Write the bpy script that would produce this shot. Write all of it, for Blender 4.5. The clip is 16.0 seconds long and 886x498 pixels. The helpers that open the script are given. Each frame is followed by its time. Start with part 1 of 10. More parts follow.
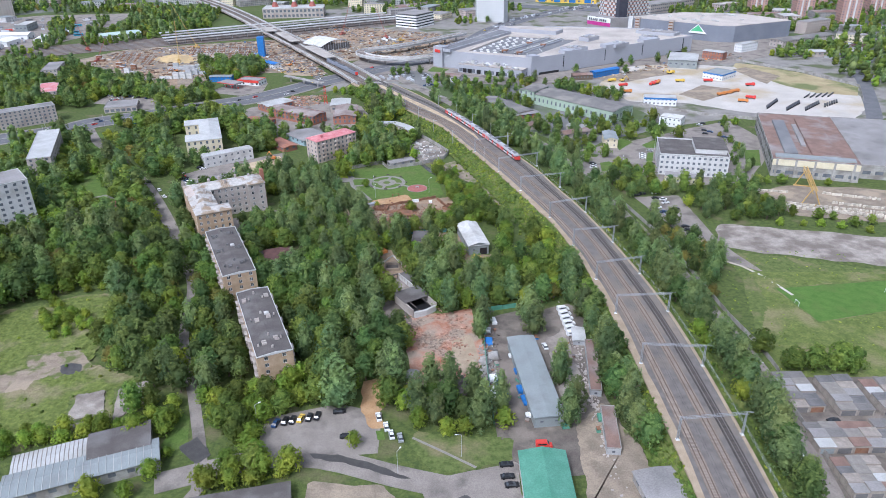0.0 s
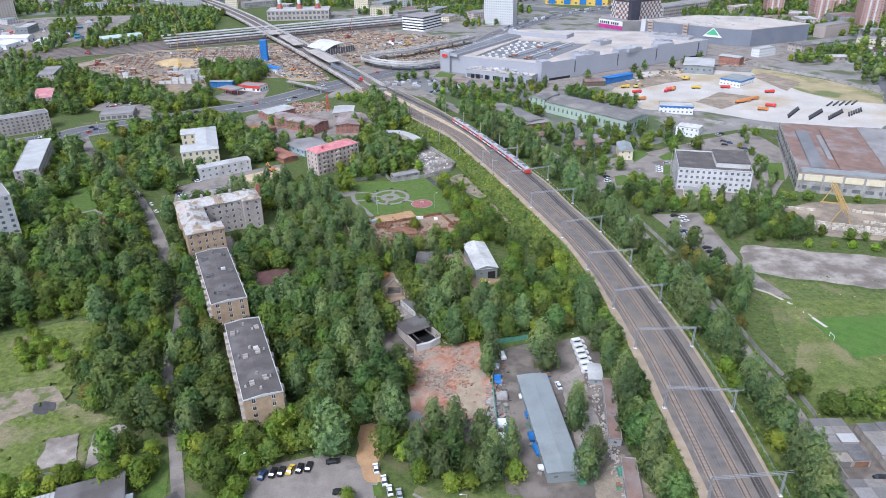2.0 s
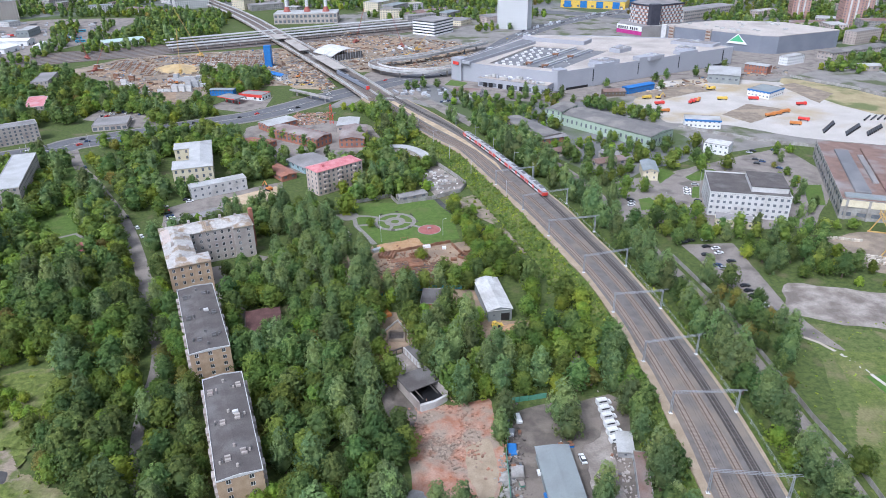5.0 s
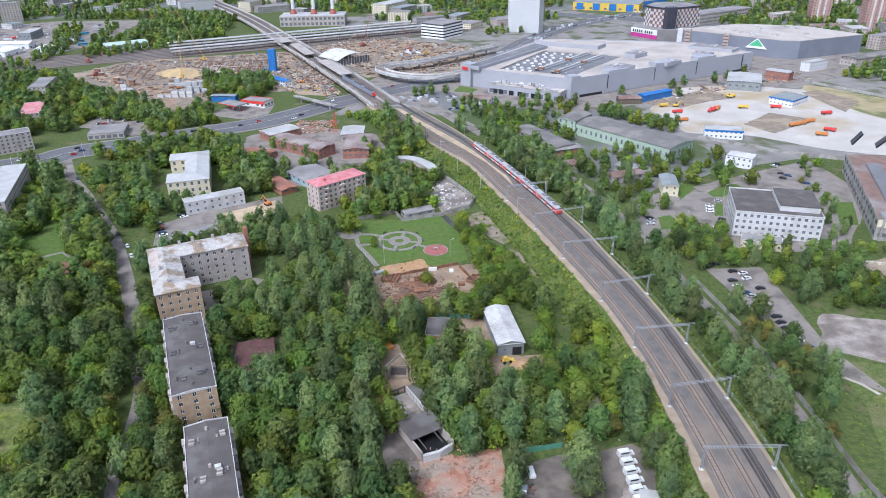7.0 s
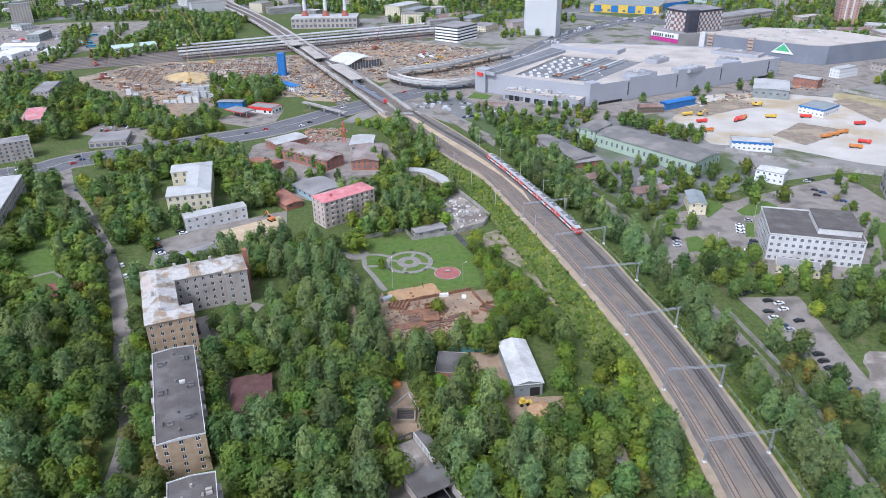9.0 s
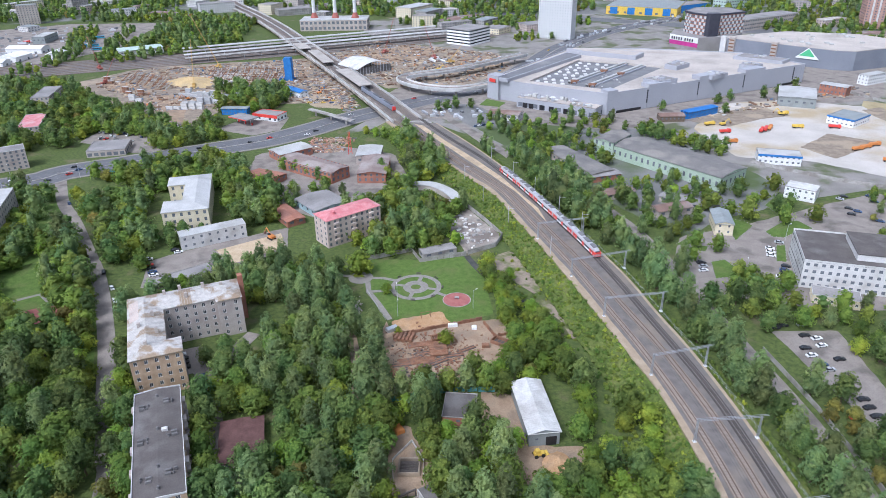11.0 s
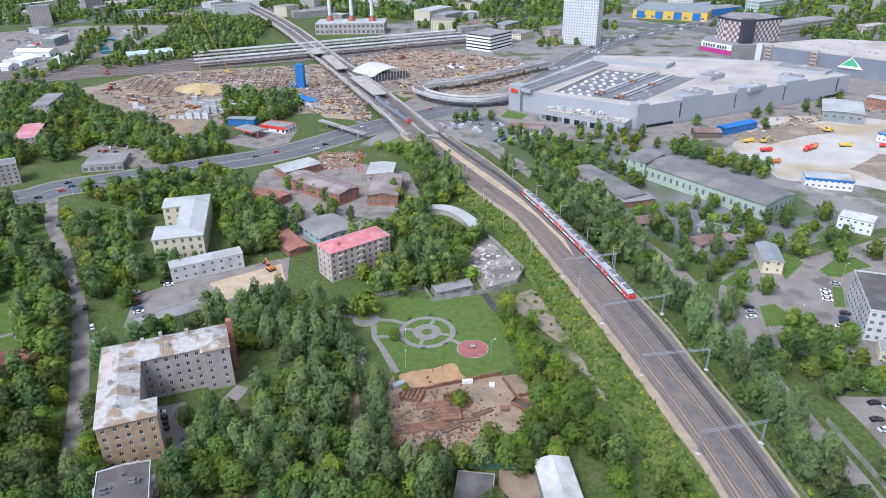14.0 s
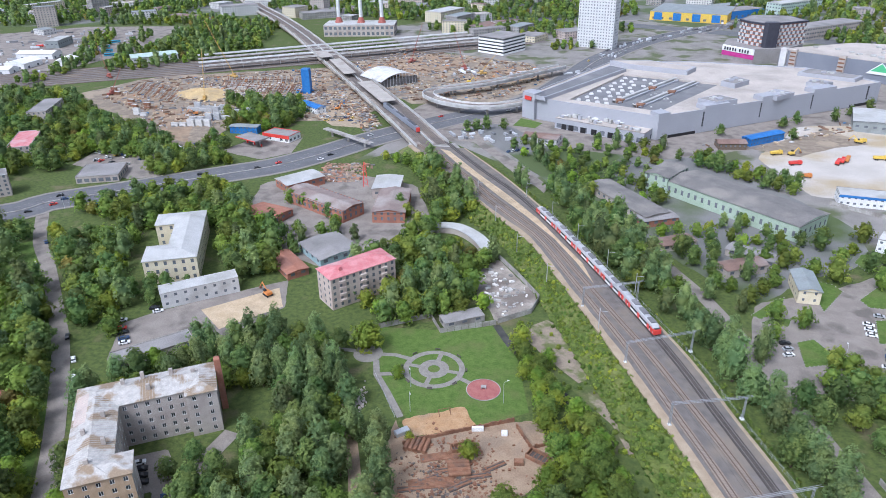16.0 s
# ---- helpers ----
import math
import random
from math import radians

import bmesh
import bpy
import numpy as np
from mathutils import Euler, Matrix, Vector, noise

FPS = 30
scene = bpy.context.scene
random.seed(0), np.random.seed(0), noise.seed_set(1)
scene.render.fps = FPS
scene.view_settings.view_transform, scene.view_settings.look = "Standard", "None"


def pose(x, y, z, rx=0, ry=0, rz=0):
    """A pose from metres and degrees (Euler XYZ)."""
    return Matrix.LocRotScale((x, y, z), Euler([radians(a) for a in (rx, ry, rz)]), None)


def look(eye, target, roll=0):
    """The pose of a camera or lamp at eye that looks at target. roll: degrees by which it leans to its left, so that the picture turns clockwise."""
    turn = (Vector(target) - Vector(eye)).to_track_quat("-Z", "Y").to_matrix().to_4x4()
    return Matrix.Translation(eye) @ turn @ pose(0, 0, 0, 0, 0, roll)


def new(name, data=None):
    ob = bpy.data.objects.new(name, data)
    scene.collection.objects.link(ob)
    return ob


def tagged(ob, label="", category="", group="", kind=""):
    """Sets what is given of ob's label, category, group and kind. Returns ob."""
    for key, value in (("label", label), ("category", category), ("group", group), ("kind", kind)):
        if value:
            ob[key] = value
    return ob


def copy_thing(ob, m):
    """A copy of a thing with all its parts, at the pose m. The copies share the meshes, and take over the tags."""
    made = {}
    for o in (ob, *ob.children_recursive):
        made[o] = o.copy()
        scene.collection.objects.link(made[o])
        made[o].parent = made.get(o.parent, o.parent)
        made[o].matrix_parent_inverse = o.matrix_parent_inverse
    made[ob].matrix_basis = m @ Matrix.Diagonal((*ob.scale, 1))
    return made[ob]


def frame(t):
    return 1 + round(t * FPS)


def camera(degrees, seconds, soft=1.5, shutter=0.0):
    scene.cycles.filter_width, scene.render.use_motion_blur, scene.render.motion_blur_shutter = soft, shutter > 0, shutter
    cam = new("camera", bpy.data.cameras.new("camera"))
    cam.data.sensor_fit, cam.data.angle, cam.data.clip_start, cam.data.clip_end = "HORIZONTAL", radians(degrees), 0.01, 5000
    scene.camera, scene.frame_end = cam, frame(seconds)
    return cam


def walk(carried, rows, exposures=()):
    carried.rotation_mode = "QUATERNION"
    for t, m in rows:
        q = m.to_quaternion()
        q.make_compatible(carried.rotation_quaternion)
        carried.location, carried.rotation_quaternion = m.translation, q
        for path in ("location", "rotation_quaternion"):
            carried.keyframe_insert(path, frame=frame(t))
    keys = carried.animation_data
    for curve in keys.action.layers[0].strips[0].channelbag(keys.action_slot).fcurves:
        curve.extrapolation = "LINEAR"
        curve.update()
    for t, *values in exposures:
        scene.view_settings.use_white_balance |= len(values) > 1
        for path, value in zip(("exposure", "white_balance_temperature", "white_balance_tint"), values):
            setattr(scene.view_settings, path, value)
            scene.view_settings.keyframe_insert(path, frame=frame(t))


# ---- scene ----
# camera: seconds, x, y, z, yaw, pitch, roll
cam = camera(64.9, 16.0, soft=0.5)
PATH = [
    (0.0, 0.00, 0.00, 160.00, -0.00, -26.65, -0.78),
    (1.0, 0.55, 12.46, 159.87, 0.35, -26.64, -0.80),
    (2.0, 0.91, 24.73, 159.87, 0.66, -26.64, -0.82),
    (3.0, 1.25, 36.95, 159.90, 0.93, -26.64, -0.83),
    (4.0, 1.37, 49.24, 159.75, 1.26, -26.63, -0.80),
    (6.5, 1.53, 80.36, 158.94, 2.21, -26.57, -0.81),
    (7.0, 1.52, 86.57, 159.00, 2.41, -26.57, -0.82),
    (8.0, 1.13, 98.77, 159.19, 2.88, -26.59, -0.85),
    (9.0, 0.67, 111.11, 159.25, 3.56, -26.60, -0.86),
    (11.5, -0.18, 142.03, 159.76, 4.81, -26.64, -0.92),
    (12.5, -0.90, 154.75, 159.44, 5.36, -26.62, -0.89),
    (13.0, -1.28, 161.13, 159.43, 5.64, -26.63, -0.88),
    (13.5, -1.53, 167.50, 159.48, 5.92, -26.64, -0.88),
    (14.0, -1.92, 173.99, 159.57, 6.18, -26.66, -0.88),
    (14.5, -2.49, 180.49, 159.64, 6.45, -26.69, -0.88),
    (15.0, -2.98, 187.04, 159.64, 6.69, -26.71, -0.89),
    (15.5, -3.59, 193.46, 159.64, 6.93, -26.73, -0.91),
    (16.0, -4.03, 199.99, 159.63, 7.14, -26.74, -0.93),
]
walk(cam, [(t, pose(x, y, z, 90 + p, 0, w) @ pose(0, 0, 0, 0, 0, r)) for t, x, y, z, w, p, r in PATH], [(0, 0.4, 5390, 14), (16, 0.4, 5390, 14)])

# ---- sky and sun: a bright overcast day ----
SUN_EL, SUN_AZ = 52.0, 215.0
world = bpy.data.worlds.new("overcast_sky")
scene.world = world
world.use_nodes = True
wn = world.node_tree
wn.nodes.clear()
sky = wn.nodes.new("ShaderNodeTexSky")
sky.sky_type, sky.sun_disc = "NISHITA", False
sky.sun_elevation, sky.sun_rotation = radians(SUN_EL), radians(SUN_AZ)
sky.air_density, sky.dust_density = 1.0, 4.0
pale = wn.nodes.new("ShaderNodeHueSaturation")
pale.inputs["Saturation"].default_value = 0.4
back = wn.nodes.new("ShaderNodeBackground")
back.inputs["Strength"].default_value = 0.15
wout = wn.nodes.new("ShaderNodeOutputWorld")
wn.links.new(sky.outputs[0], pale.inputs["Color"])
wn.links.new(pale.outputs[0], back.inputs["Color"])
wn.links.new(back.outputs[0], wout.inputs["Surface"])
sun = new("sun", bpy.data.lights.new("sun", "SUN"))
sun.data.energy, sun.data.angle, sun.data.color = 1.5, radians(14), (1.0, 0.96, 0.9)
sun.matrix_world = look((math.sin(radians(SUN_AZ)) * 200, math.cos(radians(SUN_AZ)) * 200, 200 * math.tan(radians(SUN_EL))), (0, 0, 0))
rng = random.Random(7)


# ---- materials ----
def surf(name, a, b, scale=0.3, rough=0.85, metal=0.0, bump=0.0, fine=6.0, c=None, cscale=0.03, cmin=0.5, cmax=0.7, island=0.0, obrand=0.0, spec=0.3):
    """A two-scale weathered surface: a and b mixed by noise, c as larger stains."""
    m = bpy.data.materials.new(name)
    m.use_nodes = True
    nt = m.node_tree
    n, l = nt.nodes, nt.links
    p = n["Principled BSDF"]
    p.inputs["Roughness"].default_value, p.inputs["Metallic"].default_value = rough, metal
    p.inputs["Specular IOR Level"].default_value = spec
    co = n.new("ShaderNodeTexCoord").outputs["Object"]

    def noise_at(s, detail=3):
        t = n.new("ShaderNodeTexNoise")
        t.inputs["Scale"].default_value, t.inputs["Detail"].default_value = s, detail
        l.new(co, t.inputs["Vector"])
        return t.outputs["Fac"]

    def mix(fac, x, y, kind="MIX"):
        k = n.new("ShaderNodeMix")
        k.data_type, k.blend_type = "RGBA", kind
        for sock, v in ((k.inputs[0], fac), (k.inputs[6], x), (k.inputs[7], y)):
            if isinstance(v, (int, float)):
                sock.default_value = v
            elif isinstance(v, tuple):
                sock.default_value = (*v, 1)
            else:
                l.new(v, sock)
        return k.outputs[2]

    def band(v, lo, hi):
        r = n.new("ShaderNodeMapRange")
        r.inputs[1].default_value, r.inputs[2].default_value = lo, hi
        l.new(v, r.inputs[0])
        return r.outputs[0]

    col = mix(band(noise_at(scale, 4), 0.35, 0.65), a, b)
    if c:
        col = mix(band(noise_at(cscale, 5), cmin, cmax), col, c)
    grain = noise_at(fine, 2)
    col = mix(0.35, col, mix(band(grain, 0.3, 0.7), (0.55, 0.55, 0.55), (1.35, 1.35, 1.35)), "MULTIPLY")
    if island or obrand:
        src = n.new("ShaderNodeNewGeometry").outputs["Random Per Island"] if island else n.new("ShaderNodeObjectInfo").outputs["Random"]
        k = island or obrand
        col = mix(1.0, col, mix(src, (1 - k, 1 - k, 1 - k), (1 + k, 1 + k, 1 + k)), "MULTIPLY")
    l.new(col, p.inputs["Base Color"])
    if bump:
        bp = n.new("ShaderNodeBump")
        bp.inputs["Strength"].default_value, bp.inputs["Distance"].default_value = bump, 0.2
        l.new(grain, bp.inputs["Height"])
        l.new(bp.outputs[0], p.inputs["Normal"])
    return m


def leaf(name, a, b, thru=0.35):
    """Foliage: colour by leaf clump and by tree."""
    m = bpy.data.materials.new(name)
    m.use_nodes = True
    nt = m.node_tree
    n, l = nt.nodes, nt.links
    p = n["Principled BSDF"]
    p.inputs["Roughness"].default_value = 0.7
    p.inputs["Specular IOR Level"].default_value = 0.25
    geo, inf = n.new("ShaderNodeNewGeometry"), n.new("ShaderNodeObjectInfo")
    k = n.new("ShaderNodeMix")
    k.data_type = "RGBA"
    k.inputs[6].default_value, k.inputs[7].default_value = (*a, 1), (*b, 1)
    l.new(geo.outputs["Random Per Island"], k.inputs[0])
    h = n.new("ShaderNodeHueSaturation")
    r1 = n.new("ShaderNodeMapRange")
    r1.inputs[3].default_value, r1.inputs[4].default_value = 0.72, 1.42
    l.new(inf.outputs["Random"], r1.inputs[0])
    l.new(r1.outputs[0], h.inputs["Value"])
    w = n.new("ShaderNodeMath")
    w.operation, w.inputs[1].default_value = "MULTIPLY", 7.31
    l.new(inf.outputs["Random"], w.inputs[0])
    fr = n.new("ShaderNodeMath")
    fr.operation = "FRACT"
    l.new(w.outputs[0], fr.inputs[0])
    r2 = n.new("ShaderNodeMapRange")
    r2.inputs[3].default_value, r2.inputs[4].default_value = 0.486, 0.528
    l.new(fr.outputs[0], r2.inputs[0])
    l.new(r2.outputs[0], h.inputs["Hue"])
    # slow change of tone from tree to tree and limb to limb
    big = n.new("ShaderNodeTexNoise")
    big.inputs["Scale"].default_value, big.inputs["Detail"].default_value = 0.16, 2
    l.new(n.new("ShaderNodeTexCoord").outputs["Object"], big.inputs["Vector"])
    tone = n.new("ShaderNodeMix")
    tone.data_type, tone.blend_type = "RGBA", "MULTIPLY"
    tone.inputs[0].default_value = 1.0
    ramp = n.new("ShaderNodeValToRGB")
    ramp.color_ramp.elements[0].position, ramp.color_ramp.elements[1].position = 0.36, 0.64
    ramp.color_ramp.elements[0].color, ramp.color_ramp.elements[1].color = (0.74, 0.82, 0.86, 1), (1.28, 1.18, 1.02, 1)
    l.new(big.outputs["Fac"], ramp.inputs[0])
    l.new(k.outputs[2], tone.inputs[6])
    l.new(ramp.outputs[0], tone.inputs[7])
    l.new(tone.outputs[2], h.inputs["Color"])
    l.new(h.outputs[0], p.inputs["Base Color"])
    tr = n.new("ShaderNodeBsdfTranslucent")
    l.new(h.outputs[0], tr.inputs["Color"])
    mx = n.new("ShaderNodeMixShader")
    mx.inputs[0].default_value = thru
    l.new(p.outputs[0], mx.inputs[1])
    l.new(tr.outputs[0], mx.inputs[2])
    l.new(mx.outputs[0], n["Material Output"].inputs["Surface"])
    return m


M = {}
M["grass"] = surf("grass", (0.062, 0.09, 0.024), (0.11, 0.14, 0.036), 0.5, 0.95, bump=0.8, fine=1.5, c=(0.15, 0.135, 0.07), cscale=0.07, cmin=0.57, cmax=0.7)
M["lawn"] = surf("lawn", (0.08, 0.135, 0.024), (0.115, 0.175, 0.036), 0.4, 0.95, bump=0.6, fine=1.6, c=(0.125, 0.155, 0.045), cscale=0.12)
M["rough_grass"] = surf("rough_grass", (0.08, 0.115, 0.028), (0.14, 0.17, 0.05), 0.5, 0.95, bump=1.0, fine=1.3, c=(0.2, 0.18, 0.09), cscale=0.09, cmin=0.5, cmax=0.66)
M["asphalt"] = surf("asphalt", (0.235, 0.205, 0.178), (0.295, 0.26, 0.225), 0.15, 0.9, fine=3, c=(0.16, 0.14, 0.122), cscale=0.08, cmin=0.53, cmax=0.66)
M["road"] = surf("road_asphalt", (0.13, 0.13, 0.135), (0.16, 0.16, 0.165), 0.1, 0.9, fine=2)
M["concrete"] = surf("concrete", (0.33, 0.315, 0.29), (0.42, 0.4, 0.37), 0.6, 0.9, fine=3, c=(0.24, 0.22, 0.195), cscale=0.16, cmin=0.45, cmax=0.62)
M["sand"] = surf("sand", (0.47, 0.435, 0.385), (0.55, 0.51, 0.46), 0.05, 0.95, fine=3.0, c=(0.42, 0.34, 0.22), cscale=0.015, cmin=0.5, cmax=0.62)
M["dirt"] = surf("dirt", (0.22, 0.18, 0.135), (0.3, 0.245, 0.185), 0.2, 0.95, bump=0.5, fine=2, c=(0.36, 0.29, 0.21), cscale=0.05, cmin=0.5, cmax=0.62)
M["orange_dirt"] = surf("orange_dirt", (0.4, 0.235, 0.115), (0.47, 0.305, 0.165), 0.25, 0.95, bump=0.6, fine=2.5, c=(0.34, 0.24, 0.15), cscale=0.12)
M["rubble"] = surf("rubble", (0.36, 0.165, 0.1), (0.44, 0.28, 0.205), 0.35, 0.95, bump=1.0, fine=2.5, c=(0.33, 0.26, 0.2), cscale=0.09, cmin=0.48, cmax=0.6, island=0.35)
M["ballast"] = surf("ballast", (0.155, 0.138, 0.125), (0.2, 0.18, 0.163), 0.35, 0.95, bump=0.5, fine=5, c=(0.25, 0.21, 0.165), cscale=0.06)
M["portal_steel"] = surf("portal_steel", (0.34, 0.35, 0.36), (0.42, 0.43, 0.44), 1, 0.55, metal=0.3)
M["sleeper"] = surf("sleeper", (0.28, 0.235, 0.19), (0.34, 0.285, 0.235), 2, 0.9, obrand=0.15)
M["slope_weeds"] = surf("slope_weeds", (0.07, 0.105, 0.02), (0.125, 0.165, 0.034), 0.6, 0.95, bump=1.0, fine=1.2, c=(0.16, 0.18, 0.05), cscale=0.1, cmin=0.5, cmax=0.66)
M["maroon"] = surf("maroon_roof", (0.1, 0.05, 0.045), (0.14, 0.075, 0.065), 0.3, 0.85, fine=2)
M["dark_sleeper"] = surf("dark_sleeper", (0.1, 0.085, 0.075), (0.15, 0.13, 0.115), 2, 0.9)
M["rail"] = surf("rail_steel", (0.11, 0.075, 0.055), (0.17, 0.12, 0.09), 3, 0.6)
M["dark_rail"] = surf("dark_rail_steel", (0.16, 0.14, 0.125), (0.22, 0.195, 0.175), 3, 0.5)
M["track_ballast"] = surf("track_ballast", (0.21, 0.165, 0.13), (0.28, 0.225, 0.175), 0.5, 0.95, bump=0.5, fine=5, c=(0.17, 0.145, 0.125), cscale=0.08)
M["dark_ballast"] = surf("dark_ballast", (0.06, 0.054, 0.05), (0.09, 0.08, 0.073), 0.5, 0.95, bump=0.5, fine=5)
M["town"] = surf("town_ground", (0.22, 0.205, 0.185), (0.29, 0.27, 0.245), 0.06, 0.95, fine=2, c=(0.11, 0.125, 0.06), cscale=0.035, cmin=0.5, cmax=0.6)
M["teal_wall"] = surf("teal_wall", (0.3, 0.42, 0.44), (0.36, 0.47, 0.49), 0.3, 0.85, fine=4)
M["dry_grass"] = surf("dry_grass", (0.33, 0.27, 0.15), (0.42, 0.35, 0.2), 0.08, 0.95, fine=1.5, c=(0.16, 0.18, 0.07), cscale=0.03, cmin=0.5, cmax=0.62)
M["brick"] = surf("tan_brick", (0.42, 0.3, 0.19), (0.5, 0.37, 0.25), 0.5, 0.9, fine=6, c=(0.36, 0.25, 0.16), cscale=0.15)
M["red_brick"] = surf("red_brick", (0.33, 0.14, 0.09), (0.4, 0.19, 0.13), 0.6, 0.9, fine=6, c=(0.26, 0.13, 0.1), cscale=0.15)
M["plaster"] = surf("grey_plaster", (0.42, 0.37, 0.33), (0.48, 0.43, 0.38), 0.3, 0.9, fine=5, c=(0.35, 0.3, 0.27), cscale=0.1)
M["white_wall"] = surf("white_wall", (0.56, 0.55, 0.53), (0.64, 0.63, 0.605), 0.3, 0.85, fine=4, c=(0.46, 0.44, 0.41), cscale=0.12)
M["cream_wall"] = surf("cream_wall", (0.66, 0.58, 0.4), (0.72, 0.65, 0.48), 0.3, 0.85, fine=4)
M["pink_wall"] = surf("pinkish_wall", (0.52, 0.42, 0.36), (0.58, 0.49, 0.43), 0.3, 0.85, fine=4, c=(0.42, 0.34, 0.3), cscale=0.1)
M["tar_roof"] = surf("tar_roof", (0.105, 0.093, 0.086), (0.135, 0.12, 0.11), 0.2, 0.9, fine=3, c=(0.17, 0.158, 0.15), cscale=0.1)
M["tin_roof"] = surf("worn_tin_roof", (0.42, 0.395, 0.36), (0.56, 0.53, 0.49), 0.6, 0.65, fine=4, c=(0.3, 0.225, 0.15), cscale=0.16, cmin=0.49, cmax=0.58)
M["red_roof"] = surf("pink_red_roof", (0.55, 0.17, 0.18), (0.62, 0.28, 0.28), 0.25, 0.6, fine=3, c=(0.6, 0.4, 0.38), cscale=0.1)
M["brown_roof"] = surf("brown_roof", (0.2, 0.13, 0.105), (0.26, 0.17, 0.135), 0.2, 0.85, fine=3, c=(0.3, 0.27, 0.25), cscale=0.06)
M["works_roof"] = surf("weathered_works_roof", (0.24, 0.185, 0.165), (0.3, 0.24, 0.215), 0.2, 0.85, fine=3, c=(0.36, 0.32, 0.29), cscale=0.08)
M["rust_roof"] = surf("rusty_orange_roof", (0.33, 0.145, 0.095), (0.4, 0.19, 0.13), 0.25, 0.85, fine=3, c=(0.26, 0.13, 0.1), cscale=0.1)
M["tower_brick"] = surf("tower_brick", (0.42, 0.25, 0.2), (0.48, 0.31, 0.26), 0.3, 0.9, fine=4)
M["grey_roof"] = surf("grey_roof", (0.26, 0.245, 0.23), (0.33, 0.31, 0.3), 0.12, 0.85, fine=2, c=(0.2, 0.19, 0.18), cscale=0.06)
M["pale_roof"] = surf("pale_roof", (0.44, 0.435, 0.415), (0.52, 0.515, 0.495), 0.15, 0.6, fine=3, c=(0.37, 0.36, 0.33), cscale=0.08)
M["blue_grey_roof"] = surf("blue_grey_roof", (0.25, 0.275, 0.27), (0.29, 0.315, 0.31), 0.1, 0.55, fine=4, c=(0.23, 0.245, 0.24), cscale=0.15)
M["green_roof"] = surf("green_tin_roof", (0.09, 0.25, 0.17), (0.13, 0.31, 0.22), 0.2, 0.5, fine=2)
M["mall_wall"] = surf("mall_wall", (0.36, 0.365, 0.39), (0.39, 0.395, 0.42), 0.05, 0.6, fine=4)
M["mall_roof"] = surf("mall_roof", (0.46, 0.41, 0.36), (0.53, 0.475, 0.42), 0.05, 0.9, fine=1.5, c=(0.38, 0.34, 0.3), cscale=0.03, cmin=0.5, cmax=0.68)
M["store_wall"] = surf("store_wall", (0.2, 0.215, 0.25), (0.235, 0.25, 0.285), 0.05, 0.6, fine=3)
M["yellow_sand"] = surf("yellow_sand", (0.5, 0.36, 0.17), (0.58, 0.43, 0.22), 0.1, 0.95, bump=0.6, fine=1.5, c=(0.42, 0.33, 0.2), cscale=0.08)
M["ochre"] = surf("ochre_gravel", (0.47, 0.36, 0.225), (0.57, 0.45, 0.3), 0.2, 0.95, fine=2.5, c=(0.38, 0.3, 0.2), cscale=0.08)
M["wet"] = surf("wet_asphalt", (0.06, 0.055, 0.05), (0.085, 0.078, 0.07), 0.4, 0.35, fine=3, spec=0.5)
M["mint_roof"] = surf("mint_roof", (0.42, 0.52, 0.46), (0.48, 0.57, 0.5), 0.1, 0.7, fine=3)
M["chequer_brown"] = surf("chequer_brown", (0.36, 0.17, 0.12), (0.42, 0.22, 0.16), 0.3, 0.8)
M["dark_panel"] = surf("dark_panel", (0.045, 0.045, 0.06), (0.06, 0.06, 0.075), 0.2, 0.5)
M["magenta"] = surf("magenta_paint", (0.45, 0.04, 0.22), (0.5, 0.06, 0.27))
M["dark_roof"] = surf("dark_mall_roof", (0.17, 0.17, 0.175), (0.21, 0.21, 0.215), 0.06, 0.9, fine=3, c=(0.25, 0.245, 0.24), cscale=0.05)
M["glass"] = surf("dark_window_glass", (0.04, 0.045, 0.05), (0.08, 0.085, 0.09), 0.5, 0.12, fine=2, obrand=0.5, spec=0.6)
M["white"] = surf("white_paint", (0.74, 0.74, 0.72), (0.8, 0.8, 0.78), 0.5, 0.6, fine=2)
M["steel"] = surf("galvanised_steel", (0.5, 0.51, 0.52), (0.58, 0.59, 0.6), 1, 0.5, metal=0.5)
M["city"] = surf("city_ground", (0.17, 0.17, 0.16), (0.23, 0.225, 0.215), 0.02, 0.9, fine=3, c=(0.09, 0.12, 0.045), cscale=0.012, cmin=0.45, cmax=0.55)
M["far_glass"] = surf("far_window_glass", (0.13, 0.14, 0.16), (0.2, 0.21, 0.23), 0.3, 0.2, fine=2, spec=0.5)
M["yard"] = surf("yard_earth", (0.125, 0.105, 0.088), (0.175, 0.15, 0.125), 0.25, 0.92, bump=0.4, fine=3, c=(0.235, 0.2, 0.165), cscale=0.09, cmin=0.48, cmax=0.6)
M["slate_roof"] = surf("slate_roof", (0.17, 0.16, 0.15), (0.22, 0.205, 0.19), 0.15, 0.9, fine=2, c=(0.27, 0.25, 0.22), cscale=0.07)
M["stained"] = surf("stained_concrete", (0.3, 0.262, 0.222), (0.41, 0.362, 0.31), 0.3, 0.9, bump=0.3, fine=2, c=(0.19, 0.16, 0.135), cscale=0.09, cmin=0.42, cmax=0.6)
M["lead"] = surf("lead_grey_felt", (0.14, 0.135, 0.132), (0.19, 0.18, 0.175), 0.3, 0.9, fine=2)
M["site_earth"] = surf("site_earth", (0.29, 0.205, 0.135), (0.385, 0.285, 0.19), 0.2, 0.95, bump=0.7, fine=2.5, c=(0.22, 0.17, 0.125), cscale=0.1)
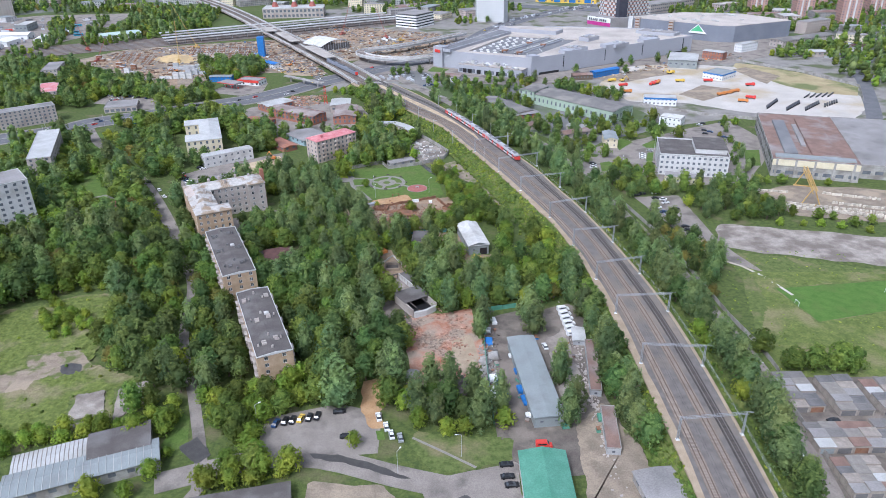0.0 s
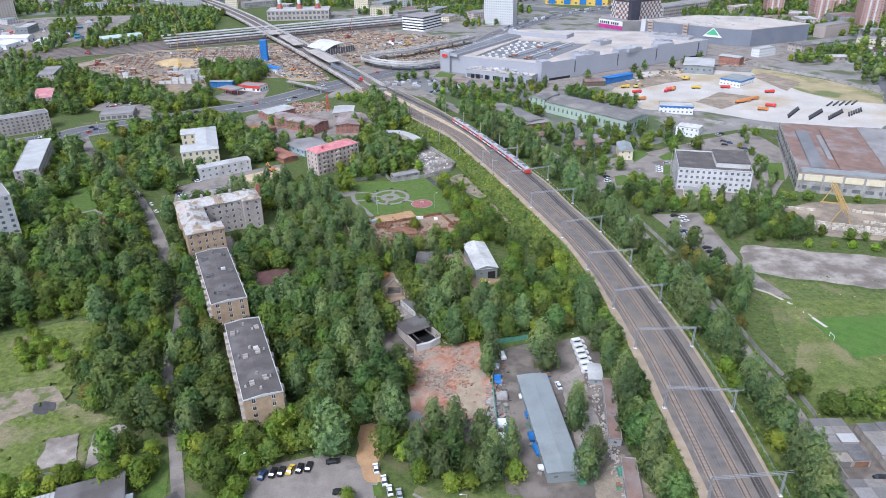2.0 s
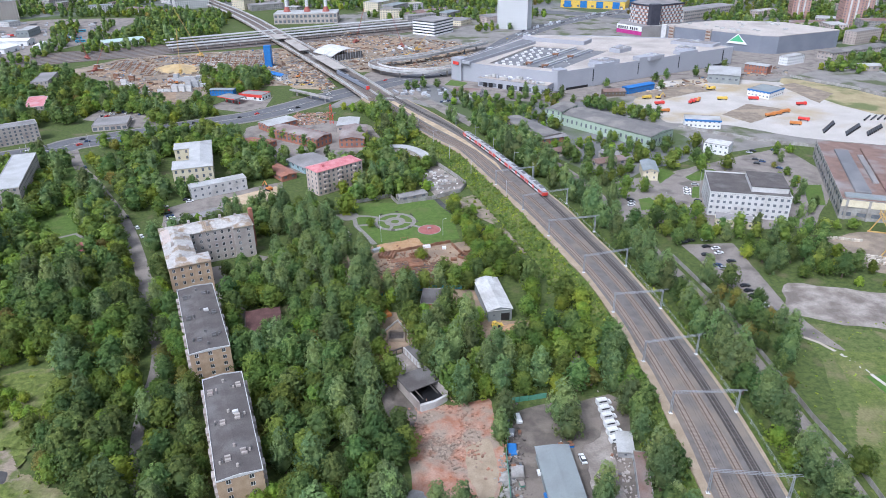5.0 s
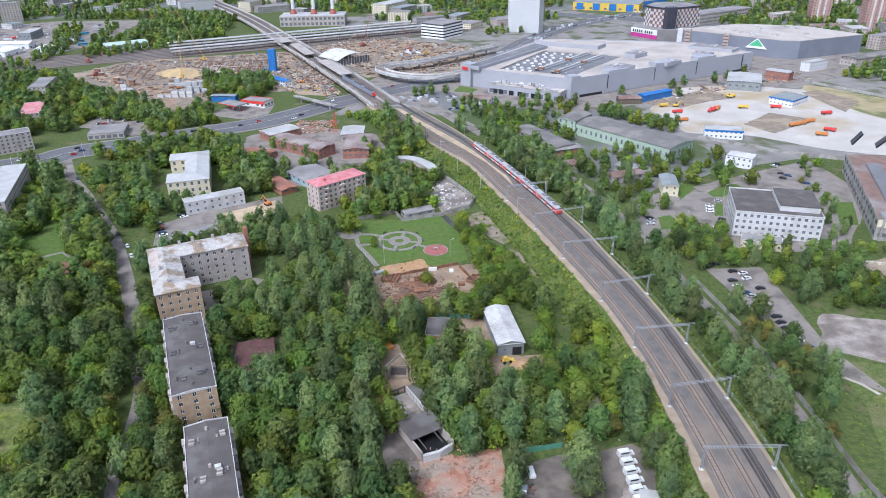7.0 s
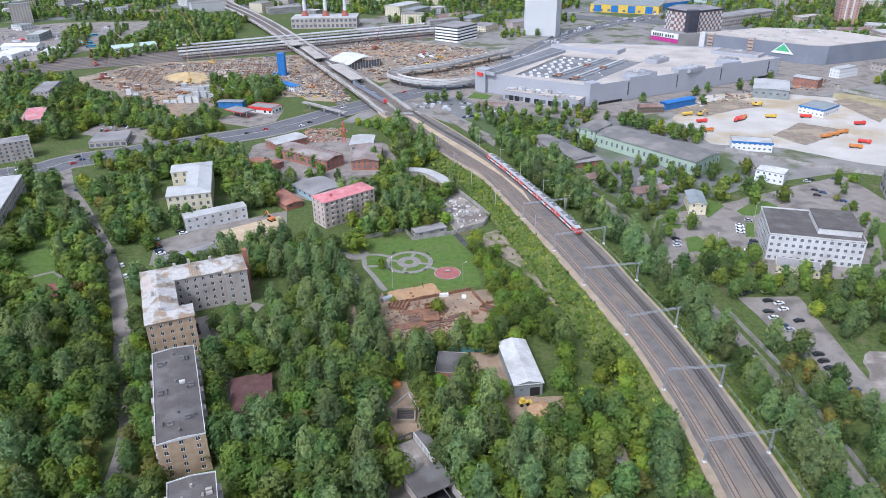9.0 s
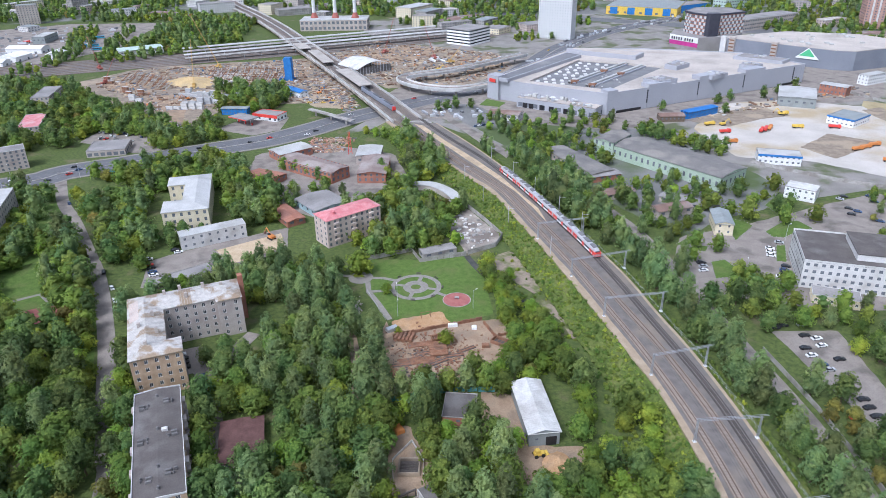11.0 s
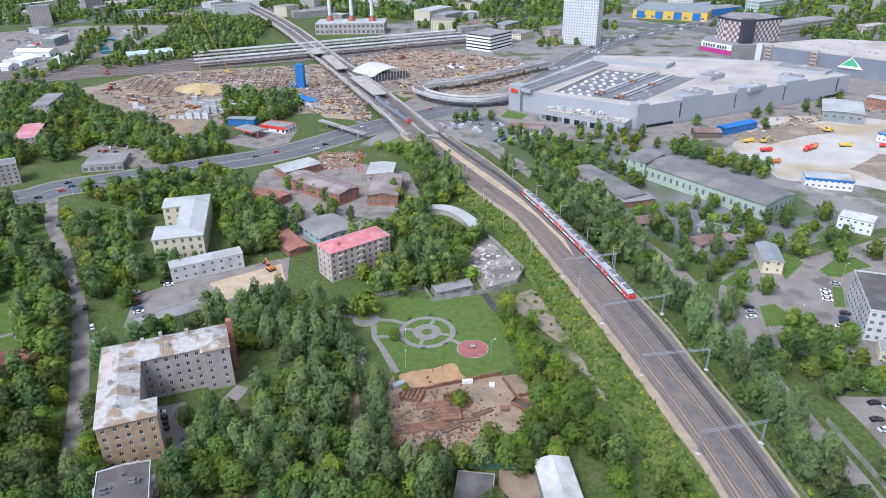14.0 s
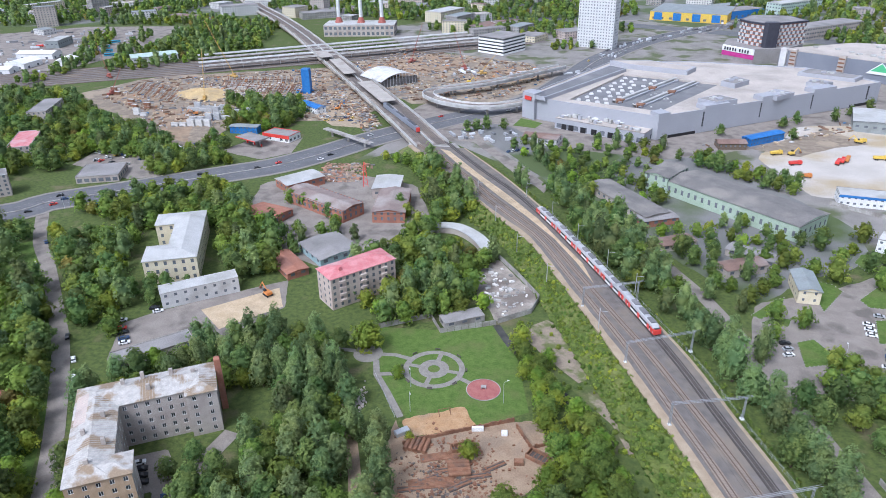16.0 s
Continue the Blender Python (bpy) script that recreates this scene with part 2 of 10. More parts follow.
M["weeds"] = surf("weeds", (0.095, 0.125, 0.026), (0.17, 0.205, 0.05), 0.5, 0.95, bump=1.0, fine=1.3, c=(0.25, 0.215, 0.125), cscale=0.05, cmin=0.5, cmax=0.62)
M["meadow"] = surf("meadow", (0.095, 0.13, 0.03), (0.16, 0.19, 0.05), 0.3, 0.95, bump=1.0, fine=1.2, c=(0.22, 0.205, 0.095), cscale=0.05, cmin=0.5, cmax=0.64)
M["beige"] = surf("beige_gravel", (0.34, 0.265, 0.18), (0.42, 0.335, 0.235), 0.3, 0.95, fine=3)
M["canopy"] = surf("beige_canopy", (0.4, 0.365, 0.32), (0.47, 0.43, 0.38), 0.1, 0.8, fine=2, c=(0.35, 0.31, 0.27), cscale=0.08)
M["pitch"] = surf("pitch_grass", (0.075, 0.15, 0.025), (0.1, 0.185, 0.034), 0.25, 0.95, bump=0.6, fine=1.6, c=(0.1, 0.155, 0.035), cscale=0.1)
M["crane_ochre"] = surf("faded_ochre_paint", (0.48, 0.3, 0.09), (0.55, 0.37, 0.13), 0.5, 0.6)
M["crane_red"] = surf("faded_red_paint", (0.3, 0.09, 0.07), (0.36, 0.13, 0.1), 0.5, 0.6)
M["tower_white"] = surf("tower_white_panel", (0.58, 0.585, 0.57), (0.66, 0.665, 0.65), 0.2, 0.8, fine=3)
M["worn"] = surf("worn_ground", (0.25, 0.2, 0.15), (0.33, 0.27, 0.2), 0.3, 0.95, bump=0.6, fine=2, c=(0.13, 0.15, 0.05), cscale=0.16, cmin=0.48, cmax=0.6)
M["trunk"] = surf("bark", (0.12, 0.09, 0.065), (0.18, 0.14, 0.1), 2, 0.95)
M["green_wall"] = surf("pale_green_wall", (0.36, 0.45, 0.34), (0.42, 0.5, 0.4), 0.3, 0.85, fine=2)
M["blue"] = surf("blue_paint", (0.03, 0.15, 0.42), (0.05, 0.2, 0.5), 0.4, 0.5)
M["red"] = surf("red_paint", (0.6, 0.05, 0.04), (0.66, 0.08, 0.06), 0.4, 0.4)
M["orange"] = surf("orange_paint", (0.55, 0.2, 0.05), (0.62, 0.26, 0.08), 0.5, 0.6)
M["yellow"] = surf("yellow_paint", (0.66, 0.45, 0.07), (0.72, 0.5, 0.1), 0.4, 0.6)
M["black"] = surf("black_paint", (0.02, 0.02, 0.022), (0.03, 0.03, 0.032), 0.5, 0.3)
M["rubber"] = surf("rubber", (0.02, 0.02, 0.02), (0.035, 0.035, 0.035), 2, 0.9)
M["rust"] = surf("rusty_steel", (0.22, 0.105, 0.06), (0.3, 0.165, 0.1), 0.6, 0.85, fine=3, c=(0.14, 0.085, 0.06), cscale=0.3)
M["red_court"] = surf("red_rubber_paving", (0.32, 0.11, 0.1), (0.38, 0.15, 0.13), 0.4, 0.9)
M["paving"] = surf("pale_paving", (0.235, 0.215, 0.19), (0.285, 0.262, 0.232), 0.6, 0.9, fine=4)
M["ash_leaf"] = leaf("ash_leaf", (0.1, 0.155, 0.046), (0.19, 0.25, 0.075), 0.45)
M["maple_leaf"] = leaf("maple_leaf", (0.135, 0.185, 0.036), (0.235, 0.295, 0.058), 0.45)
M["poplar_leaf"] = leaf("poplar_leaf", (0.15, 0.2, 0.075), (0.26, 0.325, 0.13), 0.45)
M["lime_leaf"] = leaf("lime_leaf", (0.19, 0.25, 0.03), (0.3, 0.36, 0.05), 0.4)
M["autumn_leaf"] = leaf("autumn_leaf", (0.17, 0.15, 0.035), (0.26, 0.22, 0.06))


# ---- mesh helpers ----
class Mesh:
    """Vertices and faces of one part, in metres."""

    def __init__(self):
        self.v, self.f, self.k = [], [], []

    def face(self, pts, k=0):
        i = len(self.v)
        self.v += [tuple(p) for p in pts]
        self.f.append(tuple(range(i, i + len(pts))))
        self.k.append(k)
        return self

    def prism(self, poly, z0, z1, k=0, cap=None):
        i, n = len(self.v), len(poly)
        if sum(poly[a][0] * poly[(a + 1) % n][1] - poly[(a + 1) % n][0] * poly[a][1] for a in range(n)) < 0:
            poly = poly[::-1]
        self.v += [(x, y, z0) for x, y in poly] + [(x, y, z1) for x, y in poly]
        for a in range(n):
            b = (a + 1) % n
            self.f.append((i + a, i + b, i + n + b, i + n + a))
            self.k.append(k)
        self.f += [tuple(range(i + n - 1, i - 1, -1)), tuple(range(i + n, i + 2 * n))]
        self.k += [k, k if cap is None else cap]
        return self

    def box(self, x0, y0, z0, x1, y1, z1, k=0):
        return self.prism([(x0, y0), (x1, y0), (x1, y1), (x0, y1)], z0, z1, k)

    def bevel_box(self, x0, y0, z0, x1, y1, z1, b=0.05, k=0):
        """A box with chamfered upper edges."""
        i = len(self.v)
        lo, zt = [(x0, y0), (x1, y0), (x1, y1), (x0, y1)], z1 - b
        hi = [(x0 + b, y0 + b), (x1 - b, y0 + b), (x1 - b, y1 - b), (x0 + b, y1 - b)]
        self.v += [(x, y, z0) for x, y in lo] + [(x, y, zt) for x, y in lo] + [(x, y, z1) for x, y in hi]
        for a in range(4):
            c = (a + 1) % 4
            self.f += [(i + a, i + c, i + 4 + c, i + 4 + a), (i + 4 + a, i + 4 + c, i + 8 + c, i + 8 + a)]
        self.f += [(i + 3, i + 2, i + 1, i), (i + 8, i + 9, i + 10, i + 11)]
        self.k += [k] * 10
        return self

    def tube(self, p, q, r0, r1=None, n=8, k=0):
        p, q = Vector(p), Vector(q)
        r1 = r0 if r1 is None else r1
        d = (q - p).normalized()
        u = d.orthogonal().normalized()
        w = d.cross(u)
        i = len(self.v)
        for c, r in ((p, r0), (q, r1)):
            self.v += [tuple(c + r * (math.cos(a * 2 * math.pi / n) * u + math.sin(a * 2 * math.pi / n) * w)) for a in range(n)]
        for a in range(n):
            b = (a + 1) % n
            self.f.append((i + a, i + b, i + n + b, i + n + a))
        self.f += [tuple(range(i + n - 1, i - 1, -1)), tuple(range(i + n, i + 2 * n))]
        self.k += [k] * (n + 2)
        return self

    def hip(self, x0, y0, x1, y1, z, rise, eave=0.4, inset=None, k=0):
        """A hipped roof over a rectangle, its ridge along the longer side."""
        x0, y0, x1, y1 = x0 - eave, y0 - eave, x1 + eave, y1 + eave
        w, h = x1 - x0, y1 - y0
        s = min(w, h) / 2 if inset is None else inset
        if w >= h:
            a, b = (x0 + s, (y0 + y1) / 2, z + rise), (x1 - s, (y0 + y1) / 2, z + rise)
            fs = [((x0, y0), (x1, y0), b, a), ((x1, y1), (x0, y1), a, b), ((x0, y1), (x0, y0), a), ((x1, y0), (x1, y1), b)]
        else:
            a, b = ((x0 + x1) / 2, y0 + s, z + rise), ((x0 + x1) / 2, y1 - s, z + rise)
            fs = [((x0, y1), (x0, y0), a, b), ((x1, y0), (x1, y1), b, a), ((x0, y0), (x1, y0), a), ((x1, y1), (x0, y1), b)]
        for fc in fs:
            self.face([(*p, z) if len(p) == 2 else p for p in fc], k)
        self.box(x0, y0, z - 0.18, x1, y1, z - 0.004, k)
        return self

    def data(self, name, mats):
        me = bpy.data.meshes.new(name)
        me.from_pydata(self.v, [], self.f)
        for m in mats if isinstance(mats, (list, tuple)) else [mats]:
            me.materials.append(m)
        me.polygons.foreach_set("material_index", self.k)
        me.update()
        return me


def part(name, mesh, material, parent=None, label=""):
    """Links a Mesh (or shared mesh data) as one object under a thing or a part."""
    ob = new(name, mesh if isinstance(mesh, bpy.types.Mesh) else mesh.data(name, material))
    ob.parent = parent
    return tagged(ob, label) if label else ob


def thing(name, m, label, category, group=""):
    ob = new(name)
    ob.matrix_basis = m
    return tagged(ob, label, category, group)


def structure(name, mesh, material, label=""):
    return tagged(part(name, mesh, material), label, kind="structure")


FOOT = []  # outlines of the ground sheets
ROUGH = ("dirt", "orange_dirt", "rubble", "sand", "site_earth", "beige_gravel", "wet_asphalt", "stained_concrete", "yard_earth", "rough_grass", "city_ground", "asphalt")


def sheet(name, poly, z, material, label="", thick=0.06):
    """A flat piece of ground; loose materials get a frayed outline."""
    FOOT.append((name, poly))
    if material.name in ROUGH and name not in ("parking_lot", "city_ground", "town_ground"):
        wr = random.Random(len(FOOT))
        n = len(poly)
        around = sum(math.dist(poly[k], poly[(k + 1) % n]) for k in range(n))
        step = 0.9 if around < 60 else 1.6 if around < 260 else 6.0
        wob = min(step * 0.3, 1.4) * (0.5 if material.name == "asphalt" else 1)
        out, drift = [], 0.0
        for k in range(n):
            a, b = Vector(poly[k]), Vector(poly[(k + 1) % n])
            m = max(1, int((b - a).length / step))
            d = (b - a).normalized()
            for i in range(m):
                drift = drift * 0.7 + wr.uniform(-1, 1) * wob
                p = a.lerp(b, (i + (0.5 if m > 2 else 0)) / m) + Vector((-d.y, d.x)) * drift
                out.append((p.x, p.y))
        poly = out
    return structure(name, Mesh().prism(poly, z - thick, z), material, label)


def ribbon(pts, half, closed=False):
    """The outline of a strip along a line of points."""
    left, right = [], []
    for i, p in enumerate(pts):
        a, b = Vector(pts[max(i - 1, 0)][:2]), Vector(pts[min(i + 1, len(pts) - 1)][:2])
        d = (b - a).normalized()
        nrm = Vector((-d.y, d.x))
        h = half[i] if isinstance(half, (list, tuple)) else half
        left.append(tuple(Vector(p[:2]) + nrm * h))
        right.append(tuple(Vector(p[:2]) - nrm * h))
    return left, right


def strip(mesh, pts, half, z0, z1, k=0):
    """A raised strip along a line, in quads; half may vary from point to point."""
    le, ri = ribbon(pts, half)
    for i in range(len(pts) - 1):
        mesh.face([(*ri[i], z1), (*ri[i + 1], z1), (*le[i + 1], z1), (*le[i], z1)], k)
        mesh.face([(*ri[i], z0), (*ri[i + 1], z0), (*ri[i + 1], z1), (*ri[i], z1)], k)
        mesh.face([(*le[i + 1], z0), (*le[i], z0), (*le[i], z1), (*le[i + 1], z1)], k)
    return mesh


def smooth_line(pts, step):
    """Points about step apart on a smooth curve through pts."""
    p = [Vector(q) for q in pts]
    p = [2 * p[0] - p[1]] + p + [2 * p[-1] - p[-2]]
    out = []
    for i in range(1, len(p) - 2):
        n = max(1, round((p[i + 1] - p[i]).length / step))
        for j in range(n):
            t = j / n
            out.append(0.5 * ((2 * p[i]) + (p[i + 1] - p[i - 1]) * t + (2 * p[i - 1] - 5 * p[i] + 4 * p[i + 1] - p[i + 2]) * t * t + (3 * p[i] - p[i - 1] - 3 * p[i + 1] + p[i + 2]) * t ** 3))
    return out + [p[-2]]


def inside(x, y, poly):
    c = False
    for i in range(len(poly)):
        (xa, ya), (xb, yb) = poly[i], poly[i - 1]
        if (ya > y) != (yb > y) and x < (xb - xa) * (y - ya) / (yb - ya) + xa:
            c = not c
    return c


# ---- windows and buildings ----
window_sets = {}


def window_set(w, h, frame_mat):
    """Shared meshes of a casement window: its frame with mullion and transom, and its pane."""
    key = (round(w, 2), round(h, 2), frame_mat)
    if key not in window_sets:
        fr, pa, b = Mesh(), Mesh(), 0.1
        us, vs = [-w / 2, -w / 2 + b, -0.05, 0.05, w / 2 - b, w / 2], [0, b, h - b, h]
        fr.v = [(u, y, v) for y in (-0.03, 0.09) for v in vs for u in us]
        solid = lambda i, j: 0 <= i < 5 and 0 <= j < 3 and not (j == 1 and i in (1, 3))
        at = lambda i, j, k: k * 24 + j * 6 + i
        for i in range(5):
            for j in range(3):
                if solid(i, j):
                    fr.f.append((at(i, j, 0), at(i + 1, j, 0), at(i + 1, j + 1, 0), at(i, j + 1, 0)))
                    for (di, dj), (p, q) in {(0, -1): ((0, 0), (1, 0)), (1, 0): ((1, 0), (1, 1)), (0, 1): ((1, 1), (0, 1)), (-1, 0): ((0, 1), (0, 0))}.items():
                        if not solid(i + di, j + dj):
                            fr.f.append((at(i + p[0], j + p[1], 0), at(i + p[0], j + p[1], 1), at(i + q[0], j + q[1], 1), at(i + q[0], j + q[1], 0)))
        fr.k = [0] * len(fr.f)
        pa.box(-w / 2 + b, 0.03, b, w / 2 - b, 0.06, h - b)
        window_sets[key] = fr.data("window", M[frame_mat]), pa.data("pane", M["glass"])
    return window_sets[key]


def facades(house, poly, z0, height, storeys, wall, spacing=3.2, win=(1.3, 1.5), frame_mat="white", rows=None, first=1.0, panes=True, skip=(), margin=1.2, joined=False):
    """Outer walls over a footprint (anticlockwise), with an opening for each window; the windows are parts of the house."""
    w, h = win
    n = len(poly)
    sh = height / storeys
    fr, pa = window_set(w, h, frame_mat)
    all_w, jm = Mesh(), Mesh()
    for e in range(n):
        a, b = Vector(poly[e]), Vector(poly[(e + 1) % n])
        ln = (b - a).length
        d = (b - a) / ln
        inn = Vector((-d.y, d.x))
        sp = spacing[e % len(spacing)] if isinstance(spacing, (list, tuple)) else spacing
        cols = 0 if e in skip else int((ln - 2 * margin + sp - w) // sp)
        gap = ln / cols if cols > 0 else 0
        us = [gap * (i + 0.5) for i in range(max(cols, 0))]
        rws = [z0 + sh * r + first for r in range(storeys) if rows is None or r in rows]
        ub = sorted({0.0, ln, *(u - w / 2 for u in us), *(u + w / 2 for u in us)})
        vb = sorted({z0, z0 + height, *rws, *(r + h for r in rws)}) if cols > 0 else [z0, z0 + height]
        wm = all_w if joined else Mesh()

        def at(u, z, dep=0.0):
            q = a + d * u + inn * dep
            return (q.x, q.y, z)

        for i in range(len(ub) - 1):
            for j in range(len(vb) - 1):
                u0, u1, v0, v1 = ub[i], ub[i + 1], vb[j], vb[j + 1]
                if i % 2 == 1 and j % 2 == 1 and cols > 0:
                    for (ua, va), (uc, vc) in (((u0, v0), (u1, v0)), ((u1, v0), (u1, v1)), ((u1, v1), (u0, v1)), ((u0, v1), (u0, v0))) if not joined else ():
                        wm.face([at(ua, va), at(uc, vc), at(uc, vc, 0.3), at(ua, va, 0.3)])
                else:
                    wm.face([at(u0, v0), at(u1, v0), at(u1, v1), at(u0, v1)])
        wm.face([at(0, z0, 0.35), at(0, z0 + height, 0.35), at(ln, z0 + height, 0.35), at(ln, z0, 0.35)])
        rot = math.atan2(d.y, d.x)
        if joined:
            for u in us:
                for r in rws:
                    p0, p1 = a + d * (u - w / 2) + inn * 0.1, a + d * (u + w / 2) + inn * 0.1
                    jm.face([(*p0, r), (*p1, r), (*p1, r + h), (*p0, r + h)])
            continue
        part("wall", wm, wall if not isinstance(wall, (list, tuple)) else wall[e % len(wall)], house)
        for u in us:
            for r in rws:
                wo = new("window", fr)
                wo.parent = house
                q = a + d * u + inn * 0.12
                wo.matrix_basis = Matrix.Translation((q.x, q.y, r)) @ Matrix.Rotation(rot, 4, "Z")
                if panes:
                    po = new("pane", pa)
                    po.parent = wo
    if joined:
        part("wall", all_w, wall, house)
        if jm.f:
            tagged(part("window_panes", jm, M["far_glass"], house), kind="stuff")


def frame_at(a, b, z=0.0):
    """The pose of a building whose front runs from a to b; its depth lies to the left of that way."""
    return pose(a[0], a[1], z, 0, 0, math.degrees(math.atan2(b[1] - a[1], b[0] - a[0])))


def rect(w, d):
    return [(0, 0), (w, 0), (w, d), (0, d)]


def flat_roof(house, poly, z, material, rim="white_wall", up=0.35, t=0.22):
    """A flat roof slab with a parapet round it."""
    part("roof", Mesh().prism(poly, z - 0.25, z), material, house)
    n = len(poly)
    pm = Mesh()
    for e in range(n):
        a, b = Vector(poly[e]), Vector(poly[(e + 1) % n])
        d = (b - a).normalized()
        inn = Vector((-d.y, d.x))
        o = -0.12
        q = [a - d * 0.12 + inn * o, b + d * 0.12 + inn * o, b + d * 0.12 + inn * (t + o), a - d * 0.12 + inn * (t + o)]
        pm.prism([tuple(v) for v in q], z + 0.004 + 0.003 * (e % 2), z + up + 0.003 * (e % 2))
    part("parapet", pm, M[rim], house)


# ---- ground ----
gm = Mesh()
gx = [-2600, -1800, -1200, -800, -500, -300, -150, 0, 150, 300, 500, 800, 1200, 1800, 2600]
gy = [-400, -100, 100, 250, 400, 550, 700, 900, 1200, 1600, 2200, 3000, 4200]
for i in range(len(gx) - 1):
    for j in range(len(gy) - 1):
        gm.face([(gx[i], gy[j], 0), (gx[i + 1], gy[j], 0), (gx[i + 1], gy[j + 1], 0), (gx[i], gy[j + 1], 0)])
structure("ground", gm, M["grass"], "uneven green ground with bare earth between trees and yards")

sheet("field", [(-195, 150), (-195, 262), (-170, 275), (-152, 280), (-140, 255), (-137, 222), (-112, 214), (-104, 198), (-128, 182)], 0.05, M["rough_grass"], "overgrown clearing with pale grass and bare earth")
sheet("bare_earth", [(-178, 206), (-170, 216), (-158, 222), (-150, 216), (-160, 208), (-170, 198)], 0.085, M["worn"], "bare trodden earth in the clearing")
sheet("bare_earth", [(-176, 186), (-168, 196), (-160, 192), (-166, 182)], 0.085, M["worn"], "bare trodden earth in the clearing")
sheet("bare_earth", [(-166, 229), (-146, 233), (-135, 220), (-147, 214), (-162, 222)], 0.09, M["worn"], "bare trodden earth in the clearing")
sheet("bare_earth", [(-162, 206), (-161, 216), (-155, 218), (-154, 207)], 0.09, M["dirt"], "bare trodden earth at the edge of the clearing")
sheet("puddle", [(-149, 222), (-145, 224), (-141, 223), (-139.5, 219), (-142, 216), (-146, 217)], 0.16, M["wet"], "shallow dark puddle on bare earth")
sheet("sports_grass", [(122, 208), (126, 235), (136, 280), (142, 312), (215, 290), (270, 300), (270, 200), (160, 205)], 0.05, M["rough_grass"], "rough meadow around the football pitch")
sheet("football_pitch", [(151, 274), (206, 280), (190, 254), (157, 246)], 0.09, M["pitch"], "mown green football pitch")
sheet("concrete_lot", [(139, 316), (149, 346), (232, 326), (270, 318), (270, 285), (212, 293)], 0.1, M["stained"], "cracked empty concrete lot with dark stains")
sheet("parking_lot", [(-62, 176), (-62, 190), (-38, 197), (-22, 192), (-22, 172), (-44, 170)], 0.1, M["asphalt"], "asphalt car park with patched surface")
sheet("yard", [(17, 180), (16, 232), (20, 256), (58, 262), (60, 175), (44, 160), (20, 165)], 0.07, M["yard"], "worn earthy yard among sheds")
sheet("dirt_yard", [(42, 150), (44, 184), (56, 196), (63, 175), (76, 162), (74, 140), (30, 130)], 0.13, M["dirt"], "muddy yard of trodden earth")
sheet("demolition_ground", [(-22, 256), (-15, 249), (-14, 208), (-9, 204), (10, 205), (16, 231), (12, 261), (-2, 256)], 0.11, M["rubble"], "brick dust and rubble on cleared ground")
sheet("concrete_floor", [(3, 236), (11, 240), (13.5, 224), (11, 212), (6, 214), (4, 222)], 0.17, M["beige"], "pale concrete floor left on the cleared lot")
sheet("apron", [(-8, 160), (9, 163.5), (22.5, 167.5), (23, 138), (12, 134), (-6, 150)], 0.15, M["asphalt"], "asphalt apron before the green-roofed building")
sheet("wet_patch", [(2, 152), (6, 154), (9, 151), (5, 149.5)], 0.2, M["wet"], "small dark wet patch on asphalt")
sheet("wet_patch", [(12, 149), (16, 151), (19, 148), (15, 146.5)], 0.2, M["wet"], "small dark wet patch on asphalt")
sheet("wet_patch", [(-88, 176), (-83, 181), (-76, 172), (-80, 168)], 0.21, M["wet"], "dark wet patch on the lane")
sheet("wet_patch", [(-45, 172), (-34, 171), (-24, 168.5), (-13, 162.5), (-10, 160.5), (-16, 161), (-31, 168), (-43, 170)], 0.25, M["wet"], "dark wet patch on the asphalt lane")
sheet("earth_track", [(-31, 209), (-24, 211), (-20, 204), (-23, 191), (-20, 184), (-26, 184), (-30, 193)], 0.16, M["orange_dirt"], "orange earth track between the trees")
sheet("park_lawn", [(-69, 430), (-61, 440), (-32, 440), (-12, 446), (-4, 425), (1, 392), (-19, 381), (-40, 384)], 0.08, M["lawn"], "mown park lawn")
sheet("site_pit_ground", [(-45, 384), (-38, 374), (-17, 382), (4, 388), (10, 366), (-8, 345), (-34, 331), (-46, 348)], 0.09, M["site_earth"], "churned orange earth of a building site")
sheet("white_building_lot", [(-171, 432), (-160, 444), (-112, 476), (-106, 452), (-125, 424), (-163, 406)], 0.1, M["asphalt"], "asphalt lot in front of the white building")
sheet("site_earth", [(-142, 446), (-114, 468), (-107, 452), (-128, 432)], 0.15, M["ochre"], "pale dug-up earth beside the lot")
sheet("sandy_lot", [(150, 664), (200, 742), (255, 752), (315, 732), (372, 612), (360, 575), (324, 533), (255, 561), (206, 596), (166, 600)], 0.1, M["sand"], "wide pale sandy storage lot")
sheet("office_yard", [(80, 420), (98, 474), (130, 484), (165, 506), (230, 540), (236, 470), (190, 405), (140, 402), (117, 408)], 0.07, M["asphalt"], "asphalt yard in front of the office block")
sheet("side_parking", [(114, 384), (141, 386), (143, 322), (152, 290), (138, 300), (124, 342)], 0.13, M["asphalt"], "long asphalt car park")
sheet("block_yard", [(190, 392), (214, 402), (290, 388), (290, 335), (196, 352)], 0.09, M["dirt"], "earth yard stacked with concrete blocks")
sheet("works_yard", [(-168, 596), (-130, 625), (-70, 600), (-52, 545), (-60, 520), (-84, 482), (-122, 500), (-140, 530), (-160, 550)], 0.07, M["asphalt"], "asphalt yard of the old brick works")
sheet("construction_ground", [(-430, 800), (-380, 880), (-215, 930), (-120, 790), (-146, 740), (-234, 720), (-243, 660), (-310, 685)], 0.08, M["dirt"], "dug-up construction site earth")
sheet("site_sand", [(-330, 800), (-290, 860), (-225, 850), (-250, 790)], 0.14, M["sand"], "yellowish sand on the construction site")
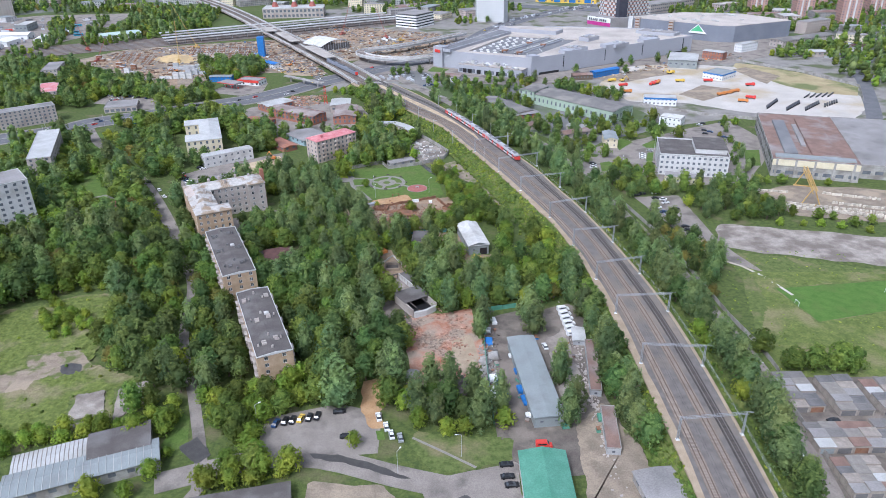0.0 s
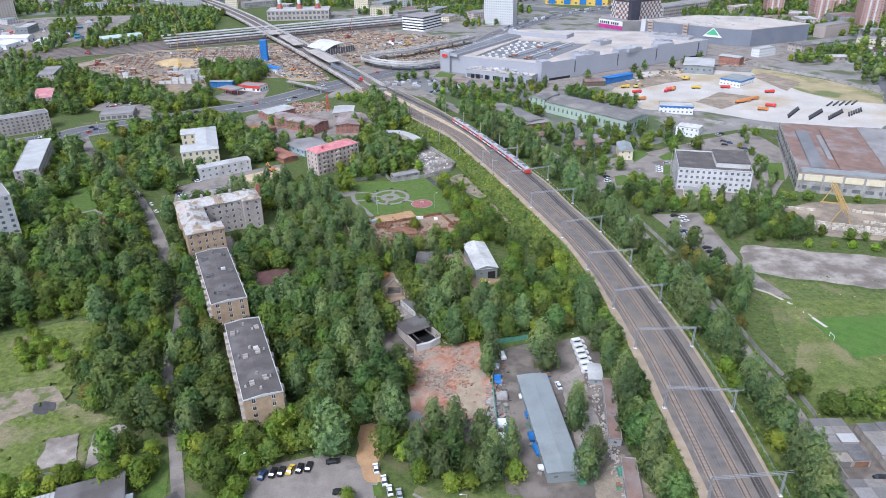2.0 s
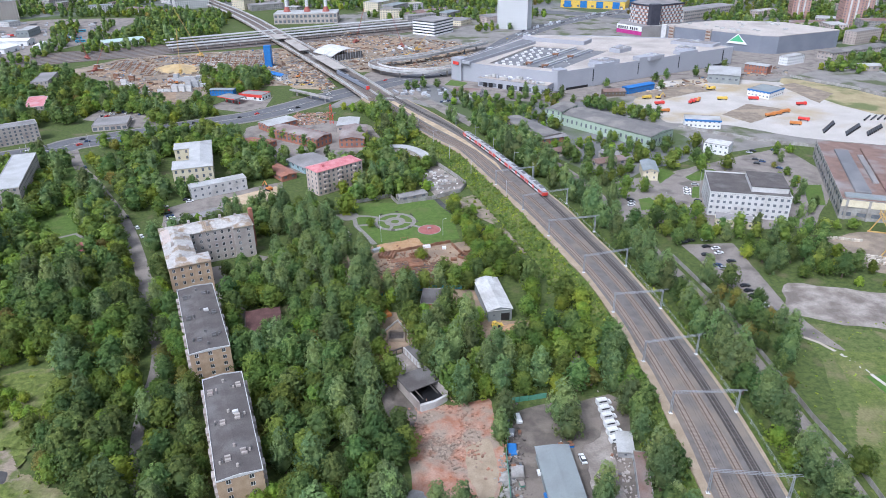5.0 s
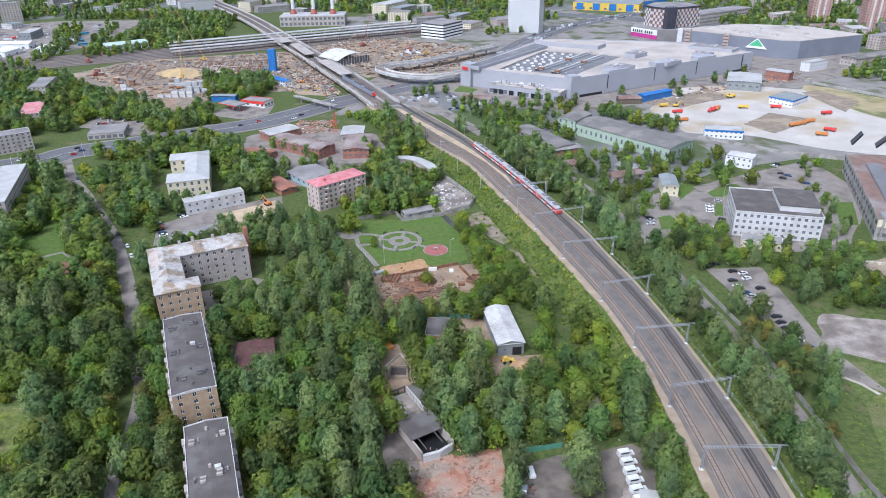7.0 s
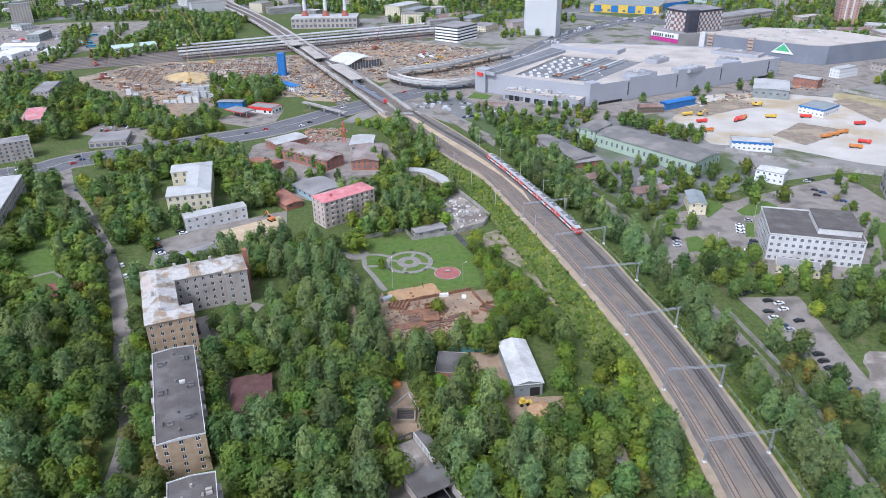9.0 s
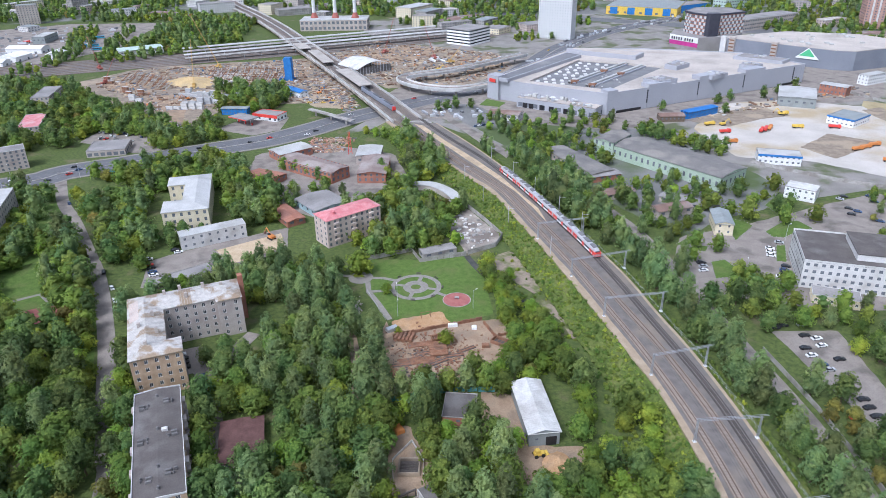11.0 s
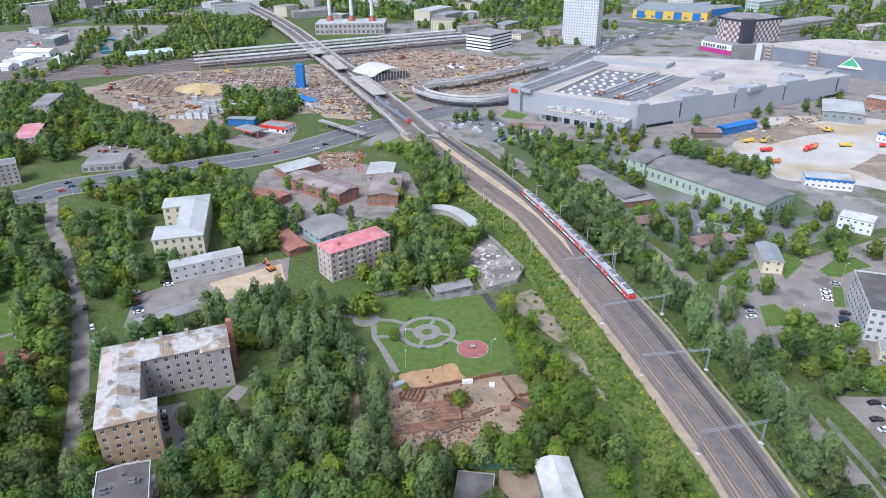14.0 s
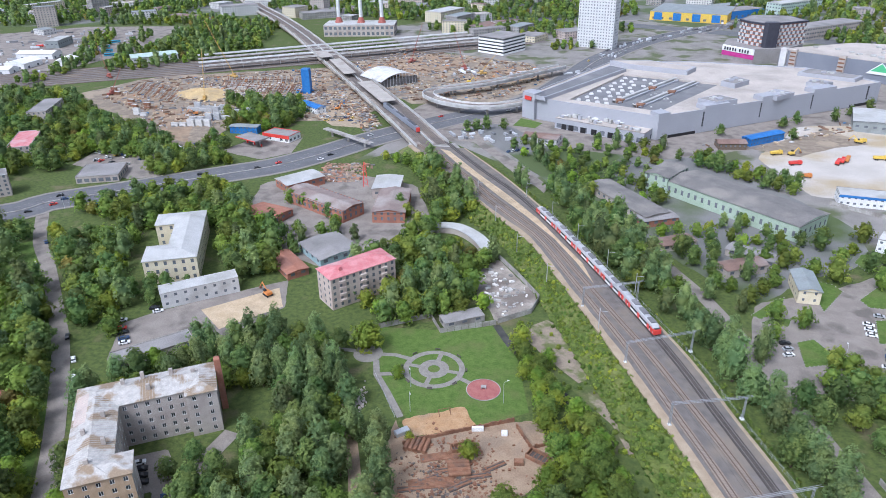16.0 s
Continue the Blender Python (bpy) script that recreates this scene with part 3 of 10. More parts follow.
sheet("station_ground", [(-105, 790), (-210, 940), (-150, 1040), (0, 960), (20, 880), (-30, 800)], 0.06, M["dirt"], "earth and gravel beside the station works")
sheet("rail_yard", [(-900, 640), (-900, 760), (-500, 905), (-235, 1010), (0, 1120), (20, 1085), (-200, 960), (-440, 850), (-560, 790)], 0.2, M["ballast"], "grey ballast of a wide railway yard")
sheet("dry_lot", [(306, 735), (315, 752), (330, 742), (362, 700), (383, 652), (386, 640), (369, 610), (338, 622), (323, 650), (308, 700)], 0.13, M["dry_grass"], "dry tan grass at the edge of the sandy lot")
sheet("mall_forecourt", [(-70, 690), (-100, 770), (-60, 880), (60, 960), (420, 960), (460, 860), (330, 760), (90, 660), (-20, 690)], 0.05, M["asphalt"], "asphalt around the shopping centre")
sheet("left_park_lawn", [(-268, 440), (-268, 500), (-258, 507), (-238, 478), (-208, 440), (-186, 408), (-166, 374), (-150, 338), (-154, 306), (-172, 330), (-196, 362), (-222, 380), (-242, 404)], 0.06, M["lawn"], "park lawn under scattered trees")
sheet("verge_lawn", [(-283, 515), (-264, 531), (-255, 518), (-271, 508)], 0.06, M["lawn"], "strip of lawn beside the avenue")
sheet("red_court", [(-206, 383.5), (-193.5, 391.5), (-187, 386), (-196, 370)], 0.12, M["red_court"], "dark red rubber sports court")
sheet("lawn_path", [(-230, 382.5), (-216, 393.2), (-207, 399.6), (-199, 393.2), (-200, 391.6), (-207, 397.4), (-215, 391.2), (-229, 380.5)], 0.11, M["paving"], "narrow paved path across the lawn")
sheet("far_parking_lot", [(-760, 1100), (-640, 1180), (-500, 1190), (-470, 1000), (-520, 850), (-620, 850)], 0.06, M["asphalt"], "large asphalt lot full of vehicles")


def road(name, pts, half, z, material, label, step=8):
    line = smooth_line([Vector((*p, 0)) for p in pts], step)
    return structure(name, strip(Mesh(), line, half[:len(line)] if isinstance(half, list) else half, z - 0.15, z), material, label)


AVENUE = [(-700, 380), (-420, 478), (-308, 533), (-286, 556), (-258, 573), (-228, 592), (-197, 611), (-168, 630), (-142, 659), (-118, 690), (-70, 740), (0, 810), (40, 900), (80, 1000), (160, 1120), (300, 1250)]
road("avenue", AVENUE, 14, 0.16, M["road"], "wide grey asphalt avenue")
road("left_lane", [(-90, 140), (-76, 157), (-89, 197), (-107, 240), (-118, 285), (-140, 330), (-158, 365), (-186, 412), (-211, 446), (-237, 480), (-258, 505), (-280, 540)], [2.0] * 22 + [3.4] * 200, 0.14, M["asphalt"], "narrow asphalt lane between trees")
road("yard_lane", [(-90, 160), (-60, 170), (-40, 170), (-16, 162), (12, 153), (40, 140)], 4.5, 0.18, M["asphalt"], "patched asphalt lane past the car park")
road("side_street", [(112, 120), (115, 151), (117, 172), (118, 191), (119, 215), (116, 251), (113, 290), (108, 330), (100, 370), (92, 410), (84, 450), (76, 480), (60, 520)], 3.2, 0.15, M["asphalt"], "narrow grey street along the railway")
road("middle_path", [(-80, 421), (-73, 415), (-61, 383), (-52, 355), (-47, 330)], 2.0, 0.13, M["site_earth"], "earth path between the trees and the building site")
road("courtyard_lane", [(-98, 372), (-104, 345), (-95, 318), (-76, 288)], 3.0, 0.12, M["asphalt"], "courtyard lane behind the apartment blocks")
road("far_street", [(330, 515), (352, 554), (402, 661), (432, 740), (520, 900), (640, 1100)], 6, 0.12, M["road"], "street beyond the sandy lot")
road("far_highway", [(-300, 1330), (0, 1270), (200, 1180), (420, 1060), (700, 960), (1000, 900)], 16, 0.1, M["road"], "distant wide highway")

sheet("site_road_lot", [(-178, 749), (-156, 722), (-132, 717), (-122, 738), (-146, 782), (-176, 800)], 0.13, M["beige"], "pale gravel lot beside the flyover")
sheet("service_road", [(10, 591), (-18, 641), (-41, 687), (-60, 722), (-54, 726), (-34, 687), (-12, 651), (12, 607)], 0.13, M["asphalt"], "narrow service road below the railway")
sheet("works_edge", [(14, 604), (-8, 650), (-30, 690), (-50, 735), (-20, 735), (10, 690), (40, 660), (60, 600), (44, 560)], 0.09, M["city"], "worn gravel and weeds below the railway")
sheet("small_lawn", [(-14, 732), (-8, 753), (9, 740), (3, 726)], 0.12, M["lawn"], "small lawn at the shopping centre's corner")
YARD_LAWNS = [[(143.7, 464.4), (148.2, 464.8), (142.6, 446.4), (138, 447.2)], [(94, 464), (108, 478), (112, 480), (108, 470), (97, 461)], [(96.4, 458.3), (103.6, 463), (109.4, 461.8), (106.6, 456.1)], [(106.3, 444.7), (113.5, 447.6), (119, 432), (104, 428)], [(131, 497), (137, 494), (139.5, 488), (125.1, 469.4), (125.5, 480)], [(144, 481), (156, 493), (166, 496), (170, 486), (159.7, 481.4), (151.2, 474), (145.4, 474.9)], [(155.7, 517.3), (162, 526), (172, 528), (167.7, 516.5), (157.6, 507.7)], [(212, 467), (223, 467), (211, 435), (201, 435)], [(182, 418), (189, 418), (183, 405), (177, 409)]]
kerb = Mesh()
for q in YARD_LAWNS:
    sheet("yard_lawn", q, 0.14, M["lawn"], "small kerbed lawn in the office yard")
    for a, b in zip(q, q[1:] + q[:1]):
        n = max(1, int(math.dist(a, b) / 1.7))
        for k in range(n):
            x, y = a[0] + (b[0] - a[0]) * k / n, a[1] + (b[1] - a[1]) * k / n
            kerb.bevel_box(x - 0.2, y - 0.2, 0.05, x + 0.2, y + 0.2, 0.34, 0.08)
tagged(part("kerb_stones", kerb, M["concrete"]), "white painted stones round the yard lawns", "kerb stones", kind="stuff")
sheet("pit_yard", [(-31, 291), (-32, 304), (-35, 318), (-27, 319), (-24, 312), (-18, 304), (-17.5, 292), (-20.5, 289), (-28, 286)], 0.1, M["site_earth"], "tan trodden earth round the timber pit")
sheet("ruin_path", [(-27, 268.6), (-22.6, 268.7), (-13.6, 252), (-14.5, 244.6), (-22, 244), (-26, 256), (-29.5, 275), (-29, 285), (-27, 284)], 0.115, M["yard"], "brown trodden path beside the ruin")
sheet("courtyard", [(-107, 329), (-100, 332.5), (-113, 358), (-116, 362), (-127, 356.5), (-119.5, 341), (-112, 344)], 0.13, M["asphalt"], "asphalt courtyard inside the corner block")
sheet("hut_yard", [(-4, 314), (13, 312), (13, 337), (-3, 339)], 0.11, M["site_earth"], "reddish trodden earth between hut and shed")
sheet("shed_yard", [(6, 294), (28, 294), (31, 312), (9, 312)], 0.12, M["site_earth"], "reddish trodden earth before the white shed")
sheet("town_ground", [(-120, 640), (-60, 690), (20, 600), (110, 500), (230, 545), (320, 530), (420, 560), (520, 560), (700, 700), (800, 1000), (420, 1290), (150, 1262), (-100, 1290), (-210, 1180), (-150, 1040), (0, 960), (-60, 800)], 0.02, M["town"], "worn grey and tan ground with weedy patches")
sheet("city_ground", [(-1600, 1010), (-640, 1200), (-300, 1300), (150, 1260), (420, 1000), (460, 620), (600, 500), (1800, 700), (2400, 3800), (-2400, 3800)], 0.03, M["city"], "grey city ground with patches of green")
sheet("works_ground", [(20, 600), (60, 530), (100, 470), (128, 500), (165, 520), (170, 560), (120, 660), (60, 690), (0, 690)], 0.04, M["city"], "worn grey ground among works and trees")
# ---- railway ----
RAIL_Z = 5.0
LEFT = [(73, 60), (73.5, 120), (74, 173), (73, 210), (71.5, 248), (68, 290), (64.5, 314), (60, 338), (53.5, 361), (46, 386), (35.5, 420), (25.5, 449), (14, 482), (1, 518), (-14, 543), (-30.5, 571), (-44.5, 597), (-57, 618), (-84, 664)]
RIGHT = [(93, 60), (94, 120), (95, 173), (95, 210), (93.5, 248), (90, 281), (85, 314), (81, 336), (75, 364), (68, 389), (60.5, 419), (49, 452), (37, 484), (22, 522), (8, 556), (-16, 606), (-46, 660)]
ls = smooth_line([Vector((*p, 0)) for p in LEFT], 6)
rs = smooth_line([Vector((*p, 0)) for p in RIGHT], 6)


def resample(line, n):
    d = [0.0]
    for i in range(1, len(line)):
        d.append(d[-1] + (line[i] - line[i - 1]).length)
    xs = np.linspace(0, d[-1], n)
    return [Vector((np.interp(x, d, [p.x for p in line]), np.interp(x, d, [p.y for p in line]), 0)) for x in xs]


NB = 110
ls, rs = resample(ls, NB), resample(rs, NB)
bed, slope = Mesh(), Mesh()
for i in range(NB - 1):
    a, b, c, d = ls[i], rs[i], rs[i + 1], ls[i + 1]
    up = Vector((0, 0, RAIL_Z))
    bed.face([a + up, b + up, c + up, d + up])
    for p, q, far in ((a, d, b), (c, b, d)):
        oa, ob_ = (p - far).normalized(), (q - far).normalized()
        spread = (16.0 if 330 < p.y < 640 else 10.0) if p is a else 9.0
        lip = Vector((0, 0, -0.5))
        e1, e2 = p + (a - b if p is a else b - a).normalized() * 1.2, q + (d - c if q is d else c - d).normalized() * 1.2
        f1, f2 = p + (a - b if p is a else b - a).normalized() * spread, q + (d - c if q is d else c - d).normalized() * spread
        if p is a:
            bed.face([p + up, q + up, e2 + up + lip, e1 + up + lip])
            slope.face([e1 + up + lip, e2 + up + lip, f2 + Vector((0, 0, -0.3)), f1 + Vector((0, 0, -0.3))])
        else:
            bed.face([p + up, q + up, e2 + up + lip, e1 + up + lip])
            slope.face([e1 + up + lip, e2 + up + lip, f2 + Vector((0, 0, -0.3)), f1 + Vector((0, 0, -0.3))])
bank = structure("railway_embankment", slope, M["rough_grass"], "grassy railway embankment slope")
railway = structure("railway", bed, M["ballast"], "ballasted curved railway line with several tracks")
T1 = [(77, 60), (77.4, 120), (78, 165), (77.5, 210), (76, 248), (72.5, 285), (68.5, 314), (63.6, 338), (57, 364), (49.8, 388), (39.3, 423), (29.3, 452), (18, 484), (4.6, 521), (-10, 546), (-26.8, 574), (-40.4, 599.5), (-52.5, 620), (-78, 665)]
T2 = [(85, 60), (85.5, 120), (86, 165), (85.3, 210), (83.5, 248), (80, 283), (76, 314), (71.5, 337), (65, 363), (57, 389), (46, 423), (35, 452), (22.6, 485), (8.6, 522.5), (-6, 548), (-22.8, 576), (-36.5, 601.5), (-48.5, 622), (-72, 667)]
T3 = [(90, 60), (90.5, 120), (91, 165), (90.3, 210), (88.5, 248), (85, 283), (81, 314), (77, 337), (70.8, 362), (63.5, 389), (56, 417), (45.5, 450), (33, 484), (21, 515), (8.5, 545), (-9, 582), (-28, 614), (-46, 647), (-60, 674)]


def track(pts, material, gauge=1.52):
    line = smooth_line([Vector((*p, 0)) for p in pts], 4)
    rl = Mesh()
    for sgn in (-1, 1):
        off = []
        for i, p in enumerate(line):
            d = (line[min(i + 1, len(line) - 1)] - line[max(i - 1, 0)]).normalized()
            off.append(p + Vector((-d.y, d.x, 0)) * sgn * gauge / 2)
        strip(rl, off, 0.1, RAIL_Z + 0.14, RAIL_Z + 0.34)
    dark = material == "dark_sleeper"
    part("ballast_bed", strip(Mesh(), line, 1.55, RAIL_Z - 0.02, RAIL_Z + 0.1), M["dark_ballast" if dark else "track_ballast"], railway)
    part("rail", rl, M["dark_rail" if dark else "rail"], railway)
    return line


def along(line, step, start=0.0):
    """Places and headings at even steps along a line."""
    out, need = [], start
    run = 0.0
    for i in range(len(line) - 1):
        a, b = line[i], line[i + 1]
        ln = (b - a).length
        while need <= run + ln:
            out.append((a.lerp(b, (need - run) / ln), math.atan2(b.y - a.y, b.x - a.x)))
            need += step
        run += ln
    return out


lines = [track(T1, "sleeper"), track(T2, "sleeper"), track(T3, "dark_sleeper")]
sleepers = []
for ln, mt in zip(lines, ("sleeper", "sleeper", "dark_sleeper")):
    joined = Mesh()
    me = Mesh().bevel_box(-0.13, -1.35, 0, 0.13, 1.35, 0.16, 0.03).data("sleeper", M[mt])
    near = [s for s in along(ln, 0.6) if s[0].y > 130]
    for i, (p, a) in enumerate(near):
        if i < 70:
            ob = new("sleeper", me)
            ob.parent = railway
            ob.matrix_basis = Matrix.Translation((p.x, p.y, RAIL_Z + 0.004)) @ Matrix.Rotation(a, 4, "Z")
        elif p.y < 560:
            u, w = Vector((math.cos(a), math.sin(a), 0)) * 0.13, Vector((-math.sin(a), math.cos(a), 0)) * 1.35
            q = [p - u - w, p + u - w, p + u + w, p - u + w]
            joined.prism([(v.x, v.y) for v in q], RAIL_Z + 0.004, RAIL_Z + 0.15)
    tagged(part("far_sleepers", joined, M[mt], railway), kind="stuff")
nrsh = random.Random(3)
shoulder_w, w_ = [], 1.0
for _ in range(NB):
    w_ = min(1.7, max(0.7, w_ + nrsh.uniform(-0.3, 0.3)))
    shoulder_w.append(w_)
structure("sandy_shoulder", strip(Mesh(), [p + (p - q).normalized() * 0.35 for p, q in zip(ls, rs)], shoulder_w, RAIL_Z - 0.9, RAIL_Z + 0.03), M["beige"], "sandy beige shoulder path beside the track")
structure("sandy_shoulder", strip(Mesh(), [q + (q - p).normalized() * 0.4 for p, q in zip(ls, rs)], 0.6, RAIL_Z - 0.6, RAIL_Z + 0.03), M["beige"], "sandy shoulder path beside the dark track")
wf = thing("wire_fence", pose(0, 0, 0), "low wire fence on posts along the railway", "fence")
fp = [q + (q - p).normalized() * 3.2 for p, q in zip(ls, rs) if 130 < q.y < 560]
for i, p in enumerate(fp):
    part("post", Mesh().tube((p.x, p.y, RAIL_Z - 2.2), (p.x, p.y, RAIL_Z + 0.5), 0.07, n=5), M["steel"], wf)
for z in (-0.9, -0.2, 0.4):
    wire = Mesh()
    for o, p in zip(fp, fp[1:]):
        wire.tube((o.x, o.y, RAIL_Z + z), (p.x, p.y, RAIL_Z + z), 0.035, n=3)
    part("wire", wire, M["steel"], wf)
sheet("gravel_strip", [(29, 476), (22, 497), (12.5, 521), (-2.5, 549), (-19, 577), (-33, 603), (-45, 624), (-62, 657), (-55, 653), (-33, 612), (-13, 578), (4.5, 545), (15.5, 518), (25, 496)], RAIL_Z + 0.05, M["ochre"], "sandy ochre strip between the diverging tracks")

# catenary portals over the tracks
portal_right = [(94.6, 135), (95.4, 173), (95.2, 210), (93.6, 248), (90.2, 281), (85.3, 314), (78.8, 352), (70.6, 390), (61.4, 427.5), (46, 464)]
for i, (x, y) in enumerate(portal_right):
    j = min(range(NB), key=lambda k: (rs[k] - Vector((x, y, 0))).length)
    q = min(ls, key=lambda p: (p - Vector((x, y, 0))).length)
    a = math.degrees(math.atan2(q.y - y, q.x - x))
    span = (q - Vector((x, y, 0))).length
    po = thing("catenary_portal", pose(x, y, RAIL_Z - 0.4, 0, 0, a), "grey steel catenary portal spanning the railway tracks", "catenary portal", "portals over the railway")
    for u in (0, span):
        mm = Mesh()
        for du in (-0.2, 0.2):
            mm.tube((u + du * 1.6, -0.22, 0), (u + du, -0.15, 9.2), 0.09, 0.07, 6).tube((u + du * 1.6, 0.22, 0), (u + du, 0.15, 9.2), 0.09, 0.07, 6)
        for k in range(8):
            z = 0.6 + k * 1.1
            mm.tube((u - 0.25, -0.18, z), (u + 0.25, 0.18, z + 1.0), 0.04, n=4)
        part("mast", mm, M["portal_steel"], po)
        part("footing", Mesh().bevel_box(u - 0.6, -0.6, 0, u + 0.6, 0.6, 0.55), M["white"], po, "pale concrete footing")
    bm_ = Mesh()
    for dy, dz in ((-0.3, 0), (0.3, 0), (-0.3, 0.6), (0.3, 0.6)):
        bm_.tube((-2.2 if dz else -0.6, dy, 8.8 + dz), (span + 0.6, dy, 8.8 + dz), 0.065, n=5)
    for k in range(int(span)):
        bm_.tube((k, -0.3, 8.8), (k + 1, -0.3, 9.4), 0.045, n=4).tube((k, 0.3, 9.4), (k + 1, 0.3, 8.8), 0.045, n=4)
    part("beam", bm_, M["portal_steel"], po, "lattice steel cross beam")
for ln in lines:
    wm = Mesh()
    for dz in (11.5, 13.0):
        for i in range(0, len(ln) - 4, 4):
            wm.tube(ln[i] + Vector((0, 0, dz)), ln[min(i + 4, len(ln) - 1)] + Vector((0, 0, dz)), 0.02, n=3)
    tagged(part("overhead_wire", wm, M["black"]), "thin overhead contact wire above a railway track", "overhead wire")

# ---- flyover that carries the railway over the avenue ----
FLY = [(-68, 664), (-108, 745), (-165, 855), (-232, 980), (-295, 1100), (-370, 1230), (-440, 1340), (-520, 1480)]
fl = smooth_line([Vector((*p, 0)) for p in FLY], 12)
fly = thing("railway_flyover", pose(0, 0, 0), "long concrete railway flyover on piers over the avenue", "flyover")
part("deck", strip(Mesh(), fl, 13, 3.5, 5.04), M["stained"], fly)
part("abutment", Mesh().prism([(-85, 663), (-47, 657), (-53, 670), (-87, 676)], 0, 4.96), M["concrete"], fly)
for off, w, z, mt, nm in ((-11.8, 0.4, 8.4, "pale_roof", "barrier"), (11.8, 0.4, 8.4, "pale_roof", "barrier"), (-0.6, 0.6, 7.6, "pale_roof", "barrier"), (-6.5, 3.2, 6.5, "ballast", "track_bed"), (3.5, 3.2, 6.5, "ballast", "track_bed")):
    o = []
    for i, p in enumerate(fl):
        d = (fl[min(i + 1, len(fl) - 1)] - fl[max(i - 1, 0)]).normalized()
        o.append(p + Vector((-d.y, d.x, 0)) * off)
    part(nm, strip(Mesh(), o, w / 2 if nm == "barrier" else w, 5.04, z - 1.16), M[mt], fly)
    if nm == "track_bed":
        rl = Mesh()
        for s in (-2.3, -0.8, 0.8, 2.3):
            strip(rl, [p + Vector((s, 0, 0)) for p in o], 0.1, 5.34, 5.54)
        part("rail", rl, M["rail"], fly)
for i in range(2, len(fl), 2):
    for s in (-8, 0, 8):
        d = (fl[i] - fl[i - 1]).normalized()
        q = fl[i] + Vector((-d.y, d.x, 0)) * s
        part("pier", Mesh().box(q.x - 1, q.y - 1, 0, q.x + 1, q.y + 1, 3.5), M["concrete"], fly)
for q in ([(-159.5, 826.6), (-147.3, 832.3), (-112.6, 766.1), (-123.3, 758.7)], [(-211.8, 923.7), (-202, 930), (-169.4, 864.9), (-179.5, 858.7)], [(-240.4, 967), (-228, 970), (-211.9, 940.3), (-224.1, 932.9)]):
    can = thing("platform_canopy", pose(0, 0, 0), "beige platform canopy on the railway flyover", "canopy", "platform canopies")
    part("roof", Mesh().prism(q, 9.4, 10.0), M["canopy"], can)
    for t in (0.1, 0.3, 0.5, 0.7, 0.9):
        x, y = [(q[0][i] + q[1][i]) / 2 * (1 - t) + (q[2][i] + q[3][i]) / 2 * t for i in (0, 1)]
        part("post", Mesh().tube((x, y, 5.0), (x, y, 9.4), 0.3, n=6), M["concrete"], can)


# ---- apartment blocks ----
def roof_vents(house, spots, z, seed, paint="plaster"):
    """Clusters of small vents and hoods on a flat roof."""
    nv = random.Random(seed)
    for x, y in spots:
        hand = 1 if nv.random() < 0.5 else -1
        for k in range(2):
            u, v = x + hand * 1.1 + nv.uniform(-0.2, 0.2), y - 0.75 + k * 1.5
            part("vent", Mesh().bevel_box(u - 0.85, v - 0.36, z, u + 0.85, v + 0.36, z + nv.uniform(0.8, 1.05), 0.1), M[paint], house)
        for k in range(3):
            u, v = x - hand * nv.uniform(0.5, 1.3), y + nv.uniform(-1.2, 1.2)
            part("vent_cap", Mesh().tube((u, v, z), (u, v, z + 0.95), 0.42 if k == 0 else 0.24, 0.3 if k == 0 else 0.2, 8), M[paint if k == 0 else "lead"], house)


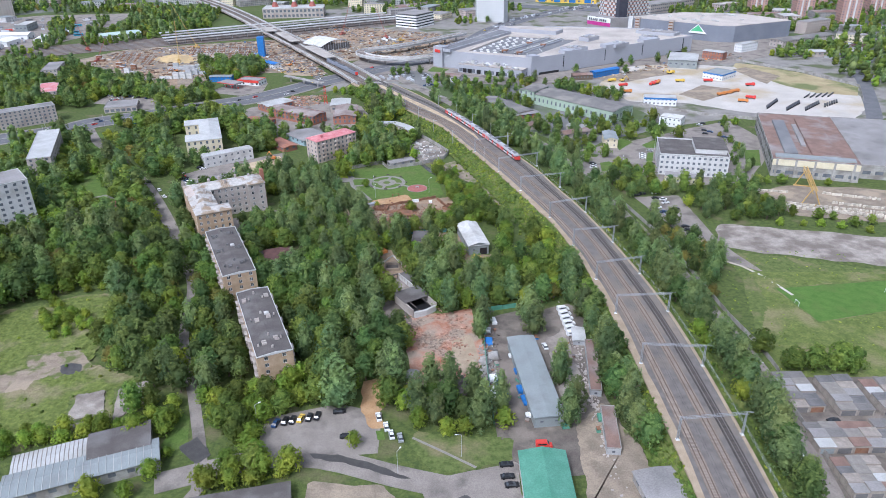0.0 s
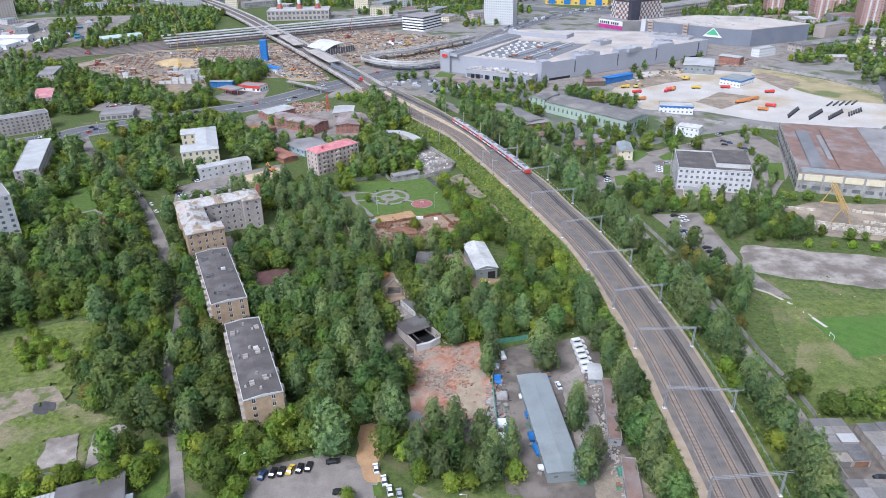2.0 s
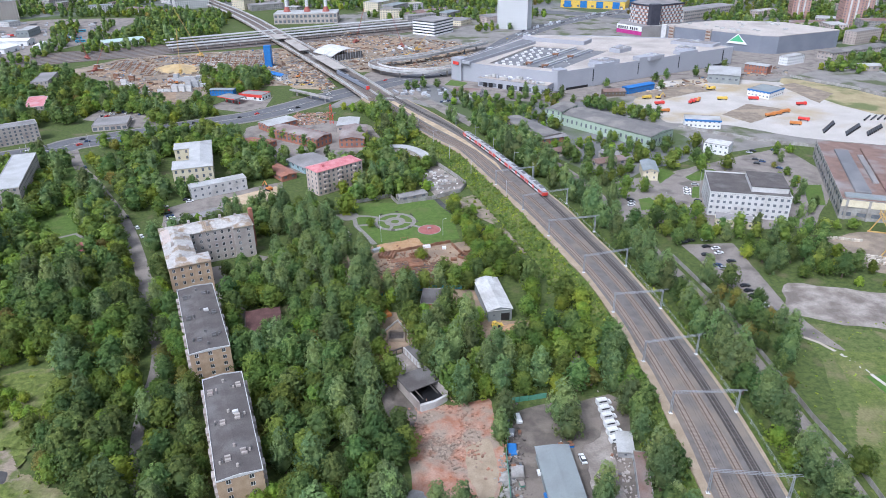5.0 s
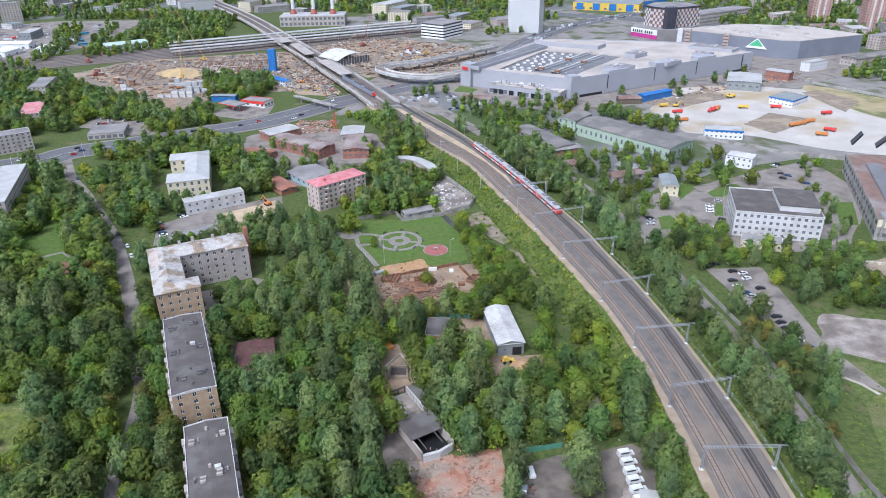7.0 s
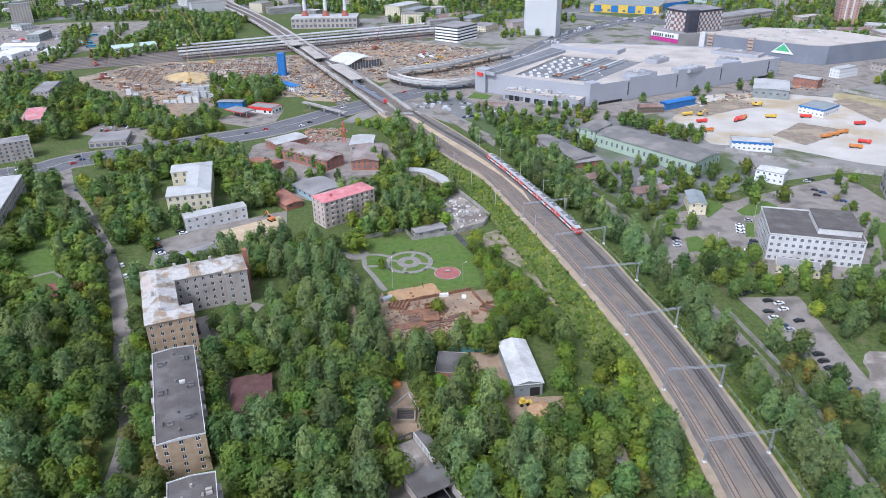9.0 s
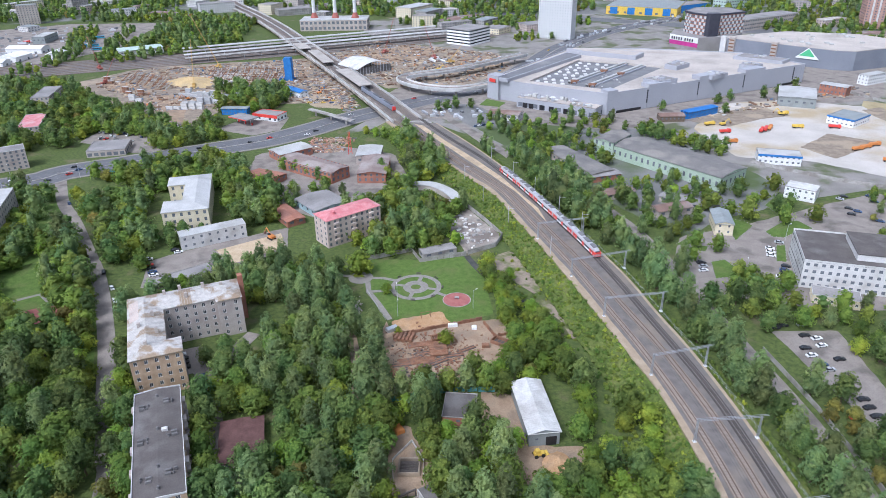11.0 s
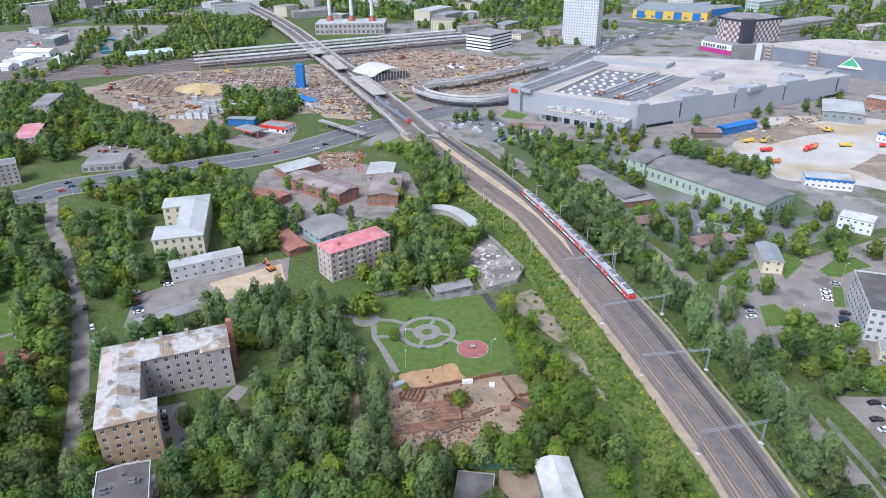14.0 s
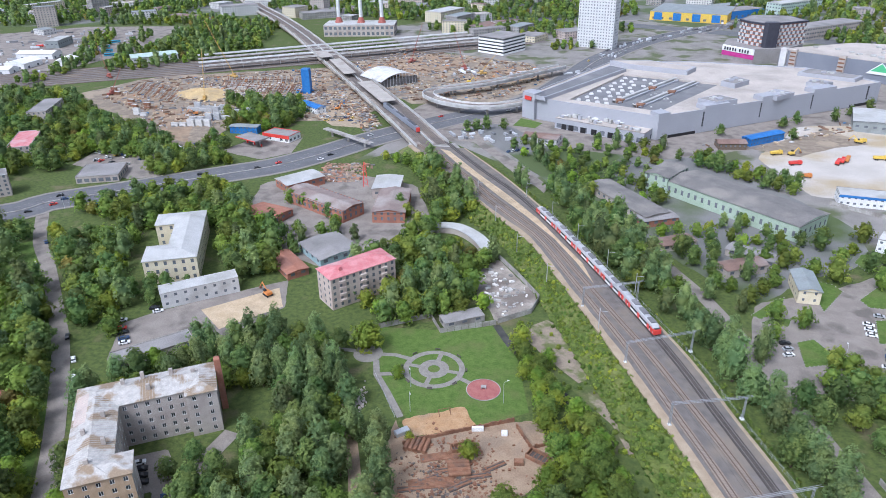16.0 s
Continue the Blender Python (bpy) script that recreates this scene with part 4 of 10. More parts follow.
def brick_block(a, b, depth, h, label, paint="plaster"):
    w = math.hypot(b[0] - a[0], b[1] - a[1])
    ho = thing("apartment_block", frame_at(a, b), label, "apartment block", "brick apartment blocks")
    facades(ho, rect(w, depth), 0, h, 5, M["brick"], [5.2, 3.3], (1.4, 1.6))
    flat_roof(ho, rect(w, depth), h, M["tar_roof"])
    crest = Mesh()
    for (xa, za), (xb, zb) in (((0.1, h + 0.01), (w / 2, h + 0.75)), ((w / 2, h + 0.75), (w - 0.1, h + 0.01))):
        crest.face([(xa, 0.1, za), (xb, 0.1, zb), (xb, depth - 0.1, zb), (xa, depth - 0.1, za)])
    part("roof_felt", crest, M["tar_roof"], ho, "shallow gabled roofing felt")
    gb = Mesh()
    for y0, y1 in ((-0.14, 0.1), (depth - 0.1, depth + 0.14)):
        for (xa, za), (xb, zb) in (((-0.15, h + 0.38), (w / 2, h + 1.05)), ((w / 2, h + 1.05), (w + 0.15, h + 0.38))):
            i = len(gb.v)
            gb.v += [(xa, y0, h), (xb, y0, h), (xb, y0, zb), (xa, y0, za), (xa, y1, h), (xb, y1, h), (xb, y1, zb), (xa, y1, za)]
            gb.f += [(i, i + 1, i + 2, i + 3), (i + 5, i + 4, i + 7, i + 6), (i + 3, i + 2, i + 6, i + 7), (i + 1, i + 5, i + 6, i + 2), (i + 4, i, i + 3, i + 7)]
            gb.k += [0] * 5
    part("gable_rim", gb, M["white_wall"], ho, "pale rim of the gable end")
    for k in range(3):
        v = depth * (k + 0.5) / 3
        roof_vents(ho, [(w * 0.24, v - 0.6), (w * 0.76, v + 0.8)], h + 0.35, k + int(depth), paint)
        part("vent_cap", Mesh().tube((w / 2, v + 4, h + 0.6), (w / 2, v + 4, h + 1.7), 0.5, 0.4, 9), M[paint], ho)
    part("vent_cap", Mesh().tube((w / 2, 3.5, h + 0.6), (w / 2, 3.5, h + 1.7), 0.5, 0.4, 9), M[paint], ho)
    part("hatch", Mesh().bevel_box(w / 2 + 1.2, depth * 0.55, h + 0.4, w / 2 + 3.0, depth * 0.55 + 1.2, h + 1.5, 0.15), M["white_wall"], ho)
    for k in range(int(depth // 10)):
        for s in range(1, 5):
            y0, z = 4 + k * 10, s * h / 5 + 0.3
            part("balcony", Mesh().box(-1.1, y0, z, -0.01, y0 + 2.8, z + 1.1), M["plaster"], ho)
            part("balcony", Mesh().box(w + 0.01, y0, z, w + 1.1, y0 + 2.8, z + 1.1), M["plaster"], ho)
    return ho


brick_block((-67, 205), (-55, 210), 50, 14.5, "five-storey tan brick apartment block with pale vents on its dark roof")
brick_block((-96, 266), (-83, 272), 51, 14.3, "five-storey tan brick apartment block with dark vents on its roof", "lead")

L_POLY = [(0, 0), (17.7, 0), (17.7, 9), (12.5, 9), (12.5, 32.7), (33, 32.7), (33, 30), (42.6, 30), (42.6, 46), (0, 46)]
lb = thing("corner_apartment_block", frame_at((-126, 327), (-110, 335)), "L-shaped five-storey grey and tan apartment block with a patched tin roof", "apartment block")
facades(lb, L_POLY, 0, 16.5, 5, [M["brick"]] + [M["plaster"]] * 8 + [M["brick"]], 3.3, (1.3, 1.7), first=1.1)
part("cornice", Mesh().prism(L_POLY, 16.52, 16.9), M["white_wall"], lb)
hm = Mesh().hip(0, 0, 17.7, 9.2, 17.0, 1.3).hip(0, 0, 12.5, 46, 17.02, 2.0).hip(0, 32.7, 42.6, 46, 17.04, 2.0).hip(33, 30, 42.6, 46, 17.06, 1.6)
part("roof", hm, M["tin_roof"], lb, "worn tin roof with rust and pale patches")
def seams(m, x0, y0, x1, y1, z, rise, eave=0.4, step=1.0):
    """Standing seams from eave to ridge on a hipped roof whose ridge runs along y (or x)."""
    x0, y0, x1, y1 = x0 - eave, y0 - eave, x1 + eave, y1 + eave
    flip = x1 - x0 > y1 - y0
    if flip:
        x0, y0, x1, y1 = y0, x0, y1, x1
    half = (x1 - x0) / 2
    for k in range(1, int((y1 - y0) / step)):
        y = y0 + k * step
        reach = min(half, y - y0, y1 - y)
        for side in (0, 1):
            a, b = (x0, x0 + reach) if side == 0 else (x1, x1 - reach)
            p, q = (a, y, z + 0.04), (b, y, z + 0.04 + rise * reach / half)
            m.tube(*((p[1], p[0], p[2]), (q[1], q[0], q[2])) if flip else (p, q), 0.05, n=4)
    return m


part("seams", seams(seams(seams(Mesh(), 0, 0, 12.5, 46, 17.02, 2.0), 12.5, 32.7, 42.6, 46, 17.04, 2.0), 33, 30, 42.6, 46, 17.06, 1.6), M["pale_roof"], lb, "standing seams of the tin roof")["kind"] = "stuff"
part("roof_patch", Mesh().face([(0.3, 26, 17.25), (4, 26, 18.35), (4, 41, 18.35), (0.3, 41, 17.25)]), M["pink_wall"], lb, "pink painted roof patch")
for x, y in ((6, 6), (10, 14), (4, 20), (9, 27), (14, 42), (22, 36.5), (29, 42.5), (36, 40), (20, 44)):
    part("chimney", Mesh().bevel_box(x - 0.6, y - 0.5, 17.2, x + 0.6, y + 0.5, 20.3, 0.1), M["plaster"], lb)
part("flue", Mesh().bevel_box(43.0, 41, 0, 45, 43.5, 21, 0.2), M["red_brick"], lb, "red brick chimney stack")

pb = thing("pink_roofed_block", frame_at((-84, 451), (-60, 473)), "five-storey pinkish apartment block with a faded red tin roof", "apartment block")
facades(pb, rect(32.5, 13), 0, 15, 5, M["pink_wall"], 3.2, (1.3, 1.6), first=1.0, joined=True)
part("roof", Mesh().hip(0, 0, 32.5, 13, 15.3, 2.0), M["red_roof"], pb, "faded red tin roof")
part("roof_hatch", Mesh().bevel_box(6, 3, 16, 7.2, 4.2, 18, 0.1), M["red_roof"], pb)
for s in range(1, 5):
    for k in range(3):
        part("balcony", Mesh().box(4 + k * 10.5, -1.1, s * 3 + 0.2, 6.8 + k * 10.5, -0.01, s * 3 + 1.3), M["pink_wall"], pb)

U_POLY = [(0, 0), (24, 0), (24, 55), (0, 55), (0, 41), (10, 41), (10, 16), (0, 16)]
ub_ = thing("white_building", frame_at((-177, 465), (-155, 472.5)), "cream and white three-storey building with a pale tin roof", "building")
facades(ub_, U_POLY, 0, 12, 3, [M["cream_wall"], M["white_wall"], M["cream_wall"], M["cream_wall"]], 3.4, (1.4, 2.0), first=1.2, joined=True)
part("roof", Mesh().hip(0, 0, 24, 16, 12.2, 1.4).hip(10, 0, 24, 55, 12.22, 1.6).hip(0, 41, 24, 55, 12.24, 1.4), M["pale_roof"], ub_)

wl = thing("low_white_building", frame_at((-159, 445), (-131, 463)), "long low white two-storey building with a flat grey roof", "building")
facades(wl, rect(33.5, 8), 0, 7.6, 2, M["white_wall"], 4.2, (1.2, 1.3), first=1.6, joined=True)
flat_roof(wl, rect(33.5, 8), 7.6, M["pale_roof"], up=0.3)

tw = thing("white_tower_block", frame_at((-244, 338), (-224, 355)), "nine-storey white panel apartment tower with a flat roof", "apartment block")
facades(tw, rect(26, 22), 0, 27.5, 9, M["white_wall"], 4.2, (1.6, 1.5), first=0.9, joined=True)
flat_roof(tw, rect(26, 22), 27.5, M["grey_roof"])
part("lift_house", Mesh().bevel_box(6, 10, 27.5, 12, 16, 30.5, 0.1), M["white_wall"], tw)
for a, b, dp, h, lab in (((-265, 424), (-252, 429), 66, 15, "grey five-storey apartment block with a pale flat roof"), ((-349, 539), (-316, 564), 13, 13.5, "long beige five-storey apartment block"), ((-362, 624), (-348, 630), 40, 9, "low pinkish block with a red roof")):
    hb = thing("apartment_block", frame_at(a, b), lab, "apartment block")
    w = math.hypot(b[0] - a[0], b[1] - a[1])
    facades(hb, rect(w, dp), 0, h, 5 if h > 10 else 3, M["plaster"], 3.4, (1.4, 1.5), joined=True)
    flat_roof(hb, rect(w, dp), h, M["pale_roof"] if h > 14 else M["grey_roof"] if h > 10 else M["red_roof"])

# ---- offices, works and sheds ----
of = thing("office_block", frame_at((139, 422), (180, 413)), "white four-storey office block with a dark flat roof", "office building")
facades(of, rect(42, 34), 0, 13.5, 4, M["white_wall"], 3.0, (1.5, 1.5), first=1.0, joined=True)
flat_roof(of, rect(42, 34), 13.5, M["tar_roof"], up=0.7)
part("upper_storey", Mesh().box(22, 6, 13.5, 41, 30, 16.5), M["white_wall"], of)
part("upper_roof", Mesh().box(21.7, 5.7, 16.5, 41.3, 30.3, 16.9), M["tar_roof"], of)
lo = thing("office_annex", frame_at((139, 408), (158, 402)), "low beige annex with a flat roof beside the office block", "building")
facades(lo, rect(19, 9), 0, 4.2, 1, M["cream_wall"], 3.0, (1.2, 1.5), first=1.2)
flat_roof(lo, rect(19, 9), 4.2, M["grey_roof"], up=0.25)


def simple_hall(name, a, b, depth, h, wall, roof, label, rise=0.0, storeys=1, win=(2.2, 1.6), spacing=5.0, first=None, cat="hall", panes=False):
    """A hall with windows; a gable roof along its front where rise is given, else a flat one."""
    ho = thing(name, frame_at(a, b), label, cat)
    w = math.hypot(b[0] - a[0], b[1] - a[1])
    fh = h * 0.45 / storeys if first is None else first
    facades(ho, rect(w, depth), 0, h, storeys, wall, spacing, win, first=fh, joined=True)
    if rise:
        g = Mesh()
        e = 0.5
        if w >= depth:
            r0, r1 = (-e, depth / 2, h + rise), (w + e, depth / 2, h + rise)
            g.face([(-e, -e, h), (w + e, -e, h), r1, r0])
            g.face([(w + e, depth + e, h), (-e, depth + e, h), r0, r1])
            g.face([(-e, -e, h - 0.15), (-e, depth + e, h - 0.15), (w + e, depth + e, h - 0.15), (w + e, -e, h - 0.15)])
            part("gable", Mesh().prism([(0, 0), (0.3, 0), (0.3, depth), (0, depth)], h - 0.01, h + 0.02), wall, ho)
            for x in (0, w):
                gb = Mesh()
                gb.face([(x, 0, h), (x, depth, h), (x, depth / 2, h + rise - 0.1)])
                part("gable", gb, wall, ho)
        else:
            r0, r1 = (w / 2, -e, h + rise), (w / 2, depth + e, h + rise)
            g.face([(-e, depth + e, h), (-e, -e, h), r0, r1])
            g.face([(w + e, -e, h), (w + e, depth + e, h), r1, r0])
            g.face([(-e, -e, h - 0.15), (-e, depth + e, h - 0.15), (w + e, depth + e, h - 0.15), (w + e, -e, h - 0.15)])
            for y in (0, depth):
                gb = Mesh()
                gb.face([(0, y, h), (w, y, h), (w / 2, y, h + rise - 0.1)])
                part("gable", gb, wall, ho)
        part("roof", g, roof, ho)
    else:
        flat_roof(ho, rect(w, depth), h, roof, "concrete", 0.3)
    return ho


SH = simple_hall
M["white_tin"] = surf("white_ribbed_tin", (0.52, 0.51, 0.48), (0.62, 0.61, 0.58), 0.4, 0.6, fine=3, c=(0.42, 0.4, 0.37), cscale=0.12)
ms = SH("metal_shed", (13, 311), (23, 313), 27, 5.5, M["blue_grey_roof"], M["white_tin"], "white corrugated metal shed", 1.4, spacing=6, win=(1.0, 0.8), cat="shed")
for k in range(28):
    rb = Mesh()
    for xa, xb in ((-0.45, 5.1), (10.65, 5.1)):
        rb.tube((xa, k * 1.0 - 0.2, 5.53), (xb, k * 1.0 - 0.2, 6.93), 0.07, n=4)
    part("rib", rb, M["white_tin"], ms)
# black panel on the wall paints the shade inside the open doorway
part("door", Mesh().box(5.6, -0.12, 0, 9.2, -0.02, 3.6), M["black"], ms, "black panel for the shade in an open doorway")
SH("long_workshop", (30, 183), (40, 184), 48, 4.6, M["blue_grey_roof"], M["blue_grey_roof"], "long grey-blue metal workshop with a shallow roof", 0.4, spacing=6, win=(1.2, 0.8), cat="workshop")
SH("green_roofed_building", (23, 138), (37, 138), 28, 5.5, M["white_wall"], M["green_roof"], "low building with a green tin roof", 1.6, cat="building")
wh = SH("warehouse", (-131, 150), (-90, 166), 10, 4.5, M["concrete"], M["blue_grey_roof"], "low warehouse with a pale grey metal roof", 0.6, cat="warehouse")
rs_ = SH("ribbed_shed", (-133, 160), (-96, 175), 9, 4.2, M["concrete"], M["pale_roof"], "old shed with a ribbed tin roof", 0.4, cat="shed")
for ob_, w_, d_, z_, up_, gap_ in ((wh, 44, 10, 4.5, 0.6, 2.2), (rs_, 40, 9, 4.2, 0.4, 1.3)):
    for k in range(int(w_ / gap_)):
        u = 0.3 + k * gap_
        part("rib", Mesh().tube((u, -0.45, z_ + 0.05), (u, d_ / 2, z_ + up_ + 0.05), 0.11, n=4).tube((u, d_ / 2, z_ + up_ + 0.05), (u, d_ + 0.45, z_ + 0.05), 0.11, n=4), M["stained" if gap_ < 2 else "pale_roof"], ob_)
SH("slate_shed", (60, 140), (73, 142), 19, 3.5, M["concrete"], M["grey_roof"], "small shed with a grey slate roof", 0.6, cat="shed")
SH("garage_row", (-155, 399), (-132, 418), 9, 4, M["plaster"], M["grey_roof"], "low grey garage building with a flat roof", cat="garage")
SH("brick_works", (-143, 568), (-102, 541), 16, 7, M["red_brick"], M["works_roof"], "old red brick works building with a brown roof", 1.5, 2, (1.6, 2.4), 3.6, cat="works")
SH("brick_works", (-139, 534), (-133, 549), 22, 4, M["red_brick"], M["rust_roof"], "low red brick works building with a rusty roof", 1.2, cat="works")
SH("brick_works", (-86, 543), (-68, 544), 34, 6.5, M["red_brick"], M["works_roof"], "stepped red brick works wing with dormers", 1.5, 2, (1.4, 2.0), 3.4, cat="works")
SH("pale_shed", (-146, 580), (-128, 598), 16, 5.5, M["red_brick"], M["pale_roof"], "brick shed with a pale metal roof", 0.8, cat="shed")
SH("white_roofed_shed", (-93, 577), (-77, 578), 22, 6.5, M["plaster"], M["pale_roof"], "shed with a white metal roof", 0.8, cat="shed")
SH("grey_shed", (-100, 489), (-84, 504), 24, 4.2, M["teal_wall"], M["grey_roof"], "wide low shed with a dark grey roof", 1.0, cat="shed")
SH("green_hall", (80, 598), (135, 537), 28, 9, M["green_wall"], M["slate_roof"], "long pale green factory hall with a grey roof", 1.8, 1, (1.6, 3.0), 4.5, 3.0, cat="factory hall")
SH("green_hall_end", (68, 605), (80, 596), 26, 11, M["green_wall"], M["slate_roof"], "tall pale green end hall of the factory", 1.2, 2, (1.6, 2.4), 4.0, cat="factory hall")
SH("low_shed", (34, 600), (62, 552), 16, 5, M["plaster"], M["slate_roof"], "long low shed with a dark roof", 0.8, cat="shed")
SH("white_office", (170, 530), (184, 521), 12, 7, M["white"], M["white_wall"], "small white two-storey office building", 0, 2, (1.2, 1.2), 3.0, cat="office building")
so2 = SH("site_office", (174, 589), (200, 583.5), 13, 6.5, M["white"], M["pale_roof"], "white site office with a blue stripe", 0, 2, (1.4, 1.2), 3.0, cat="site office")
so1 = SH("site_office", (257, 685.5), (270.4, 670.2), 26, 6.0, M["white"], M["blue_grey_roof"], "white site office with a blue fascia and a grey roof", 0, 2, (1.4, 1.2), 3.2, cat="site office")
part("fascia", Mesh().box(-0.2, -0.2, 5.1, 20.5, -0.02, 6.3), M["blue"], so1, "bright blue fascia")
part("fascia", Mesh().box(20.4, 0, 5.1, 20.6, 26, 6.3), M["blue"], so1, "bright blue fascia")
SH("long_shed", (398, 828), (478, 868), 18, 8, M["plaster"], M["slate_roof"], "long grey shed with a dark roof beyond the lot", 1.2, 2, (1.6, 1.4), 4, cat="shed")
SH("cream_house", (480, 868), (506, 850), 16, 9, M["cream_wall"], M["grey_roof"], "cream two-storey house with a grey roof", 0, 2, (1.4, 1.5), 3.2, cat="house")
SH("red_roofed_house", (468, 806), (486, 805), 14, 5, M["white_wall"], M["maroon"], "low white house with a dark red roof", 1.6, 1, (1.4, 1.5), 3.2, cat="house")
SH("white_roofed_shed", (404, 780), (426, 779), 14, 5, M["plaster"], M["pale_roof"], "shed with a white metal roof beyond the lot", 0.8, cat="shed")
SH("white_house", (342, 806), (366, 821), 10, 9, M["white"], M["pale_roof"], "white house between trees behind the lot", 0, 3, (1.3, 1.3), 3.0, cat="house")
SH("brick_house", (288.5, 780), (305, 765), 12, 8, M["red_brick"], M["pale_roof"], "two-storey red brick house with a pale roof", 0.8, 2, (1.2, 1.6), 3.0, cat="house")
SH("dark_house", (130, 684), (149, 685), 11, 4.5, M["trunk"], M["brown_roof"], "dark timber house beside the sandy lot", 1.4, 1, (1.2, 1.4), 2.8, cat="house")
part("fascia", Mesh().box(-0.2, -0.2, 5.4, 26.8, -0.02, 6.7), M["blue"], so2, "bright blue fascia")
SH("blue_house", (153, 692), (181, 710), 8, 5.5, M["blue"], M["blue"], "bright blue two-storey site cabin block", 0.8, 2, (1.0, 1.0), 2.8, cat="site cabin")
SH("blue_hall", (237, 735), (264, 725), 40, 8, M["blue_grey_roof"], M["pale_roof"], "plain blue-grey corrugated metal hall", 0.8, cat="hall")
SH("yellow_house", (116, 476), (125, 475), 19, 6.5, M["cream_wall"], M["blue_grey_roof"], "small pale yellow house with a blue-grey roof", 1.4, 2, (1.0, 1.3), 3.0, cat="house")
SH("brown_hut", (91, 495), (111, 503), 9, 4.5, M["plaster"], M["brown_roof"], "low hut with a brown hipped roof", 1.2, cat="hut")
fa = SH("factory", (209, 417), (257, 402), 108, 11.5, M["concrete"], M["brown_roof"], "large factory hall with a rusty red flat roof", 0, 2, (4.5, 2.2), 6.5, 2.0, cat="factory hall")
SH("factory", (262, 410), (330, 390), 110, 9, M["concrete"], M["grey_roof"], "wide factory hall with a grey flat roof", 0, 1, (4.5, 2.2), 6.5, 3.0, cat="factory hall")

for x0, y0, x1, y1, mt in ((8, 12, 16, 88, "dark_roof"), (24, 10, 40, 95, "red_roof"), (2, 3, 48, 9, "blue_grey_roof"), (20, 30, 23, 80, "grey_roof")):
    part("roof_monitor", Mesh().bevel_box(x0, y0, 11.5, x1, y1, 12.6, 0.3), M["brown_roof"] if mt == "red_roof" else M[mt], fa)
for k in range(5):
    part("pilaster", Mesh().box(2 + k * 11, -0.9, 0, 3.2 + k * 11, -0.01, 12), M["concrete"], fa)
part("fascia", Mesh().box(0, -0.5, 7.5, 50, -0.02, 11.3), M["cream_wall"], fa, "pale fascia band")
# ---- shopping centre ----
MALL = [(-6, 757), (28, 736), (90, 703), (196, 764), (288, 818), (245, 872), (150, 893), (76, 892)]
ml = thing("shopping_centre", pose(0, 0, 0), "huge grey shopping centre with a pale flat roof", "shopping centre")
part("wall", Mesh().prism(MALL, 0, 15.4), M["mall_wall"], ml)
FIELD = [(29, 749), (94, 719), (157, 808), (81, 839)]
part("skylight_field", Mesh().prism(FIELD, 15.4, 15.6), M["dark_roof"], ml, "dark grey sunken roof field")
for q in ([(-6, 757), (28, 736), (90, 703), (94, 719), (29, 749)], [(-6, 757), (29, 749), (81, 839), (76, 892)], [(94, 719), (90, 703), (196, 764), (288, 818), (245, 872), (150, 893), (76, 892), (81, 839), (157, 808)]):
    part("roof", Mesh().prism(q, 15.4, 17), M["mall_roof"], ml)
for i in range(len(MALL)):
    a, b = Vector(MALL[i]), Vector(MALL[(i + 1) % len(MALL)])
    n_ = Vector((-(b - a).normalized().y, (b - a).normalized().x))
    part("parapet", Mesh().prism([tuple(a - n_ * 0.25), tuple(b - n_ * 0.25), tuple(b + n_ * 0.6), tuple(a + n_ * 0.6)], 0.4, 17.8 + 0.01 * i), M["mall_wall"], ml)
# raised strip along the side, its dark roof and pale rims
STRIP = [(0, 750), (10, 743), (84, 849), (70, 862)]
part("side_strip", Mesh().prism(STRIP, 17, 20), M["mall_wall"], ml)
part("dark_roof_strip", Mesh().prism([(1.6, 750.6), (9.6, 745), (82, 848.6), (70.6, 859.5)], 20, 20.1), M["dark_roof"], ml)
part("corner_block", Mesh().prism([(-7.5, 757), (2, 747.6), (9, 757), (-0.5, 765)], 0.3, 21.2), M["mall_wall"], ml)
part("sign", Mesh().prism([(-5.6, 754.2), (-0.4, 749.2), (-0.7, 748.9), (-5.9, 753.9)], 15.5, 18.5), M["red"], ml, "plain red sign")
part("back_block", Mesh().prism([(72, 878), (86, 862), (135, 837), (146, 854), (110, 880)], 17, 21), M["mall_wall"], ml)
part("back_roof", Mesh().prism([(76, 878), (87, 864), (134, 840), (143, 853), (110, 877)], 21, 21.1), M["mall_roof"], ml)
for (ax, ay), (bx, by) in (((63, 745), (124, 827)), ((77, 733), (137, 815))):
    part("roof_ridge", strip(Mesh(), [Vector((ax, ay, 0)), Vector((bx, by, 0))], 1.3, 15.6, 17.6), M["pale_roof"], ml)
    part("roof_ridge", strip(Mesh(), [Vector((ax + 3.2, ay - 2.4, 0)), Vector((bx + 3.2, by - 2.4, 0))], 0.8, 15.6, 17.0), M["mall_wall"], ml)
    for t in (0.04, 0.54):
        x, y = ax + (bx - ax) * t, ay + (by - ay) * t
        part("ridge_end", Mesh().prism([(x - 1.5, y - 3), (x + 4, y - 3), (x + 6.5, y + 2), (x, y + 3)], 15.6, 17.9), M["rust"], ml, "rusty red ridge end")
